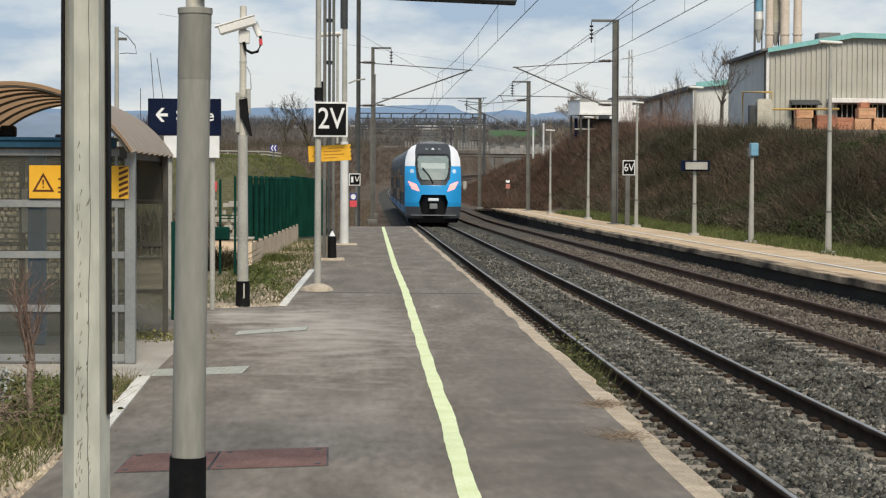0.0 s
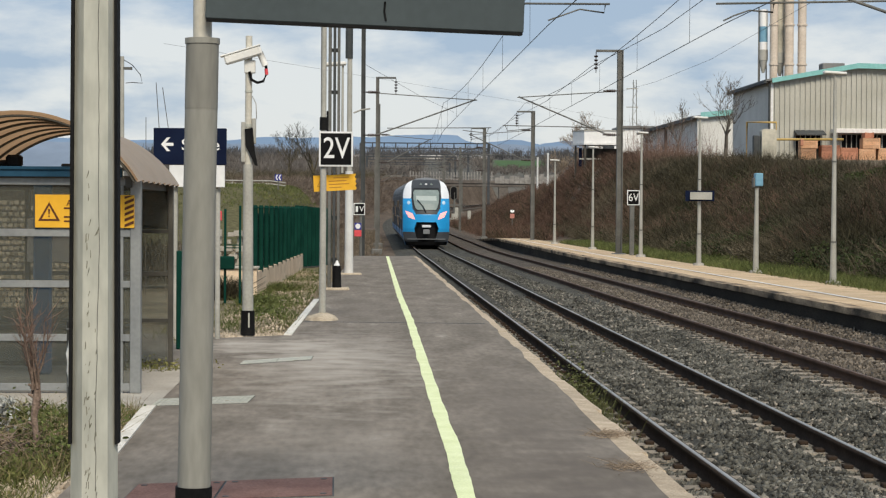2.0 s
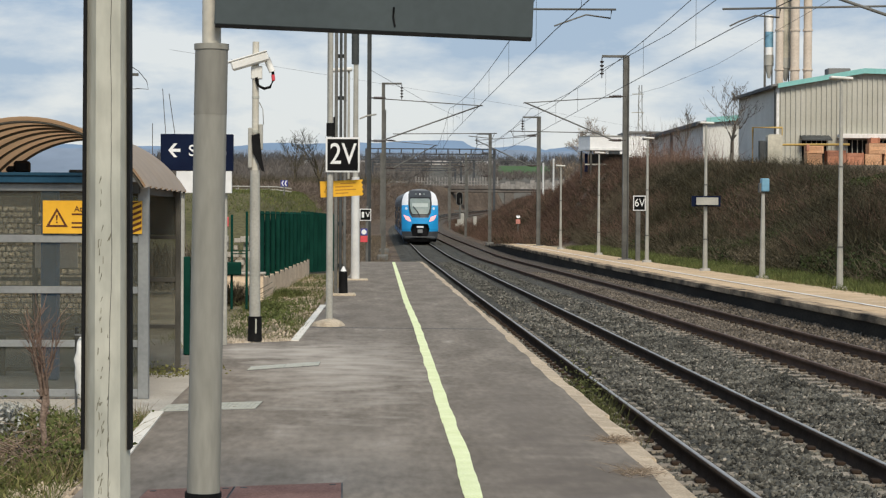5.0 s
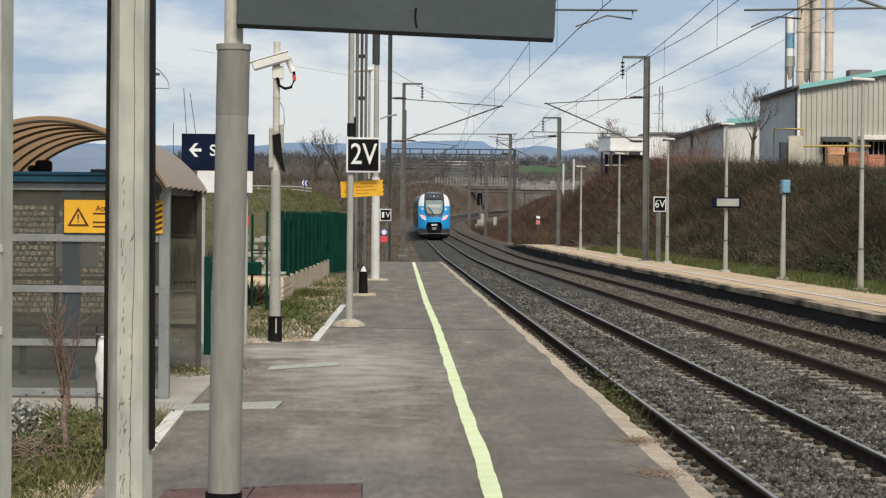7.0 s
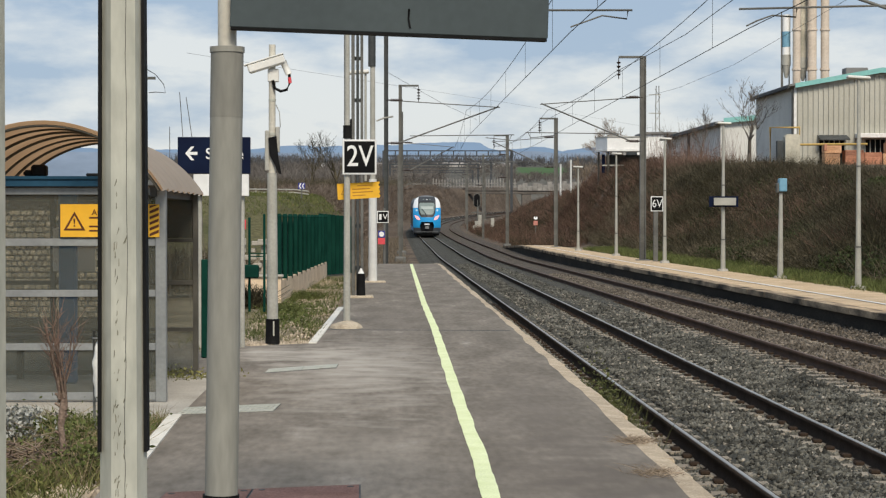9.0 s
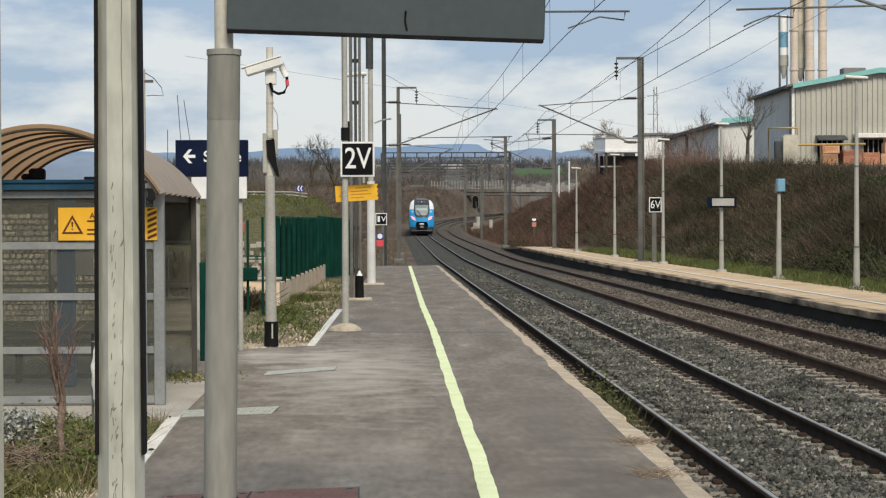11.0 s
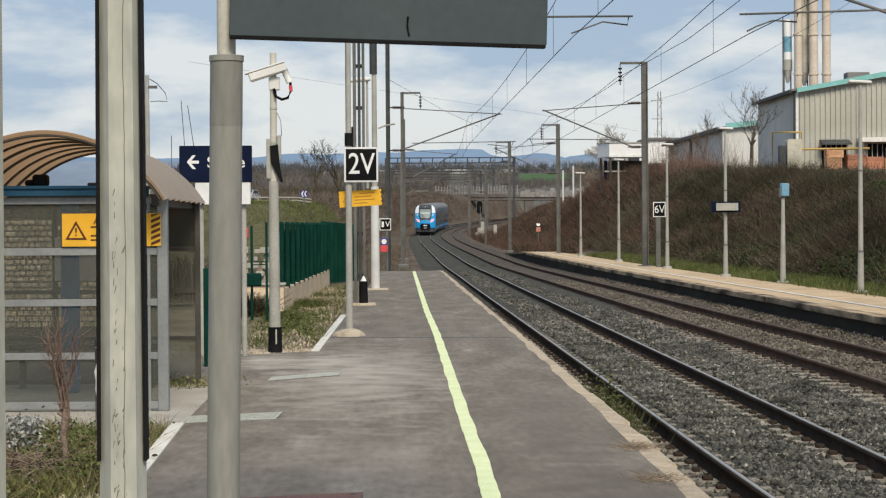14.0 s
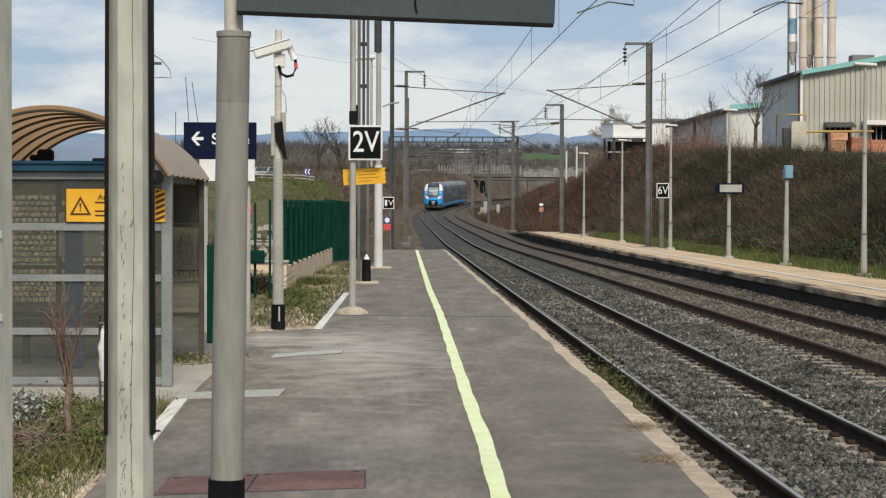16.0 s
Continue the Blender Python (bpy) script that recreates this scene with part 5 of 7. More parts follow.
def green_fence():
    f = thing("fence", 0, 0, 0, "dark green metal picket fence on a sandy low wall", "fence")
    bm = B()
    def fx(y):
        return -2.12 + (y - 40.0) * 0.0235
    prism(bm, [(fx(40) - 0.25, 40.0), (fx(40), 40.0), (fx(57.5), 57.5), (fx(57.5) - 0.25, 57.5)], "z", -0.2, 0.44)
    w = part("low_wall", bm, LOW_WALL, f, "sandy concrete low wall")
    bm = B()
    prism(bm, [(fx(40) - 0.75, 39.75), (fx(40) + 0.02, 39.75), (fx(40) + 0.02, 40.0), (fx(40) - 0.75, 40.0)], "z", -0.2, 0.52)
    part("wall_return", bm, LOW_WALL, f)
    bm = B()
    box(bm, (fx(40) - 0.8, 39.7, 0.52), (fx(40) + 0.06, 40.05, 0.57), 0.01)
    part("wall_cap", bm, SLAB, f)
    me = None
    y = 40.15
    k = 0
    while y < 57.4:
        if me is None:
            bm = B()
            box(bm, (-0.012, -0.04, 0.0), (0.012, 0.04, 1.14), 0.004)
            pk = part("picket", bm, FENCE_SHADED, f)
            me = pk.data
        else:
            pk = new("picket", me)
            pk.parent = f
        pk.matrix_basis = pose(fx(y) - 0.13, y, 0.46 + 0.02 * (k % 2))
        y += 0.155
        k += 1
    for z in (0.62, 1.1, 1.6):
        bm = B()
        tube(bm, [(fx(40.1) - 0.14, 40.1, z), (fx(57.4) - 0.14, 57.4, z)], 0.03, 6)
        part("fence_rail", bm, FENCE_GREEN, f)
    for y in np.linspace(40.05, 57.45, 12):
        q = part("fence_post", cyl(B(), (fx(y) - 0.035, y, 0.4), (fx(y) - 0.035, y, 1.74), 0.055, 0.055, 10), FENCE_GREEN, f)
        part("post_cap", cyl(B(), (fx(y) - 0.035, y, 1.74), (fx(y) - 0.035, y, 1.80), 0.068, 0.04, 10), FENCE_GREEN, q)
        part("base_plate", box(B(), (fx(y) - 0.09, y - 0.07, 0.441), (fx(y) + 0.02, y + 0.07, 0.48), 0.01), FENCE_GREEN, q)
    # second run, turning across behind the pole
    g = thing("fence", -1.55, 59.0, 0, "dark green solid fence section at the platform end", "fence")
    for i in range(9):
        bm = B()
        box(bm, (-0.45 + i * 0.115, 0.0 + i * 0.35, 0.0), (-0.325 + i * 0.115, 0.345 + i * 0.35, 1.85 - 0.012 * i), 0.005)
        part("slat", bm, FENCE_GREEN, g)
    # gate posts
    h = thing("gate", -2.50, 36.0, 0, "green metal gate posts with a small letter box", "gate")
    for x in (0.0, 0.27):
        bm = B()
        box(bm, (x, 0, 0), (x + 0.045, 0.045, 1.72 + 0.06 * (x > 0)), 0.008)
        part("gate_post", bm, FENCE_GREEN, h)
    bm = B()
    box(bm, (-0.14, -0.15, 0.62), (0.2, 0.0, 0.86), 0.02)
    part("letter_box", bm, FENCE_GREEN, h)
    for z in (1.0, 1.05):
        bm = B()
        box(bm, (0.045, 0.012, z), (0.27, 0.03, z + 0.02))
        part("gate_bar", bm, FENCE_GREEN, h)
    r = thing("small_red_sign", -2.62, 36.2, 0, "small red sign on a thin post by the gate", "sign")
    part("plate", box(B(), (-0.05, -0.01, 1.5), (0.07, 0.01, 1.68), 0.01), SIGN_RED, r)
    part("post", box(B(), (-0.015, 0.0, -0.05), (0.015, 0.02, 1.6)), MAST, r)
    q = thing("fence_post", -2.21, 24.2, 0, "dark green steel post beside the shelter", "post")
    bm = B()
    box(bm, (-0.04, -0.04, 0), (0.04, 0.04, 1.2), 0.01)
    part("shaft", bm, FENCE_GREEN, q)


def stone_wall():
    w = thing("wall_station", 0, 0, 0, "beige rubble block wall behind the shelter", "wall", kind="structure")
    part("wall_core", box(B(), (-6.6, 28.06, -0.2), (-3.75, 28.3, 1.95)), MORTAR, w)
    rng = random.Random(12)
    meshes = []
    for k in range(6):
        bm = B()
        box(bm, (-0.032, -0.03, -0.030), (0.032, 0.03, 0.030), 0.012)
        for vert in bm.verts:
            vert.co += Vector((rng.uniform(-.007, .007), rng.uniform(-.01, .01), rng.uniform(-.007, .007)))
        me = bpy.data.meshes.new("stone_block")
        bm.to_mesh(me)
        bm.free()
        me.materials.append(BLOCKS)
        meshes.append(me)
    low = B()
    for r in range(19):
        for c in range(24):
            m = pose(-5.45 + 0.086 * c + 0.043 * (r % 2) + rng.uniform(-.006, .006), 28.045, 0.34 + 0.080 * r, 0, rng.uniform(-5, 5), 0)
            if r >= 7:
                b = new("stone_block", meshes[rng.randrange(6)])
                b.parent = w
                b.matrix_basis = m
            else:
                box(low, (-0.032, -0.03, -0.030), (0.032, 0.03, 0.030), 0, m)
    tagged(part("lower_blocks", low, BLOCKS, w), "lower courses of small beige blocks", kind="stuff")
    # pale openwork blocks beyond the gate
    g = thing("block_stack", -3.25, 45.0, 0, "pale openwork concrete blocks beyond the gate", "blocks")
    for r in range(7):
        for c in range(4):
            x, z, w, h = c * 0.2 + rng.uniform(-.03, .03), 0.1 + r * 0.165, rng.uniform(0.08, 0.2), rng.uniform(0.08, 0.2)
            part("block", box(B(), (x, -0.1, z), (x + w, 0.1, z + h), 0.01, pose(0, rng.uniform(-.1, .1), 0, 0, rng.uniform(-2, 2), 0)), SLAB, g)


for make in (galvanised_post, outer_post, display_pole, speed_pole, yellow_notice, steel_mast_near, street_lamp_white, camera_pole, exit_sign, shelter, utility_pole, warning_notice, covers, white_kerbs, green_fence, stone_wall):
    make()


# ---- overhead line ----
INSUL = surf("dark_insulator", (0.03, 0.02, 0.018), (0.05, 0.035, 0.03), 4, 0.4, 0, 0, 30, 0.1)


def mast(x, y, base, top, width, arm_to=0.0, cant_to=None, material=None, lift=0.0):
    """A line mast with a short head arm on one side and, if wanted, a cantilever that holds the wire at cant_to."""
    material = material or MAST
    m = thing("catenary_mast", x, y, base, "grey steel overhead line mast beside the track", "mast", "overhead line masts")
    h = top - base
    bm = B()
    w = width * 0.38
    box(bm, (-w, -w, 0), (-w * 0.72, w, h))
    box(bm, (w * 0.72, -w, 0), (w, w, h))
    box(bm, (-w * 0.72, -w * 0.15, 0), (w * 0.72, w * 0.15, h))
    part("column", bm, material, m)
    bm = B()
    box(bm, (-0.3, -0.3, -0.5), (0.3, 0.3, 0.02), 0.05)
    part("foundation", bm, MAST, m)
    if arm_to:
        bm = B()
        box(bm, (min(0, arm_to), -0.05, h - 0.1), (max(0, arm_to), 0.05, h), 0.01)
        part("head_arm", bm, material, m)
        bm = B()
        for k in range(4):
            cyl(bm, (arm_to, 0, h - 0.25 - 0.16 * k), (arm_to, 0, h - 0.32 - 0.16 * k), 0.09, 0.06, 8)
        tube(bm, [(arm_to, 0, h - 0.1), (arm_to, 0, h - 0.95)], 0.02, 5)
        part("insulator", bm, INSUL, m)
    if cant_to is not None:
        d = cant_to - x
        s = 1 if d > 0 else -1
        zr = float(rail_z(y)) - base + lift
        zc, zm = zr + 5.55, zr + 6.75
        c = part("cantilever", tube(B(), [(s * 0.5, 0, zm - 1.45), (d + s * 0.45, 0, zm + 0.08)], 0.03, 7), MAST, m)
        part("top_tie", tube(B(), [(0, 0, zm + 0.35), (d + s * 0.5, 0, zm + 0.05)], 0.022, 6), MAST, c)
        part("registration_arm", tube(B(), [(s * 1.0, 0, zc + 0.05), (d + s * 1.1, 0, zc + 0.1)], 0.02, 6), MAST, c)
        part("steady_arm", tube(B(), [(d + s * 1.0, 0, zc + 0.12), (d + s * 0.9, 0, zc - 0.12), (d - s * 0.1, 0, zc - 0.02)], 0.018, 6), MAST, c)
        for z in (zm - 1.45, zm + 0.35):
            bm = B()
            for k in range(5):
                a = 0.2 + 0.075 * k
                cyl(bm, (s * a, 0, z), (s * (a + 0.05), 0, z), 0.06, 0.06, 8)
            tube(bm, [(0, 0, z), (s * 0.7, 0, z)], 0.03, 6)
            part("insulator", bm, INSUL, c)
    return m


SUP_NEAR = [-14, 36.0, 83.0, 128.0, 178.0, 228.0, 278.0, 330.0, 390.0]
SUP_FAR = [-18, 34.5, 81.0, 118.5, 155.0, 205.0, 255.0, 305.0, 360.0, 420.0]


def overhead_wires(middle, sup, stagger, low, high):
    o = thing("overhead_line", 0, 0, 0, "thin dark overhead contact and messenger wires", "overhead line")
    for k, (a, b) in enumerate(zip(sup, sup[1:])):
        n = 12
        ys = np.linspace(a, b, n + 1)
        off = np.linspace(stagger[k], stagger[k + 1], n + 1)
        q = (ys - (a + b) / 2) / ((b - a) / 2)
        xs = np.linspace(float(middle(a)), float(middle(b)), n + 1) + off
        zc = rail_z(ys) + low
        zm = rail_z(ys) + high - 0.45 * (1 - q * q)
        r = 0.008 if a < 100 else 0.013
        part("contact_wire", tube(B(), [tuple(map(float, p)) for p in zip(xs, ys, zc)], r, 5), WIRE, o)
        part("messenger_wire", tube(B(), [tuple(map(float, p)) for p in zip(xs, ys, zm)], r, 5), WIRE, o)
        for i in range(1, n, 2):
            part("dropper", cyl(B(), (float(xs[i]), float(ys[i]), float(zc[i])), (float(xs[i]), float(ys[i]), float(zm[i])), 0.004, 0.004, 4), WIRE, o)


overhead_wires(bend, SUP_NEAR, (0.2, -0.32, -0.36, 0.25, -0.25, 0.25, -0.25, 0.25, -0.25), 5.5, 6.68)
overhead_wires(bend_far, SUP_FAR, (0.1, -0.60, -0.17, -0.3, 0.25, -0.25, 0.25, -0.25, 0.25, -0.25), 5.42, 6.58)

# masts by the near track
mast(0.02, 83.0, -0.5, 10.6, 0.24, 0, 4.3, MAST_DARK)
mast(0.80, 108.0, -0.4, 9.0, 0.24, 1.0, None, MAST)
mast(float(bend(128.)) - 2.9, 128.0, -0.4, 8.6, 0.26, 0, float(bend(128.)), MAST)
for v in (228.0, 278.0):
    mast(float(bend(v)) - 2.9, v, float(land(float(bend(v)) - 2.9, v)), 8.6 + float(rise(v)), 0.26, 0, float(bend(v)), MAST)
# masts by the far track
mast(10.54, 80.8, 0.0, 8.36, 0.32, -1.0, float(bend_far(80.8)), MAST)
mast(10.22, 118.5, 0.0, 7.75, 0.30, -0.98, float(bend_far(118.5)), MAST)
mast(9.54, 154.9, -0.3, 8.25, 0.32, -1.05, float(bend_far(154.9)), MAST)
for v in (205.0, 255.0, 305.0, 360.0):
    x = float(bend_far(v)) + 2.9
    mast(x, v, float(land(x, v)), 8.1 + float(rise(v)), 0.3, 0, float(bend_far(v)), MAST)
# the nearest far-side mast stands outside the view and carries the arms over its track
mast(10.9, 34.8, -0.05, 9.0, 0.32, 0, None, MAST)


def wire_arm(label, x, y, base, mast_top, reg, steady, strut):
    a = thing("cantilever_arm", x, y, base, label, "bracket", "wire support arms")
    if mast_top:
        part("post", box(B(), (-0.04, -0.05, 0), (0.04, 0.05, mast_top), 0.01), MAST, a)
    for name, pts, r in (("registration_arm", reg, 0.021), ("steady_arm", steady, 0.016), ("strut", strut, 0.03)):
        part(name, tube(B(), [(px - x, 0, pz - base) for px, pz in pts], r, 6), MAST, a)
    bm = B()
    for k in range(4):
        px, pz = strut[0][0] - x, strut[0][1] - base
        d = 1 if strut[1][0] > strut[0][0] else -1
        cyl(bm, (px + d * (0.15 + 0.1 * k), 0, pz + 0.03 * k), (px + d * (0.20 + 0.1 * k), 0, pz + 0.03 * k), 0.08, 0.08, 8)
    part("insulator", bm, INSUL, a)


wire_arm("steel wire support arm over the near track", -0.715, 36.0, 0.0, 6.2, [(-0.715, 5.48), (4.50, 5.50)], [(4.42, 5.50), (4.40, 5.34), (3.95, 5.40), (3.37, 5.19)], [(-0.715, 5.6), (3.9, 6.75)])
wire_arm("steel wire support arm over the far track", 10.9, 34.8, 5.0, 0, [(10.75, 5.52), (6.24, 5.40)], [(7.27, 5.42), (7.25, 5.26), (6.83, 5.29), (6.55, 5.19), (6.37, 5.10)], [(10.75, 4.80), (6.5, 6.20)])


def feeder(pts, r=0.012):
    o = thing("feeder_cable", 0, 0, 0, "thin dark cable strung between masts", "cable", "feeder cables")
    part("cable", tube(B(), pts, r, 5), WIRE, o)


feeder([(9.6, 34.8, 8.4), (9.5, 44.0, 7.95), (9.45, 53.8, 7.65), (9.45, 62.0, 7.5), (9.4, 71.5, 7.57), (9.36, 80.8, 7.68), (9.2, 99.0, 7.25), (9.16, 118.5, 7.35), (8.8, 137.0, 7.0), (8.5, 154.9, 7.3), (11.0, 205, 8.2)], 0.011)
feeder([(10.5, 34.8, 7.3), (10.5, 45.0, 6.68), (10.55, 59.7, 6.36), (10.57, 71.0, 6.42), (10.6, 80.8, 6.67)], 0.005)
feeder([(0.05, 83.0, 7.85), (2.9, 100.0, 7.5), (5.9, 128.0, 8.1)], 0.008)
feeder([(-6.0, 60.0, 6.7), (6.0, 90.0, 6.9), (18.0, 130.0, 7.6)], 0.004)


# ---- far platform furniture ----
def lamp_post(x, y, h, head=-0.45):
    p = thing("lamp_post", x, y, 0, "pale tapered lamp post on the far platform", "lamp", "far platform lamps")
    bm = B()
    cyl(bm, (0, 0, 0), (0, 0, 1.0), 0.082, 0.070, 12)
    cyl(bm, (0, 0, 1.0), (0, 0, h), 0.064, 0.038, 12)
    part("column", bm, LAMP_POST, p)
    bm = B()
    cyl(bm, (0, 0, -0.02), (0, 0, 0.08), 0.2, 0.17, 10)
    part("foot", bm, CONCRETE, p)
    bm = B()
    cyl(bm, (0, 0, h * 0.58), (0, 0, h * 0.58 + 0.04), 0.06, 0.06, 12)
    part("joint", bm, MAST, p)
    part("door_ring", cyl(B(), (0, 0, 1.0), (0, 0, 1.04), 0.078, 0.074, 12), MAST, p)
    bm = B()
    s = 1 if head > 0 else -1
    box(bm, (min(0, head), -0.11, h - 0.02), (max(0, head), 0.11, h + 0.05), 0.02, pose(0, 0, 0, 0, -3 * s))
    part("lamp_head", bm, PLASTIC_WHITE, p)
    return p


for x, y, h, hd in ((11.31, 47.0, 5.05, -0.55), (10.87, 63.4, 4.75, -0.45), (10.73, 75.75, 4.75, -0.42), (10.65, 91.05, 4.68, -0.46), (10.32, 105.75, 4.45, -0.5)):
    lamp_post(x, y, h, hd)


def speaker_post():
    p = thing("box_post", 11.14, 55.5, 0, "short tapered post carrying a pale blue box", "post")
    part("column", cyl(B(), (0, 0, 0), (0.01, 0, 2.45), 0.085, 0.05, 12), LAMP_POST, p)
    part("foot", cyl(B(), (0, 0, -0.02), (0, 0, 0.08), 0.2, 0.17, 10), CONCRETE, p)
    part("blue_box", box(B(), (-0.06, -0.15, 2.46), (0.16, 0.12, 2.83), 0.02), CABINET_BLUE, p, "pale blue steel box")
    part("bracket", box(B(), (-0.12, -0.1, 2.42), (0.06, 0.1, 2.7), 0.02), MAST, p)


def name_board():
    p = thing("station_name_board", 10.87, 63.25, 2.245, "navy station name board with a pale blank plate", "sign")
    part("board", box(B(), (-0.47, 0.05, -0.17), (0.47, 0.09, 0.17), 0.004), NAVY, p)
    part("pale_plate", box(B(), (-0.34, -0.10, -0.12), (0.37, -0.07, 0.12), 0.004), LAMP_POST, p)
    part("bracket", box(B(), (-0.04, -0.08, -0.05), (0.04, 0.06, 0.05)), MAST, p)


def marker_6v():
    p = thing("marker_sign_pole", 10.79, 78.75, 0, "grey steel post with a small black and white marker sign", "sign pole")
    part("post", box(B(), (-0.09, -0.06, -0.05), (0.09, 0.06, 2.1), 0.01), MAST, p)
    s = sign_plate(p, "marker_plate", 0.50, 0.60, SIGN_BLACK, Matrix.Translation((0.04, -0.085, 2.285)), SIGN_WHITE, 0.035)
    words("lettering", "6V", 0.44, Matrix.Translation((0.045, -0.105, 2.285)) @ FACE @ Matrix.Diagonal((0.85, 1.0, 1, 1)), SIGN_WHITE, s)


def end_signs():
    p = thing("marker_sign_pole", -0.05, 76.0, -0.6, "slim post with a small marker sign and red and blue plates", "sign pole")
    part("post", cyl(B(), (0, 0, 0), (0, 0, 2.7), 0.05, 0.05, 10), MAST, p)
    s = sign_plate(p, "marker_plate", 0.44, 0.46, SIGN_BLACK, Matrix.Translation((-0.06, -0.07, 2.36)), SIGN_WHITE, 0.03)
    words("lettering", "V", 0.30, Matrix.Translation((0.03, -0.09, 2.36)) @ FACE, SIGN_WHITE, s)
    part("number_bars", box(B(), (-0.2, -0.088, 2.25), (-0.11, -0.084, 2.47)), SIGN_WHITE, s)
    q = sign_plate(p, "round_plate", 0.26, 0.26, SIGN_BLUE, Matrix.Translation((-0.11, -0.07, 1.70)))
    part("white_disc", cyl(B(), (-0.11, -0.09, 1.70), (-0.11, -0.083, 1.70), 0.10, 0.10, 14), SIGN_WHITE, q)
    sign_plate(p, "red_plate", 0.27, 0.24, SIGN_RED, Matrix.Translation((-0.11, -0.07, 1.43)))


def limit_sign():
    x, y = 12.89, 169.7
    z = float(land(x, y))
    p = thing("track_sign", x, y, z, "small red and white track sign on a low post", "sign")
    part("post", cyl(B(), (0, 0, -0.2), (0, 0, 1.9 - z), 0.05, 0.05, 8), MAST, p)
    part("white_disc", cyl(B(), (0, -0.06, 1.75 - z), (0, -0.03, 1.72 - z), 0.17, 0.17, 14), SIGN_WHITE, p)
    part("red_plate", box(B(), (-0.19, -0.06, 1.12 - z), (0.19, -0.03, 1.5 - z), 0.01), PALE_RED, p)


def signal():
    x, y = 12.1, 262.0
    z = float(land(x, y))
    p = thing("railway_signal", x, y, z, "black oval railway signal with pale rim on a post", "signal")
    part("post", cyl(B(), (0.1, 0, -0.3), (0.1, 0, 3.2 - z + 1.0), 0.14, 0.14, 10), MAST, p)
    for nm, r, mat_, dy in (("rim", 0.47, MAST, 0.0), ("face", 0.39, SIGN_BLACK, -0.07)):
        pts = [(r * math.cos(a), 4.1 - z + (0.46 if math.sin(a) > 0 else -0.46) + r * math.sin(a)) for a in np.linspace(0, 2 * math.pi, 24, endpoint=False)]
        part(nm, prism(B(), pts, "y", dy - 0.06, dy), mat_, p)
    part("cage", box(B(), (-0.7, 0.0, 2.4 - z), (0.9, 0.6, 2.6 - z)), MAST, p)
    for dx, zz, h in ((-0.2, 0.3, 1.4), (0.25, -0.3, 2.2), (-0.45, 0.0, 0.8), (1.9, -0.1, 1.8)):
        zb = float(land(x + dx, y - 3))
        part("track_cabinet", box(B(), (dx - 0.22, -3.2, zb - z - 0.2), (dx + 0.22, -2.9, zb - z + h), 0.03), LAMP_POST, p)


for make in (speaker_post, name_board, marker_6v, end_signs, limit_sign, signal):
    make()


# ---- buildings above the cutting ----
CLAD = surf("pale_ribbed_cladding", (0.42, 0.41, 0.35), (0.50, 0.49, 0.43), 0.4, 0.6, 0.05, 0, 6, 0.05)
YARD_EDGE = surf("dirty_yard_edge", (0.13, 0.11, 0.085), (0.22, 0.19, 0.15), 0.8, 0.95, 0, 0.3, 12, 0.25)
CLAD_DARK = surf("grey_cladding", (0.56, 0.55, 0.50), (0.66, 0.65, 0.60), 0.4, 0.7, 0.05, 0, 6, 0.06)
CLAD_MID = surf("light_grey_cladding", (0.64, 0.635, 0.59), (0.73, 0.725, 0.68), 0.4, 0.7, 0.0, 0, 6, 0.06)
TRIM_TEAL = surf("pale_teal_trim", (0.20, 0.47, 0.44), (0.27, 0.55, 0.52), 0.5, 0.5, 0, 0, 6, 0.05)
ROOF_GREY = surf("grey_sheet_roof", (0.16, 0.16, 0.155), (0.22, 0.22, 0.21), 0.5, 0.7, 0, 0, 6, 0.05)
DUCT = surf("buff_metal_duct", (0.54, 0.45, 0.36), (0.66, 0.57, 0.47), 0.6, 0.6, 0.0, 0, 8, 0.1)
CRATE = surf("orange_wooden_crate", (0.56, 0.30, 0.16), (0.68, 0.42, 0.26), 1.0, 0.85, 0, 0.1, 12, 0.2, vary=0.15)
TERRACOTTA = surf("terracotta_crate", (0.40, 0.17, 0.10), (0.52, 0.25, 0.16), 1.0, 0.85, 0, 0.1, 12, 0.2, vary=0.15)
RUSTY_WHITE = surf("rust_streaked_white", (0.72, 0.70, 0.66), (0.80, 0.78, 0.74), 1.2, 0.7, 0, 0, 8, 0.1, c3=(0.34, 0.15, 0.09), p3=0.68, stretch=(1, 1, 0.4))
WHITE_WALL = surf("white_render", (0.80, 0.80, 0.78), (0.88, 0.88, 0.86), 0.5, 0.7, 0, 0, 6, 0.05)
PIPE_YELLOW = surf("dull_yellow_pipe", (0.45, 0.30, 0.09), (0.55, 0.38, 0.13), 1, 0.6, 0, 0, 6, 0.1)
TANK = surf("stained_cream_tank", (0.38, 0.36, 0.29), (0.62, 0.58, 0.47), 0.8, 0.7, 0, 0, 6, 0.1)


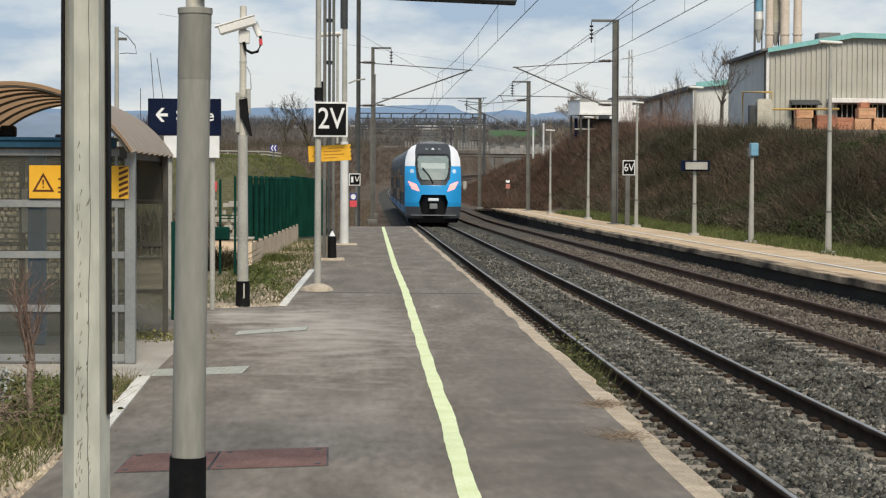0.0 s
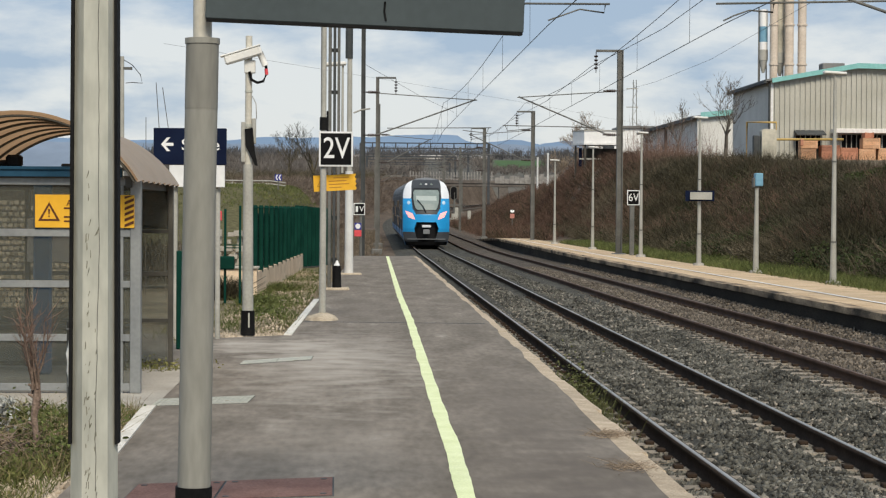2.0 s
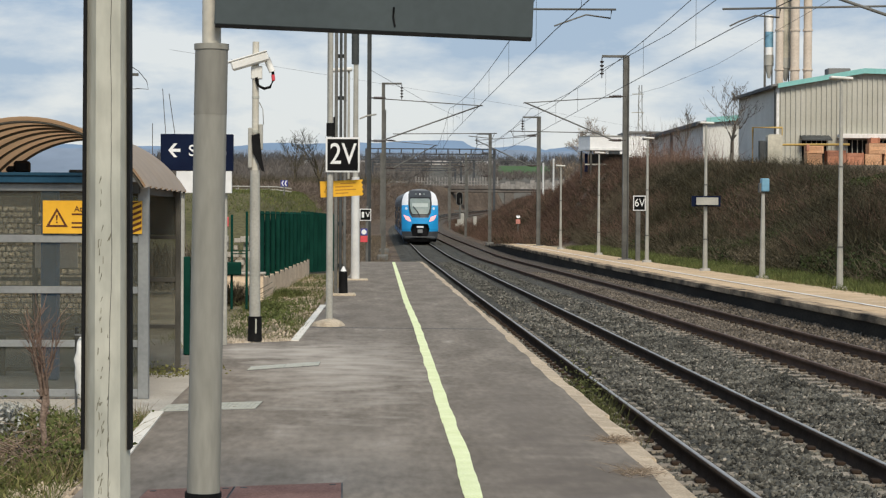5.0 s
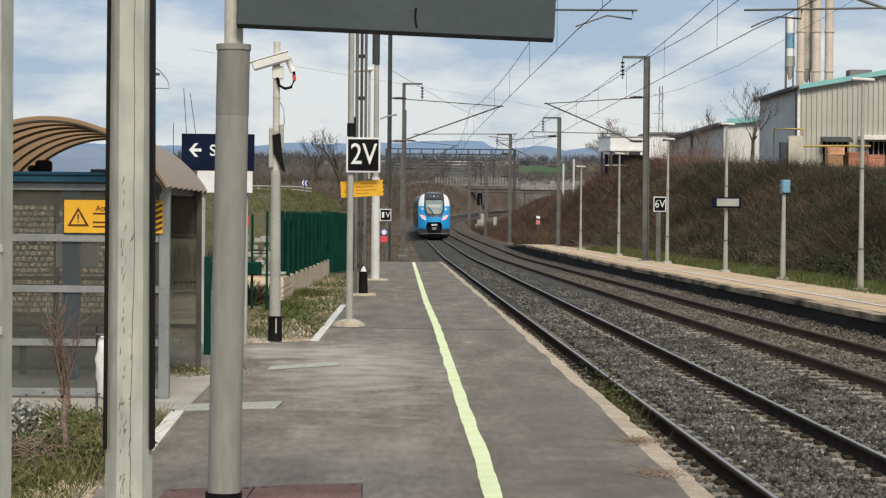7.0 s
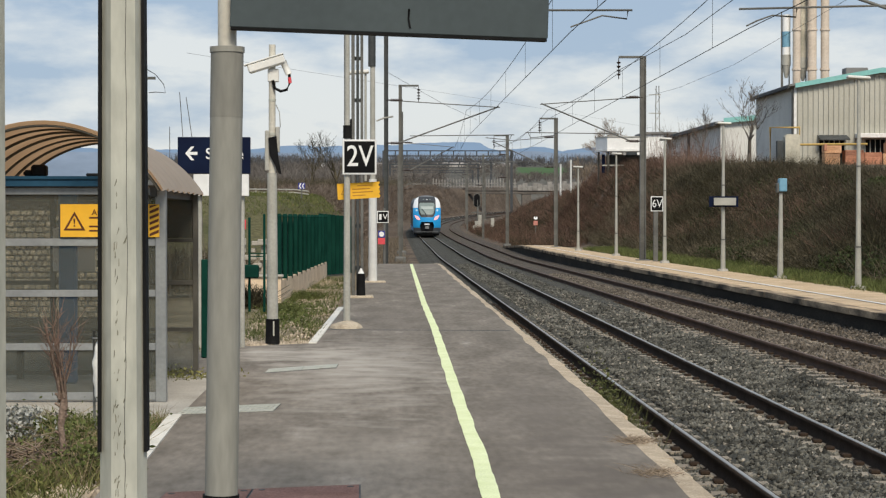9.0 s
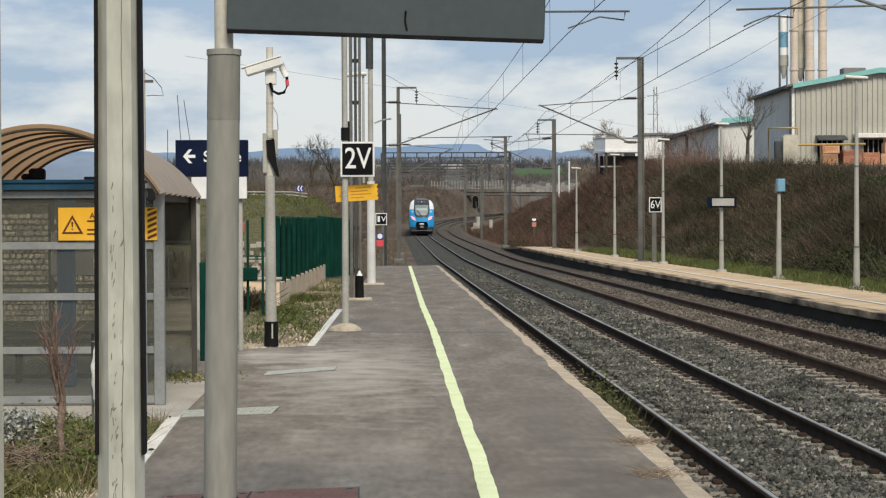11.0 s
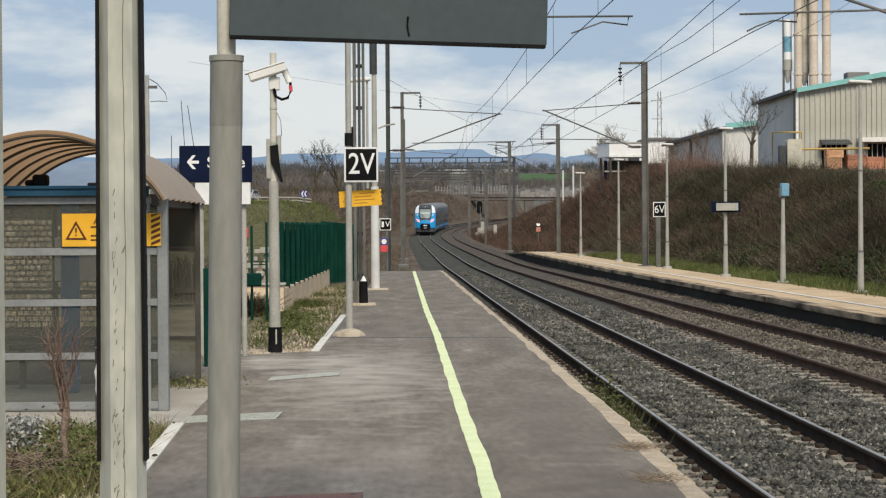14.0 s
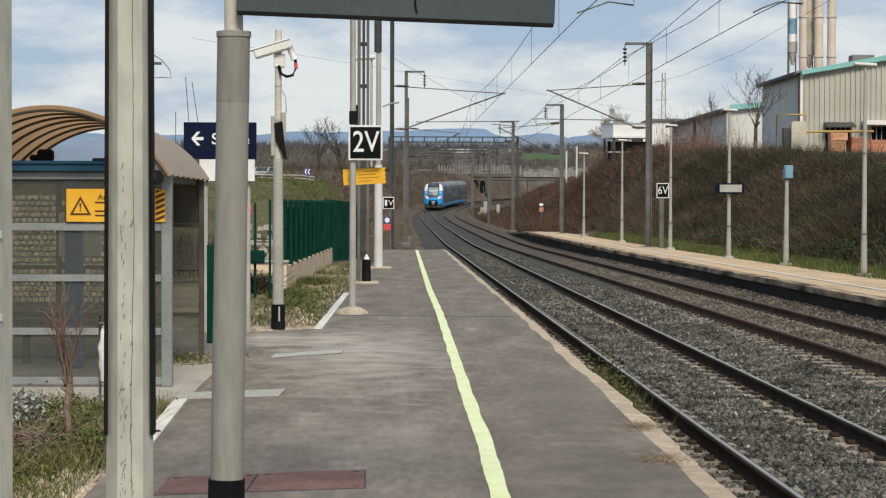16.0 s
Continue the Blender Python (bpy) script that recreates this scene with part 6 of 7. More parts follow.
def factory():
    x0, y0 = 26.85, 129.4
    g = 4.2
    b = thing("factory_hall", x0, y0, g, "pale ribbed metal factory hall with teal roof trim", "building")
    h = 10.45 - g
    def top(x):
        return h + x * 0.165
    W = 20.0
    part("gable_wall", prism(B(), [(0, 0), (W, 0), (W, h + 0.3), (5.7, top(5.7)), (0, h)], "y", 0.0, 0.3), CLAD, b)
    part("side_wall", box(B(), (0, 0.3, 0), (0.3, 13.0, h - 0.02)), CLAD_DARK, b, "grey side wall")
    part("back_wall", box(B(), (0, 13.0, 0), (W, 13.3, h)), CLAD_DARK, b)
    # standing ribs on the gable
    for k in range(60):
        x = 0.25 + k * 0.34
        if x > W - 0.3:
            break
        t = top(x) if x < 5.7 else top(5.7) - (x - 5.7) * 0.06
        part("cladding_rib", box(B(), (x, -0.10, 1.3), (x + 0.05, 0.0, t - 0.25)), CLAD, b)
    part("roof_slope", prism(B(), [(-0.4, h - 0.09), (5.7, top(5.7)), (5.7, top(5.7) + 0.14), (-0.4, h + 0.05)], "y", -0.35, 13.4), ROOF_GREY, b)
    part("roof_slope", prism(B(), [(5.7, top(5.7)), (W, h + 0.6), (W, h + 0.74), (5.7, top(5.7) + 0.14)], "y", -0.35, 13.4), ROOF_GREY, b)
    part("roof_trim", prism(B(), [(0.0, h - 0.18), (5.7, top(5.7) - 0.12), (5.7, top(5.7) + 0.22), (0.0, h + 0.12)], "y", -0.45, -0.36), TRIM_TEAL, b, "pale teal verge trim")
    part("roof_trim", prism(B(), [(5.7, top(5.7) - 0.12), (W, h + 0.5), (W, h + 0.84), (5.7, top(5.7) + 0.22)], "y", -0.45, -0.36), TRIM_TEAL, b)
    part("eaves_gutter", box(B(), (-0.5, -0.3, h - 0.22), (-0.32, 13.2, h - 0.02), 0.02), MAST_DARK, b)
    part("downpipe", cyl(B(), (-0.1, -0.08, 0), (-0.1, -0.08, h - 0.2), 0.08, 0.08, 8), MAST_DARK, b)
    # Black slabs on the uncut wall stand for the shade inside two openings.
    part("plinth_opening", box(B(), (1.6, -0.02, 1.0), (3.4, 0.25, 2.65)), SIGN_BLACK, b)
    part("loading_opening", box(B(), (4.7, -0.03, 0.3), (8.2, 0.25, 2.7)), SIGN_BLACK, b)
    part("door_canopy", box(B(), (4.0, -0.9, 2.78), (8.6, 0.0, 3.08), 0.03), RUSTY_WHITE, b, "rust-streaked white canopy")
    part("dark_awning", prism(B(), [(-1.0, 2.62), (0.0, 2.92), (0.0, 3.0), (-1.0, 2.70)], "x", 1.55, 3.5), MAST_DARK, b)
    for x in (4.2, 7.8):
        part("canopy_prop", box(B(), (x, -0.85, 0.9), (x + 0.08, -0.77, 2.78)), MAST, b)
    part("corner_trim", box(B(), (-0.03, -0.06, 0), (0.16, 0.0, h - 0.05)), SIGN_WHITE, b)
    part("roof_vent", box(B(), (3.9, 2.0, top(3.6) + 0.05), (5.4, 3.2, top(4.5) + 0.6), 0.05), ROOF_GREY, b)


def chimneys():
    base = 9.0
    for x, r, top, lab in ((29.1, 0.28, 24.0, "buff metal exhaust stack"), (30.2, 0.32, 24.0, "buff metal exhaust stack"), (31.12, 0.30, 24.0, "buff metal exhaust stack")):
        c = thing("chimney", x, 139.4, base, lab + " rising above the factory roof", "chimney", "exhaust stacks")
        part("flue", cyl(B(), (0, 0, 0), (0, 0, top - base), r, r, 20), DUCT, c)
        for z in (3.2, 6.0, 9.0):
            part("flange", cyl(B(), (0, 0, z), (0, 0, z + 0.12), r + 0.06, r + 0.06, 20), DUCT, c)
    f = thing("dust_filter", 28.5, 140.2, base, "grey and white filter vessels behind the stacks", "filter vessel")
    for x, r, z0, z1, mat_ in ((0.02, 0.30, 3.6, 7.2, WHITE_WALL), (1.22, 0.34, 3.4, 9.5, TANK)):
        part("vessel", cyl(B(), (x, 0, z0), (x, 0, z1), r, r, 16), mat_, f)
        part("hopper", cyl(B(), (x, 0, z0 - 0.9), (x, 0, z0), 0.1, r, 16), LAMP_POST, f)
        part("band", cyl(B(), (x, 0, z0), (x, 0, z0 + 0.75), r + 0.03, r + 0.03, 16), LAMP_POST, f)
        for dx in (-0.26, 0.22):
            part("leg", cyl(B(), (x + dx, 0, 0), (x + dx, 0, z0), 0.05, 0.05, 8), MAST, f)
    part("blue_mark", cyl(B(), (0.02, 0, 4.9), (0.02, 0, 6.0), 0.303, 0.303, 16), CABINET_BLUE, f)
    part("ladder", box(B(), (-0.36, -0.1, 0), (-0.30, 0.0, 7.4)), MAST, f)


def long_shed():
    b = thing("warehouse", 27.1, 159.4, 4.8, "grey metal warehouse with teal roof edge", "building")
    h = 9.4 - 4.8
    part("side_wall", box(B(), (0.0, 0.3, 0), (0.3, 31.0, h)), CLAD_MID, b)
    part("front_wall", prism(B(), [(0, 0), (14, 0), (14, h + 1.2), (0, h)], "y", 0, 0.3), CLAD_MID, b)
    part("roof", prism(B(), [(-0.5, h - 0.05), (14, h + 1.2), (14, h + 1.4), (-0.5, h + 0.12)], "y", -0.3, 31.3), ROOF_GREY, b)
    part("roof_trim", prism(B(), [(0.2, h + 0.0), (14, h + 1.2), (14, h + 1.7), (0.2, h + 0.42)], "y", -0.42, -0.31), TRIM_TEAL, b)
    part("downpipe", box(B(), (-0.2, 16, 0), (0.0, 16.4, h)), MAST_DARK, b)
    part("eaves_gutter", box(B(), (-0.6, -0.2, h - 0.2), (-0.4, 31.2, h + 0.02)), MAST_DARK, b)
    w = thing("white_building", 30.2, 229.3, 3.4, "plain white building far behind the warehouse", "building")
    part("wall", box(B(), (0, 0, 0), (3.5, 8, 8.1), 0.05), WHITE_WALL, w)
    part("roof", box(B(), (-0.2, -0.3, 8.1), (3.7, 8.3, 8.35)), ROOF_GREY, w)
    part("annex_wall", box(B(), (-3.0, 0.5, 0), (0, 8, 7.3), 0.05), WHITE_WALL, w)
    part("window", box(B(), (-2.2, 0.42, 4.9), (-0.9, 0.5, 6.1)), TR_WINDOW, w)


def stairs_canopy():
    x0, y0 = 16.2, 150.0
    c = thing("canopy_hut", x0, y0, 0, "white flat canopy on slim posts above the bushes", "canopy")
    part("canopy_fascia", prism(B(), [(0.0, 2.1), (0.65, 0.0), (3.7, 0.0), (3.7, 2.1)], "z", 6.98, 7.88), WHITE_WALL, c)
    part("canopy_edge", prism(B(), [(-0.06, 2.16), (0.62, -0.07), (3.76, -0.07), (3.76, 2.16)], "z", 6.82, 6.98), SIGN_WHITE, c)
    part("roof_cap", prism(B(), [(-0.05, 2.15), (0.63, -0.06), (3.75, -0.06), (3.75, 2.15)], "z", 7.88, 7.95), LAMP_POST, c)
    for x, y in ((0.2, 1.9), (0.75, 0.2), (3.5, 0.2)):
        part("post", box(B(), (x - 0.07, y - 0.07, float(land(x0 + x, y0 + y)) - 0.3), (x + 0.07, y + 0.07, 6.83)), DARK_FRAME, c)
    part("back_screen", box(B(), (0.8, 1.95, 4.6), (3.5, 2.02, 6.6)), DARK_FRAME, c)
    part("blue_panel", box(B(), (0.35, 1.0, 5.2), (0.6, 1.05, 6.6)), NAVY, c)
    part("side_rail", box(B(), (0.3, 0.2, 5.7), (3.5, 0.26, 5.8)), LAMP_POST, c)


def yard_goods():
    g = 4.6
    for x, y, z, w, h, wood in ((28.42, 127.3, 5.2, 1.0, 0.72, CRATE), (28.42, 127.3, 5.93, 1.1, 0.62, CRATE), (29.75, 127.2, 5.2, 1.2, 0.95, TERRACOTTA), (31.0, 127.3, 5.2, 1.15, 0.80, TERRACOTTA), (32.2, 127.2, 5.2, 1.1, 0.72, CRATE), (32.45, 127.2, 5.93, 1.15, 0.70, CRATE), (33.5, 127.4, 5.2, 1.2, 0.8, CRATE), (32.65, 127.5, 6.64, 0.6, 0.36, TERRACOTTA)):
        c = thing("crate", x, y, z, ("orange-brown" if wood is CRATE else "reddish terracotta") + " wooden crate stacked in the factory yard", "crate", "crates in the yard")
        part("box", box(B(), (0.03, 0.03, 0), (w - 0.03, 0.97, h - 0.02)), wood, c)
        for i in range(3):
            part("slat", box(B(), (0, 0.0, 0.005 + i * (h - 0.02) / 3), (w, 0.03, 0.005 + (i + 0.95) * (h - 0.02) / 3), 0.004), wood, c)
        for xx in (0.02, w - 0.10):
            part("batten", box(B(), (xx, -0.02, 0), (xx + 0.08, -0.001, h)), wood, c)
    s = thing("stillage", 30.8, 128.2, 4.2, "low concrete yard edge carrying the crates", "yard edge")
    part("slab", box(B(), (-4.0, -1.4, -0.3), (12, 0.9, 0.98), 0.03), YARD_EDGE, s)
    t = thing("tank", 26.05, 126.4, 4.0, "stained cream tank in a yellow pipe frame", "tank")
    part("vessel", prism(B(), [(-0.45, 0.6), (0.5, 0.6), (0.5, 3.0), (0.4, 3.1), (-0.35, 3.1), (-0.45, 2.95)], "y", -0.4, 0.4), TANK, t)
    for x in (-0.4, 0.4):
        part("leg", box(B(), (x - 0.05, -0.05, -0.5), (x + 0.05, 0.05, 0.7)), MAST, t)
    part("pipe_frame", tube(B(), [(-1.35, 0, -0.2), (-1.35, 0, 3.55), (0.55, 0, 3.55), (0.55, 0, 2.45), (5.0, 0.3, 2.5)], 0.075, 8), PIPE_YELLOW, t)
    part("red_valve", box(B(), (2.12, -0.1, 2.05), (2.32, 0.3, 2.5), 0.03), TERRACOTTA, t)
    part("side_box", box(B(), (-0.95, -0.2, 1.0), (-0.55, 0.2, 2.7), 0.03), MAST_DARK, t)
    part("stay", tube(B(), [(1.2, 0, 1.6), (2.4, 0, -0.4)], 0.05, 6), LAMP_POST, t)
    r = thing("red_sign", 22.93, 109.4, float(land(22.93, 109.4)), "small pale red sign on the bank top", "sign")
    part("plate", box(B(), (-0.24, -0.03, 4.06 - float(land(22.93, 109.4))), (0.24, 0.0, 4.43 - float(land(22.93, 109.4)))), SIGN_RED, r)
    part("post", box(B(), (-0.03, 0.0, -0.2), (0.03, 0.05, 4.2 - float(land(22.93, 109.4)))), MAST, r)


def pylon():
    p = thing("lattice_pylon", 32.4, 235.0, 8.0, "thin pale lattice pylon behind the buildings", "pylon")
    for x in (-0.32, 0.32):
        part("leg", tube(B(), [(x * 1.3, 0, -4.9), (x, 0, 0), (x * 0.5, 0, 9.5)], 0.05, 5), LAMP_POST, p)
    for k in range(9):
        z, s = k * 1.02, 1 if k % 2 else -1
        part("brace", tube(B(), [(-0.31 * s, 0, z), (0.29 * s, 0, z + 1.0)], 0.03, 4), LAMP_POST, p)
    for z in (8.4, 6.2):
        part("cross_arm", box(B(), (-1.0, -0.05, z), (0.4, 0.05, z + 0.1)), LAMP_POST, p)


for make in (pylon, factory, chimneys, long_shed, stairs_canopy, yard_goods):
    make()


# ---- bridge and gantries down the line ----
GIRDER = surf("dark_girder", (0.05, 0.055, 0.06), (0.08, 0.085, 0.09), 0.3, 0.7, 0.1, 0, 3, 0.1)
BRIDGE_C = surf("weathered_bridge_concrete", (0.115, 0.10, 0.088), (0.175, 0.158, 0.14), 0.2, 0.9, 0, 0, 2, 0.15)


RAILING = surf("pale_concrete_railing", (0.22, 0.208, 0.19), (0.31, 0.295, 0.272), 0.5, 0.9, 0, 0, 2, 0.15)


def road_bridge():
    b = thing("road_bridge", 10.5, 420.0, 0, "weathered concrete road bridge with pale railings over the line", "bridge")
    part("deck", box(B(), (-40, 0, 6.9), (60, 2.2, 7.6), 0.1), BRIDGE_C, b)
    part("parapet", box(B(), (-40, -0.2, 7.6), (60, 0.1, 8.3), 0.05), BRIDGE_C, b)
    for x in np.arange(-0.5, 17.4, 0.62):
        part("railing_post", box(B(), (x, -0.1, 8.3), (x + 0.24, 0.0, 10.1 - 0.15 * math.sin(x * 1.7))), RAILING, b)
    for z in (8.5, 9.1):
        part("railing_bar", box(B(), (-0.5, -0.02, z), (17.4, 0.06, z + 0.14)), RAILING, b)
    for k in range(14):
        x = 17.6 + 1.05 * k
        part("rubble_parapet", box(B(), (x, -0.3, 7.6), (x + 1.0, -0.21, 8.9 + 0.35 * math.sin(k * 2.3) + 0.05 * k), 0.03), RAILING, b)
    part("pale_parapet", box(B(), (-14.0, -0.35, 7.7), (-2.0, -0.22, 9.2)), RAILING, b)
    for x in (-9.5, 19.5):
        part("abutment", box(B(), (x - 1, 0.2, -1), (x + 1, 2.0, 6.9), 0.05), BRIDGE_C, b)


def gantry(y, x0, x1, z, depth, material):
    g = thing("line_gantry", (x0 + x1) / 2, y, 0, "dark steel lattice gantry spanning the line", "gantry", "line gantries")
    a, b = x0 - (x0 + x1) / 2, x1 - (x0 + x1) / 2
    for zz in (z, z + depth):
        part("chord", box(B(), (a, -0.12, zz - 0.11), (b, 0.12, zz + 0.11)), material, g)
    n = int((b - a) / 2.2)
    for i in range(n + 1):
        x = a + (b - a) * i / n
        part("post", box(B(), (x - 0.12, -0.1, z), (x + 0.12, 0.1, z + depth)), material, g)
    for x in (a, b):
        part("leg", box(B(), (x - 0.25, -0.25, -2), (x + 0.25, 0.25, z + depth)), material, g)


road_bridge()
gantry(400, -0.4, 25.5, 14.35, 1.05, GIRDER)
gantry(440, 0.0, 23.5, 13.8, 0.5, GIRDER)
gantry(470, 1.0, 22.0, 13.9, 0.6, GIRDER)
gantry(500, 2.0, 22.0, 13.4, 0.5, GIRDER)


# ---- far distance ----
# Haze over the distance is put into these pale blue base colours.
HILL = surf("haze_tinted_hills", (0.155, 0.235, 0.345), (0.185, 0.265, 0.375), 0.0012, 1, 0, 0, 0.004, 0.08)
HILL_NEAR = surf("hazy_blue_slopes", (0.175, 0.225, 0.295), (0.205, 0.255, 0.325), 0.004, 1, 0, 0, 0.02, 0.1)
TOWN = surf("pale_far_roofs", (0.30, 0.275, 0.255), (0.46, 0.44, 0.41), 0.05, 0.8, 0, 0, 0.4, 0.15)


def hills():
    n = 520
    xs = np.linspace(-2600, 2600, n)
    ridge = np.interp(xs, [-2600, -900, -420, -300, -200, -140, -60, 20, 70, 95, 205, 222, 250, 290, 318, 345, 385, 440, 520, 900, 2600], [170, 160, 150, 151, 161, 158, 160, 162, 165, 167, 168, 156, 149, 152, 159, 158, 148, 157, 160, 150, 165])
    near = np.interp(xs, [-2600, -500, -100, 100, 260, 420, 2600], [120, 126, 124, 122, 127, 124, 120])
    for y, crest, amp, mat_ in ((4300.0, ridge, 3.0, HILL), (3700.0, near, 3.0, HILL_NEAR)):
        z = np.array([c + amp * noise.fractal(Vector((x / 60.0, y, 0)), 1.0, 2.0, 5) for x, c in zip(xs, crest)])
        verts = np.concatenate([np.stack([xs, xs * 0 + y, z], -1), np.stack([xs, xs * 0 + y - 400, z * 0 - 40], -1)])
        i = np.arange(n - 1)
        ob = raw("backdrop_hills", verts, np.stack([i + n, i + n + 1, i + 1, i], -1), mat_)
        tagged(ob, "long mountain ridge on the horizon, tinted blue for haze", "mountains", kind="structure")


hills()


def far_town():
    rng = random.Random(21)
    for k in range(34):
        y = rng.uniform(1440, 1560)
        x = y * (rng.uniform(0.024, 0.060) if k < 16 else rng.uniform(-0.10, 0.064))
        z = float(land(x, y))
        b = thing("far_house", x, y, z, "tiny pale house on the distant slope", "house", "houses in the distance")
        w, d, h = rng.uniform(3.0, 6.5), rng.uniform(4, 6), rng.uniform(1.6, 2.6)
        part("wall", box(B(), (-w / 2, -d / 2, -1), (w / 2, d / 2, h)), WHITE_WALL if k % 3 == 0 else TOWN, b)
        part("roof", prism(B(), [(-d / 2 - 0.4, h), (d / 2 + 0.4, h), (0, h + 1.4)], "x", -w / 2 - 0.4, w / 2 + 0.4), ROOF_GREY if k % 2 else TOWN, b)


far_town()


# ---- plants ----
def leafmat(name, c1, c2, scale=0.35, vary=0.4):
    return surf(name, c1, c2, scale, 0.9, 0, 0, 8, 0.25, vary=vary, spec=0.15)


TWIG_RED = leafmat("reddish_brown_twigs", (0.058, 0.036, 0.027), (0.165, 0.106, 0.078), 0.28)
TWIG_GREY = leafmat("grey_brown_twigs", (0.045, 0.042, 0.026), (0.150, 0.124, 0.085), 0.25)
TWIG_MIX = leafmat("mixed_brown_twigs", (0.10, 0.076, 0.058), (0.20, 0.16, 0.13), 0.25)
TWIG_DARK = leafmat("dark_bramble", (0.028, 0.026, 0.016), (0.06, 0.052, 0.03))
IVY = leafmat("dark_green_ivy", (0.02, 0.032, 0.012), (0.045, 0.06, 0.02))
GRASS = leafmat("green_grass", (0.068, 0.088, 0.025), (0.125, 0.14, 0.05))
GRASS_DRY = leafmat("dry_grass", (0.17, 0.13, 0.075), (0.29, 0.23, 0.14))
GRASS_MIX = leafmat("mixed_verge_grass", (0.10, 0.115, 0.035), (0.20, 0.18, 0.075))
PALE_BARK = surf("pale_bark", (0.22, 0.17, 0.12), (0.32, 0.26, 0.19), 4, 0.95, 0, 0.4, 40, 0.2)
BARK = surf("grey_bark", (0.10, 0.085, 0.07), (0.16, 0.14, 0.115), 3, 0.95, 0, 0.4, 40, 0.2)
TWIG_WARM = leafmat("warm_pale_twigs", (0.22, 0.17, 0.12), (0.32, 0.25, 0.18))
TWIG_PALE = leafmat("pale_dry_stalks", (0.12, 0.098, 0.072), (0.20, 0.165, 0.125))
# Greyed twig colours: the distance haze is mixed into them.
TWIG_HAZE = leafmat("hazy_distant_woods", (0.10, 0.088, 0.078), (0.15, 0.134, 0.12), 0.02, 0.25)
TWIG_FAR = leafmat("haze_grey_woods", (0.078, 0.078, 0.080), (0.115, 0.112, 0.112), 0.02, 0.2)
WEED = leafmat("olive_weed", (0.062, 0.072, 0.026), (0.125, 0.125, 0.055))
LAVENDER = leafmat("grey_lavender", (0.30, 0.30, 0.27), (0.44, 0.44, 0.40))
PEBBLE = surf("pale_pebble", (0.36, 0.29, 0.21), (0.52, 0.43, 0.32), 3, 0.95, 0, 0.2, 30, 0.2, vary=0.25)


def blades(name, base, tip, width, material, label, category, parent=None, kind="stuff"):
    """Slim tapered blades from base points to tips (arrays of places), with a slight bow."""
    rng = np.random.default_rng(len(base))
    n = len(base)
    side = np.cross(tip - base, rng.normal(0, 1, (n, 3)))
    side /= np.linalg.norm(side, axis=1)[:, None] + 1e-9
    w = np.broadcast_to(np.asarray(width, float), (n,))[:, None]
    mid = (base + tip) / 2 + rng.normal(0, 0.06, (n, 3)) * np.linalg.norm(tip - base, axis=1)[:, None]
    v = np.stack([base - side * w / 2, base + side * w / 2, mid + side * w * 0.4, mid - side * w * 0.4, tip + side * w * 0.12, tip - side * w * 0.12], 1).reshape(-1, 3)
    k = np.arange(n)[:, None] * 6
    f = np.concatenate([k + [[0, 1, 2, 3]], k + [[3, 2, 4, 5]]])
    ob = raw(name, v, f, material, parent)
    if kind:
        tagged(ob, label, category, kind=kind)
    return ob


def leaves(name, at, size, material, label, category, parent=None, kind="stuff"):
    rng = np.random.default_rng(len(at) + 3)
    n = len(at)
    a = rng.normal(0, 1, (n, 3))
    a /= np.linalg.norm(a, axis=1)[:, None]
    b = np.cross(a, rng.normal(0, 1, (n, 3)))
    b /= np.linalg.norm(b, axis=1)[:, None] + 1e-9
    s = np.broadcast_to(np.asarray(size, float), (n,))[:, None]
    v = np.stack([at - a * s * 0.5, at - b * s * 0.28, at + a * s * 0.5, at + b * s * 0.28], 1).reshape(-1, 3)
    ob = raw(name, v, np.arange(4 * n).reshape(-1, 4), material, parent)
    if kind:
        tagged(ob, label, category, kind=kind)
    return ob


def scatter(n, w0, w1, v0, v1, rng, power=1.0):
    v = v0 + (v1 - v0) * rng.random(n) ** power
    w = rng.uniform(w0, w1, n)
    return w + bend(v) - 3.69, v, w


def brush(name, n, w0, w1, v0, v1, h, per, width, material, label, seed, spread=0.5, power=1.0, pick=None):
    """Bushes of bare upright twigs over a stretch of the banks."""
    rng = np.random.default_rng(seed)
    u, v, w = scatter(n, w0, w1, v0, v1, rng, power)
    if pick is not None:
        patch = np.array([noise.noise(Vector((a * 0.14 + seed, b * 0.075, 0.0))) for a, b in zip(u, v)])
        keep = (patch > pick[0]) & (patch < pick[1])
        u, v = u[keep], v[keep]
    n = len(u)
    z = land(u, v)
    hh = h * rng.uniform(0.5, 1.3, n)
    b = np.repeat(np.stack([u, v, z], -1), per, 0)
    hh = np.repeat(hh, per)
    m = len(b)
    b = b + rng.normal(0, 0.16, (m, 3)) * [1, 1, 0]
    t = b + np.stack([rng.normal(0, spread, m) * hh, rng.normal(0, spread, m) * hh, hh * rng.uniform(0.35, 1.0, m)], -1)
    # some twigs leave from half way up
    half = rng.random(m) < 0.55
    b2 = b + (t - b) * rng.uniform(0.2, 0.6, (m, 1))
    t2 = b2 + rng.normal(0, 0.22, (m, 3)) * hh[:, None] + [0, 0, 0.12]
    b, t = np.where(half[:, None], b2, b), np.where(half[:, None], t2, t)
    b[:, 2] -= 0.03
    return blades(name, b, t, width, material, label, "bushes")


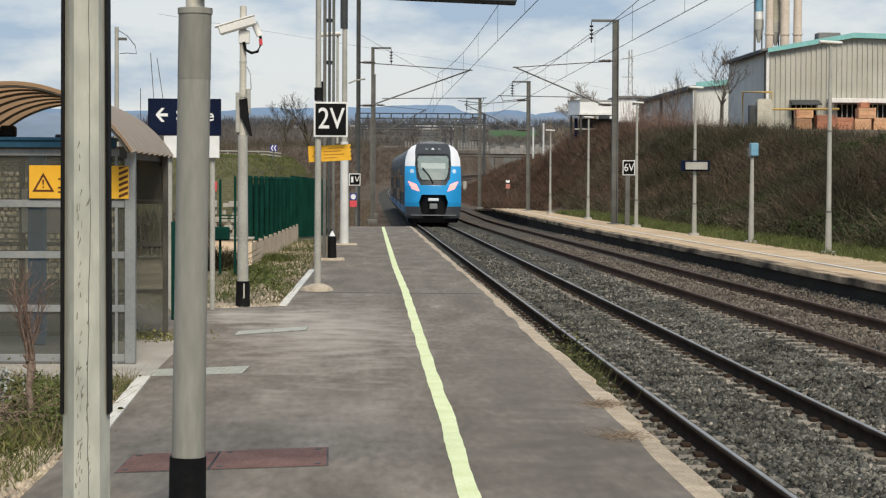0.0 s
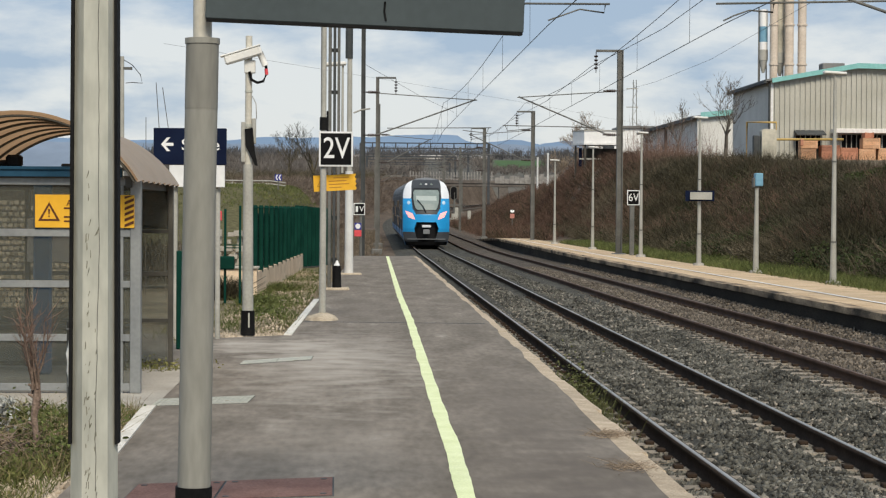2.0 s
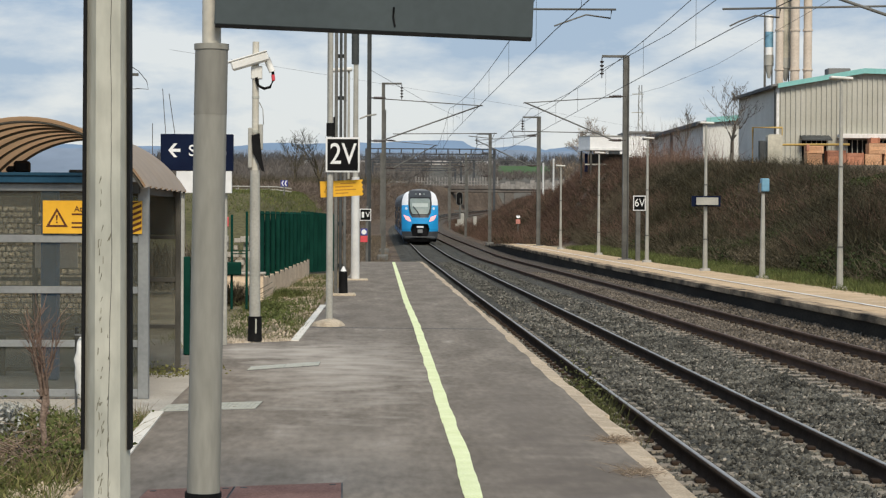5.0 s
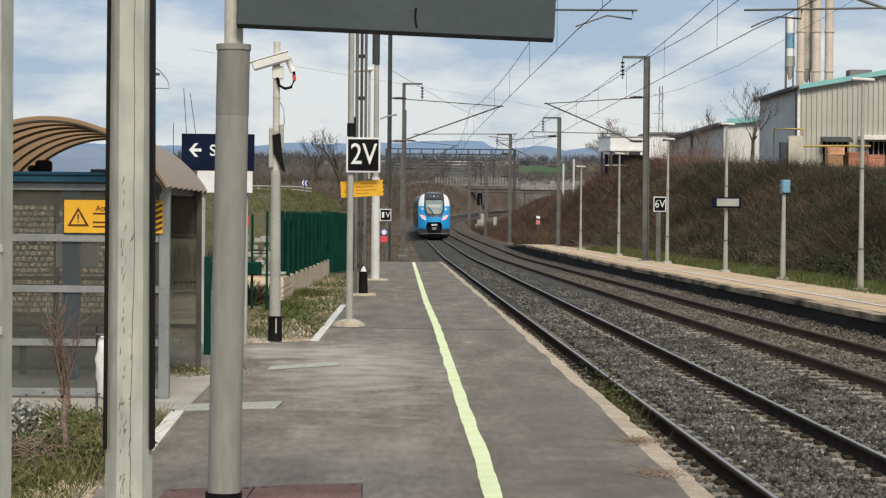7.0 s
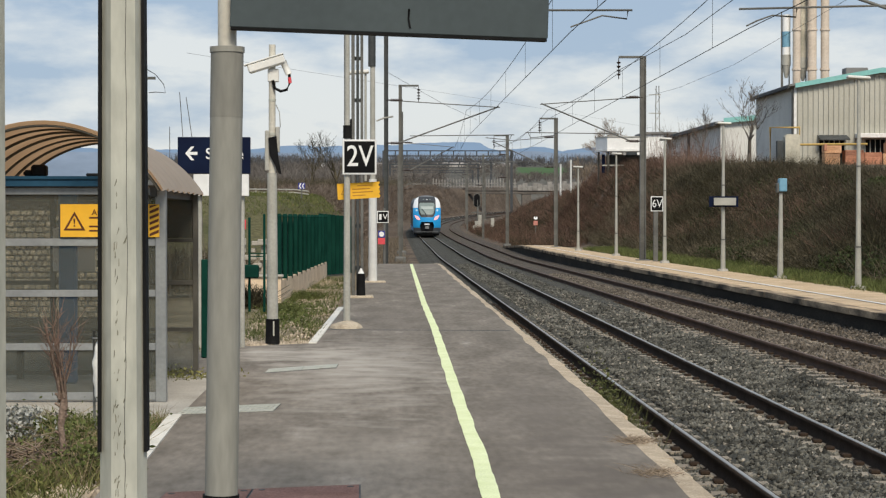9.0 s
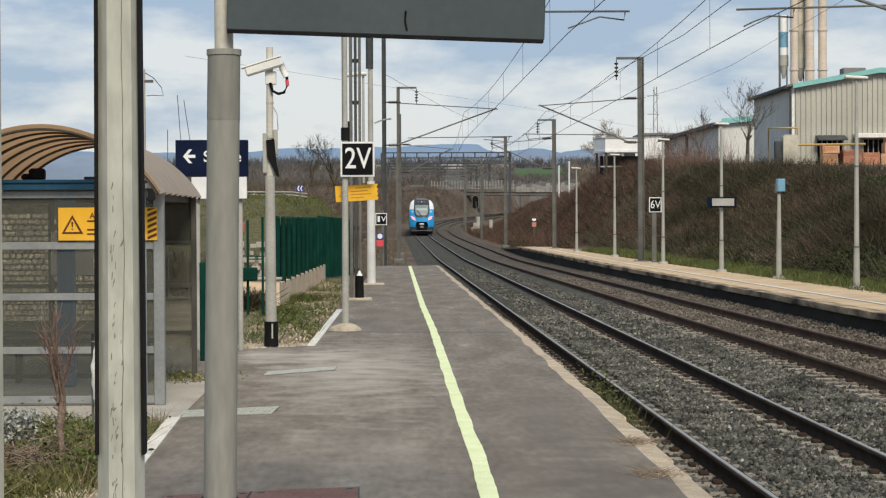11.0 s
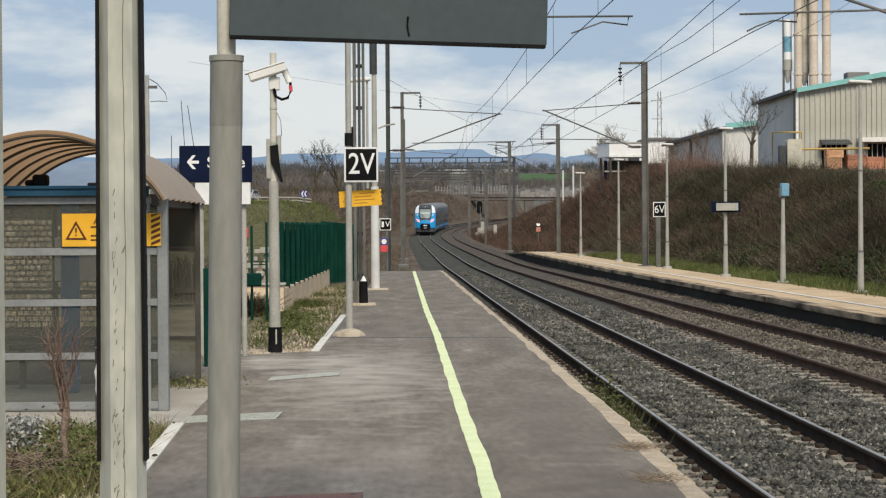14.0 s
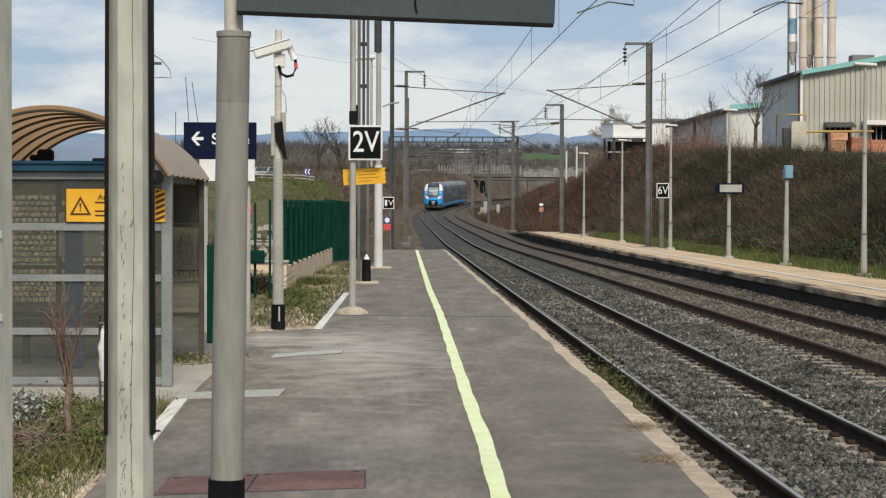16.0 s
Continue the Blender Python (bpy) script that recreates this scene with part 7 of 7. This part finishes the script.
brush("brushwood", 2500, 13.0, 19.6, 42, 130, 0.8, 36, 0.014, TWIG_GREY, "tangle of bare grey-brown brushwood covering the bank", 31, 0.55, 0.9)
brush("brushwood", 3200, 13.6, 20.5, 92, 175, 0.9, 34, 0.018, TWIG_RED, "tangle of bare reddish-brown brushwood covering the bank", 32, 0.5, 1.0, (-0.15, 2))
brush("brushwood", 3600, 13.2, 20.0, 40, 140, 0.6, 34, 0.022, TWIG_DARK, "low dark bramble thicket on the bank", 33, 0.8, 0.9, (-0.5, 0.25))
brush("brushwood", 3300, 10.0, 24.0, 128, 330, 0.95, 34, 0.022, TWIG_RED, "bare reddish-brown brushwood along the cutting", 34, 0.5, 1.2)
brush("brushwood", 1800, 10.0, 24.0, 128, 330, 0.9, 30, 0.026, TWIG_DARK, "dark bramble thicket along the cutting", 35, 0.6, 1.2, (-1, 0.1))
brush("brushwood", 2400, -10.0, -2.2, 150, 405, 1.0, 32, 0.034, TWIG_MIX, "bare brown brushwood on the bank beyond the platform", 36, 0.5, 1.0)
brush("brushwood", 1500, -4.0, 0.9, 76, 200, 0.35, 22, 0.02, TWIG_PALE, "low pale brushwood beside the line", 37, 0.6, 1.0)
brush("brushwood", 800, -30.0, -8.0, 262, 400, 2.2, 34, 0.045, TWIG_GREY, "bare grey-brown thicket behind the meadow", 38, 0.45, 1.0)
brush("brushwood", 420, 20.0, 24.5, 126, 185, 1.25, 24, 0.022, TWIG_RED, "tall bare saplings on the bank top", 39, 0.22, 1.0)


def far_woods(n, a0, a1, v0, v1, h, per, width, material, label, seed, clear=None):
    """Distant bare woods: many upright twiggy crowns over a fan of the far slope."""
    rng = np.random.default_rng(seed)
    v = rng.uniform(v0, v1, n)
    a = rng.uniform(a0, a1, n)
    if clear:
        keep = (a < clear[0]) | (a > clear[1])
        v, a = v[keep], a[keep]
    n = len(v)
    u = v * a
    hh = np.repeat(h * rng.uniform(0.55, 1.15, n), per)
    b = np.repeat(np.stack([u, v, land(u, v)], -1), per, 0)
    m = len(b)
    b = b + np.stack([rng.normal(0, 0.22, m) * hh, rng.normal(0, 0.2, m) * hh, rng.uniform(-0.05, 0.6, m) * hh], -1)
    t = b + np.stack([rng.normal(0, 0.16, m) * hh, rng.normal(0, 0.1, m) * hh, rng.uniform(0.15, 0.5, m) * hh], -1)
    blades("far_woods", b, t, width, material, label, "woods")


far_woods(640, -0.11, 0.27, 1570, 1900, 11.0, 40, 0.42, TWIG_FAR, "hazy line of distant woods below the hills", 40)
far_woods(470, -0.11, 0.066, 600, 1150, 5.5, 36, 0.20, TWIG_HAZE, "distant bare woods on the far slope", 41, (0.030, 0.040))
far_woods(320, 0.092, 0.26, 560, 1150, 5.5, 36, 0.20, TWIG_HAZE, "distant bare woods on the far slope", 46)
far_woods(150, 0.060, 0.10, 520, 720, 2.2, 26, 0.14, TWIG_HAZE, "low bare hedge before the green field", 47)
far_woods(280, -0.115, 0.03, 440, 560, 4.0, 34, 0.13, TWIG_HAZE, "bare grey-brown hedgerow behind the meadow", 48)
brush("brushwood", 1300, 22, 60, 240, 420, 1.7, 26, 0.06, TWIG_RED, "bare brown thicket above the cutting", 42, 0.45, 1.0)

TWIG_SAP = leafmat("pale_reddish_saplings", (0.15, 0.095, 0.072), (0.23, 0.155, 0.12))
brush("saplings", 170, 19.6, 23.6, 126, 150, 3.4, 9, 0.020, TWIG_SAP, "tall thin pale reddish saplings before the warehouse", 43, 0.13)
brush("brushwood", 1500, 13.6, 20.0, 46, 130, 1.15, 40, 0.024, TWIG_DARK, "dark bramble mounds on the bank", 44, 0.45, 0.9, (0.18, 2))
brush("brushwood", 1300, 13.6, 20.0, 50, 130, 0.9, 34, 0.016, TWIG_RED, "brown brushwood mounds on the bank", 45, 0.45, 0.9, (0.12, 2))

brush("brushwood", 620, 18.6, 23.2, 84, 127, 0.95, 34, 0.018, TWIG_DARK, "dark bramble along the yard edge", 49, 0.6)
brush("brushwood", 520, 18.0, 22.6, 78, 126, 1.0, 34, 0.016, TWIG_GREY, "grey-brown brushwood along the yard edge", 50, 0.5)
brush("brushwood", 700, 15.5, 20.0, 72, 105, 0.9, 30, 0.014, TWIG_RED, "reddish-brown brushwood on the upper bank", 52, 0.5, 1.0, (-0.1, 2))
brush("brushwood", 260, 16.5, 19.5, 76, 100, 0.8, 30, 0.012, TWIG_PALE, "pale dry bush patch on the upper bank", 53, 0.5, 1.0, (0.0, 2))


def bank_leaves():
    rng = np.random.default_rng(51)
    u, v, w = scatter(130000, 12.9, 20.5, 40, 135, rng, 0.9)
    patch = np.array([noise.noise(Vector((a * 0.22 + 4, b * 0.11, 0.5))) for a, b in zip(u, v)])
    k = patch > 0.0 + 0.006 * np.maximum(v - 70, 0)
    p = np.stack([u[k], v[k], land(u[k], v[k]) + rng.uniform(0.02, 0.6, k.sum())], -1)
    leaves("ivy_leaves", p, rng.uniform(0.07, 0.15, len(p)), IVY, "dark green ivy and bramble leaves on the bank", "leaves")
    k = patch < -0.02
    p = np.stack([u[k], v[k], land(u[k], v[k]) + rng.uniform(0.02, 0.5, k.sum())], -1)
    leaves("dead_leaves", p, rng.uniform(0.05, 0.12, len(p)), TWIG_GREY, "dry brown leaves caught in the brushwood", "leaves")


bank_leaves()


def grass(name, n, w0, w1, v0, v1, h, width, material, label, seed, power=1.0, where=None, lean=0.5):
    rng = np.random.default_rng(seed)
    u, v, w = scatter(n, w0, w1, v0, v1, rng, power)
    patch = np.array([noise.noise(Vector((a * 1.1 + seed, b * 0.7, 0.0))) for a, b in zip(u, v)])
    keep = patch > (-2 if where is None else where)
    u, v = u[keep], v[keep]
    z = land(u, v)
    hh = h * rng.uniform(0.4, 1.3, len(u))
    b = np.stack([u, v, z - 0.01], -1)
    t = b + np.stack([rng.normal(0, lean, len(u)) * hh, rng.normal(0, lean, len(u)) * hh, hh], -1)
    return blades(name, b, t, width, material, label, "grass")


grass("grass", 42000, 11.0, 13.8, 40, 112, 0.20, 0.018, GRASS, "green grass strip along the foot of the bank", 61, 1.0, -0.25)
grass("grass", 12000, 11.0, 13.5, 40, 112, 0.16, 0.016, GRASS_MIX, "yellowish grass at the platform back edge", 62, 1.0)
grass("grass", 26000, -16.0, -3.2, 84, 175, 0.13, 0.03, GRASS, "short green meadow grass on the bank", 63)
grass("grass", 14000, -16.0, -2.4, 84, 175, 0.16, 0.03, GRASS_MIX, "yellowish meadow grass on the bank", 70, 1.0, -0.05)
grass("grass", 6000, -3.8, -1.9, 11.0, 17.4, 0.09, 0.009, GRASS, "green leafy verge weeds beside the platform", 69, 1.0, 0.05)
grass("grass", 7000, -3.8, -1.9, 11.0, 17.4, 0.10, 0.006, GRASS_MIX, "tufted verge grass beside the platform", 64, 1.0, -0.1)
grass("grass", 4500, -3.8, -1.9, 11.0, 17.4, 0.16, 0.006, GRASS_DRY, "dry straw in the verge", 65, 1.0, 0.0, 0.9)
grass("grass", 9000, -2.2, -0.95, 27.2, 58.0, 0.13, 0.009, GRASS, "green weeds in the gravelly verge", 66, 1.0, 0.12)
grass("grass", 5500, -2.6, -0.95, 27.2, 58.0, 0.10, 0.008, GRASS_MIX, "sparse grass in the gravelly verge", 67, 1.0, -0.2)
grass("grass", 2400, -8, -2.2, 22.0, 29.5, 0.14, 0.009, GRASS_MIX, "grass beside the shelter", 68, 1.0, 0.0)


def pebbles(name, n, x0, x1, y0, y1, size, seed, keep=None):
    rng = np.random.default_rng(seed)
    x, y = rng.uniform(x0, x1, n), rng.uniform(y0, y1, n)
    z = land(x, y)
    c = np.array([[1, 0, 0], [-1, 0, 0], [0, 1, 0], [0, -1, 0], [0, 0, 1], [0, 0, -1]], float)
    p = c[None] * size * rng.uniform(0.4, 1.0, (n, 6, 1)) + rng.normal(0, size * 0.15, (n, 6, 3)) + np.stack([x, y, z], -1)[:, None]
    f = np.array([[0, 2, 4], [2, 1, 4], [1, 3, 4], [3, 0, 4], [2, 0, 5], [1, 2, 5], [3, 1, 5], [0, 3, 5]])
    tagged(raw(name, p.reshape(-1, 3), (np.arange(n)[:, None, None] * 6 + f[None]).reshape(-1, 3), PEBBLE), "pale pebbles strewn in the verge", "pebbles", kind="stuff")


pebbles("pebbles", 2600, -2.2, -0.95, 27.0, 57, 0.035, 71)
pebbles("pebbles", 700, -2.3, -1.05, 26.9, 27.8, 0.05, 72)
pebbles("pebbles", 500, -2.6, -1.8, 11, 17, 0.03, 73)


def edge_weeds():
    rng = np.random.default_rng(81)
    n = 2200
    y = rng.normal(21.2, 1.0, n)
    x = EDGE_U + 0.14 + np.abs(rng.normal(0, 0.16, n))
    b = np.stack([x, y, np.full(n, -0.58)], -1)
    t = b + np.stack([rng.normal(0, 0.12, n), rng.normal(0, 0.12, n), rng.uniform(0.08, 0.42, n)], -1)
    blades("weeds", b, t, 0.008, WEED, "olive weeds growing against the platform wall", "weeds")
    for k, (cx, cy) in enumerate(((1.90, 15.0), (1.80, 13.1))):
        m = 260
        b = np.stack([cx + rng.normal(0, 0.07, m), cy + rng.normal(0, 0.12, m), np.full(m, 0.003)], -1)
        t = b + np.stack([rng.normal(0, 0.08, m), rng.normal(0, 0.08, m), rng.uniform(0.005, 0.045, m)], -1)
        blades("straw_tuft", b, t, 0.0035, TWIG_WARM, "flattened dry straw tuft on the platform edge", "straw", kind="stuff")


edge_weeds()


def leafy_patch(n, x, y, z, sx, sy, h, size, material, label, seed):
    """A low mass of small leaves."""
    rng = np.random.default_rng(seed)
    p = np.stack([x + rng.normal(0, sx, n), y + rng.normal(0, sy, n), z + np.abs(rng.normal(0, h, n))], -1)
    leaves("weed_leaves", p, rng.uniform(0.5, 1.2, n) * size, material, label, "weeds")


leafy_patch(3000, 2.34, 21.6, -0.58, 0.11, 0.85, 0.24, 0.04, WEED, "leafy olive weeds against the platform wall", 82)
leafy_patch(900, -2.08, 13.9, -0.04, 0.14, 0.35, 0.08, 0.045, GRASS, "leafy green weeds at the kerb", 83)
leafy_patch(1100, -2.55, 15.6, -0.04, 0.25, 0.5, 0.10, 0.045, GRASS, "leafy green weeds before the shelter", 84)
leafy_patch(700, -2.35, 12.6, -0.04, 0.16, 0.4, 0.07, 0.04, GRASS_MIX, "leafy yellow-green weeds in the verge", 85)
leafy_patch(500, -2.15, 21.1, -0.01, 0.25, 0.2, 0.06, 0.04, GRASS_MIX, "weeds behind the shelter slab", 86)
leafy_patch(1300, -1.65, 35.0, -0.04, 0.22, 2.4, 0.10, 0.06, GRASS, "lush green weeds along the low wall", 87)
pebbles("pebbles", 420, -2.25, -1.80, 10.8, 12.8, 0.045, 75)
pebbles("pebbles", 260, -2.6, -1.85, 20.7, 21.3, 0.035, 74)


def limbs(rng, base, direction, length, radius, depth, out, spread=0.6):
    """A branching skeleton: (from, to, r0, r1) pieces."""
    p, d = Vector(base), Vector(direction).normalized()
    steps = 4
    for i in range(steps):
        q = p + d * (length / steps)
        r0, r1 = radius * (1 - i / steps * 0.55), radius * (1 - (i + 1) / steps * 0.55)
        out.append((p.copy(), q.copy(), r0, r1))
        if depth > 0 and (i >= 1):
            for _ in range(2 if i < steps - 1 else 3):
                nd = (d + Vector((rng.uniform(-1, 1), rng.uniform(-1, 1), rng.uniform(-0.2, 0.7))) * spread * 1.25).normalized()
                limbs(rng, q, nd, length * rng.uniform(0.45, 0.68), r1 * 0.6, depth - 1, out, spread)
        p, d = q, (d + Vector((rng.uniform(-1, 1), rng.uniform(-1, 1), rng.uniform(0, 0.4))) * 0.18).normalized()


def bare_tree(x, y, h, seed, label, depth=3, r=0.16, material=None, spread=0.6, thick=1.0, sink=0.3):
    z = float(land(x, y))
    t = thing("tree", x, y, z, label, "tree", "bare trees")
    rng = random.Random(seed)
    out = []
    limbs(rng, (0, 0, -sink), (0.03, 0, 1), h * 0.5, r, depth, out, spread)
    trunk, crown = B(), []
    for a, b, r0, r1 in out:
        if r0 > r * 0.32:
            cyl(trunk, a, b, r0, r1, 7, False)
        else:
            crown.append((a, b, r0))
    part("trunk", trunk, material or BARK, t)
    if crown:
        a, b = np.array([tuple(c[0]) for c in crown]), np.array([tuple(c[1]) for c in crown])
        blades("crown", a, b, np.array([max(2 * c[2], 0.012 * thick) for c in crown]), material or BARK, "", "", t, "")


bare_tree(-4.7, 190, 7.2, 4, "bare spreading tree on the meadow bank", 3, 0.22, TWIG_GREY, 0.75, 3.0)
bare_tree(-7.5, 200, 6.0, 9, "bare young tree on the meadow bank", 3, 0.14, TWIG_GREY, 0.6, 3.0)
bare_tree(22.8, 124.0, 7.0, 6, "bare crooked tree beside the factory", 3, 0.17, BARK, 0.7, 2.2)
bare_tree(26.4, 229.0, 8.0, 7, "bare round-crowned tree behind the canopy", 4, 0.24, TWIG_WARM, 0.75, 3.5)
bare_tree(30.0, 300.0, 7.0, 17, "bare tree far along the cutting", 3, 0.2, TWIG_WARM, 0.7, 4.0)
bare_tree(24.4, 170.0, 4.2, 11, "bare sapling beside the warehouse", 3, 0.08, BARK, 0.4, 2.2)
bare_tree(24.0, 150.0, 4.6, 12, "bare sapling beside the warehouse", 3, 0.09, BARK, 0.4, 2.2)


SHRUB_BARK = surf("weathered_shrub_bark", (0.15, 0.105, 0.08), (0.27, 0.20, 0.155), 14, 0.95, 0, 0.5, 60, 0.3)


def brush_pile(x, y):
    """A low heap of dry cut sticks."""
    rng = random.Random(61)
    h = thing("stick_heap", x, y, float(land(x, y)), "low heap of dry brown cut sticks in the verge", "sticks")
    for k in range(70):
        a = rng.uniform(0, 6.28)
        cx, cy, z = rng.gauss(0, 0.09), rng.gauss(0, 0.16), abs(rng.gauss(0.02, 0.08))
        ln, tilt = rng.uniform(0.07, 0.17), rng.uniform(-0.5, 0.5)
        d = Vector((math.cos(a), math.sin(a), tilt)) * ln
        mid = Vector((cx, cy, z + 0.03))
        kink = Vector((rng.uniform(-.02, .02), rng.uniform(-.02, .02), rng.uniform(-.02, .02)))
        part("stick", tube(B(), [mid - d, mid + kink, mid + d], rng.uniform(0.0025, 0.006), 5), PALE_BARK if k % 3 == 0 else SHRUB_BARK, h)


def verge_shrubs():
    # the cut-back dead shrub before the shelter
    z = float(land(-2.32, 14.2))
    s = thing("dead_shrub", -2.32, 14.2, z, "bare cut-back brown shrub with broken twigs", "shrub")
    rng = random.Random(14)
    bm = B()
    tops = []
    for k in range(9):
        pts = [Vector((rng.uniform(-.035, .045), rng.uniform(-.03, .03), rng.uniform(0.36, 0.52)))]
        d = Vector((rng.uniform(-.3, .3), rng.uniform(-.25, .25), 1)).normalized()
        for i in range(5):
            pts.append(pts[-1] + d * rng.uniform(0.07, 0.12))
            d = (d + Vector((rng.uniform(-.25, .25), rng.uniform(-.25, .25), 0.2))).normalized()
        for i, (a, b) in enumerate(zip(pts, pts[1:])):
            cyl(bm, a, b, 0.0115 - 0.0018 * i, 0.0097 - 0.0018 * i, 6, False)
        tops.append(pts)
    part("stem", bm, SHRUB_BARK, s)
    trunk = B()
    line = [Vector((0.0, 0.0, -0.06)), Vector((0.012, 0, 0.12)), Vector((-0.006, 0, 0.26)), Vector((0.012, 0, 0.38)), Vector((0.02, 0, 0.52))]
    for a, b, r0, r1 in zip(line, line[1:], (0.026, 0.022, 0.024, 0.03), (0.022, 0.024, 0.03, 0.02)):
        cyl(trunk, a, b, r0, r1, 9, False)
    for z in (0.2, 0.31, 0.40, 0.47):
        cyl(trunk, (0.0, 0, z), (rng.choice((-1, 1)) * 0.045, -0.01, z + 0.03), 0.012, 0.009, 6)
    part("main_stem", trunk, SHRUB_BARK, s, "knotted cut-back main stem")
    nr = np.random.default_rng(15)
    b = np.array([tuple(p) for pts in tops for p in pts[2:] for _ in range(9)])
    t = b + nr.normal(0, 0.06, b.shape) + [0, 0, 0.11]
    blades("twig", b, t, 0.004, TWIG_SAP, "", "", s, "")
    brush_pile(-2.52, 13.9)
    for x, y, n, r, h, mat_, lab, cat in ((-2.86, 15.3, 900, 0.2, 0.30, LAVENDER, "grey-green lavender tuft in the verge", "shrub"), (-2.68, 14.7, 800, 0.30, 0.13, GRASS_DRY, "heap of dry cut stalks", "stalks"), (-2.12, 16.0, 350, 0.18, 0.18, GRASS, "leafy green weed clump in the verge", "weeds"), (-2.05, 13.4, 300, 0.26, 0.13, GRASS_MIX, "green grass tuft in the verge", "weeds"), (-2.32, 12.8, 450, 0.34, 0.15, GRASS_MIX, "yellow-green grass clump in the verge", "weeds"), (-2.3, 14.0, 420, 0.30, 0.10, TWIG_GREY, "dry broken stalks lying in the verge", "stalks"), (-2.06, 16.6, 90, 0.06, 0.14, GRASS_MIX, "weed beside the white kerb", "weeds"), (-2.72, 38.6, 900, 0.28, 0.5, TWIG_DARK, "dark dead creeper against the low wall", "shrub"), (-1.95, 36.5, 900, 0.28, 0.22, GRASS, "lush green weed clump by the low wall", "weeds"), (-1.75, 43.0, 900, 0.35, 0.22, GRASS, "lush green weed clump by the low wall", "weeds")):
        c = thing("plant", x, y, float(land(x, y)), lab, cat)
        b = np.stack([nr.normal(0, r * 0.5, n), nr.normal(0, r * 0.5, n), np.full(n, -0.01)], -1)
        t = b + np.stack([nr.normal(0, h * 0.5, n), nr.normal(0, h * 0.5, n), nr.uniform(0.15, 1.0, n) * h], -1)
        if cat == "stalks":
            t = b + np.stack([nr.normal(0, 0.22, n), nr.normal(0, 0.22, n), nr.uniform(-0.02, 0.10, n)], -1)
            b, t = b[:160] + [0, 0, 0.04], t[:160] + [0, 0, 0.04]
        if mat_ is LAVENDER:
            leaves("foliage", b * [1, 1, 0] + np.stack([0 * t[:, 0], 0 * t[:, 0], nr.uniform(0.02, h, n)], -1), 0.045, mat_, "", "", c, "")
        else:
            blades("foliage", b, t, 0.012 if h < 0.5 else 0.02, mat_, "", "", c, "")
    # tall thin canes behind the shelter
    for k, (x, top) in enumerate(((-4.35, 3.55), (-4.1, 4.25), (-3.92, 4.15))):
        c = thing("cane", x, 40.0, 0, "tall thin bare cane behind the shelter", "cane", "bare canes")
        part("stem", tube(B(), [(0.16 * k, 0, -0.05), (0.10 * k, 0, top * 0.5), (-0.05 * k, 0, top)], 0.007, 5), BARK, c)


verge_shrubs()


def thicket_by_gate():
    nr = np.random.default_rng(91)
    for x, y, h, n in ((-4.6, 44, 1.5, 1400), (-3.9, 47, 1.3, 1200), (-5.6, 42, 1.6, 1400)):
        c = thing("bush", x, y, 0, "bare brown bush behind the green gate", "bush", "bushes behind the gate")
        b = np.stack([nr.normal(0, 0.35, n), nr.normal(0, 0.35, n), nr.uniform(0, h * 0.5, n)], -1)
        t = b + np.stack([nr.normal(0, 0.25, n), nr.normal(0, 0.25, n), nr.uniform(0.1, 0.6, n)], -1)
        blades("twigs", b, t, 0.014, TWIG_GREY, "", "", c, "")


thicket_by_gate()


def road_rail():
    r = thing("guard_rail", 0, 0, 0, "pale steel guard rail along the road on the bank", "guard rail")
    pts = [(-8.2 + i * 0.42, 112.0 + 0.2 * i, 3.36 - 0.05 * max(0, i - 7)) for i in range(10)]
    for dz in (0.0, -0.17):
        part("beam", tube(B(), [(x, y, z + dz) for x, y, z in pts], 0.04, 6), LAMP_POST, r)
    for x, y, z in pts[::2]:
        part("post", box(B(), (x - 0.025, y, float(land(x, y)) - 0.2), (x + 0.025, y + 0.05, z + 0.05)), LAMP_POST, r)
    z = 2.86
    s = thing("chevron_sign", -4.75, 112.0, z, "small blue and white chevron bend sign on a post", "sign")
    part("post", box(B(), (-0.04, 0, -1.2), (0.04, 0.05, 0.75)), MAST, s)
    part("plate", box(B(), (-0.2, -0.04, 0.5), (0.2, 0.0, 0.86)), SIGN_BLUE, s)
    for k in range(2):
        x = 0.02 + 0.17 * k - 0.18
        part("chevron", prism(B(), [(x, 0.68), (x + 0.08, 0.83), (x + 0.15, 0.83), (x + 0.07, 0.68), (x + 0.15, 0.53), (x + 0.08, 0.53)], "y", -0.06, -0.041), SIGN_WHITE, s)


road_rail()


def white_poles():
    for x, y, top in ((25.7, 290.0, 9.7), (27.4, 292.0, 10.4)):
        z = float(land(x, y))
        h = top - z
        p = thing("white_pole", x, y, z, "short white pole above the cutting", "pole")
        part("shaft", cyl(B(), (0, 0, -0.2), (0, 0, h), 0.14, 0.14, 8), WHITE_POST, p)


white_poles()


motions()
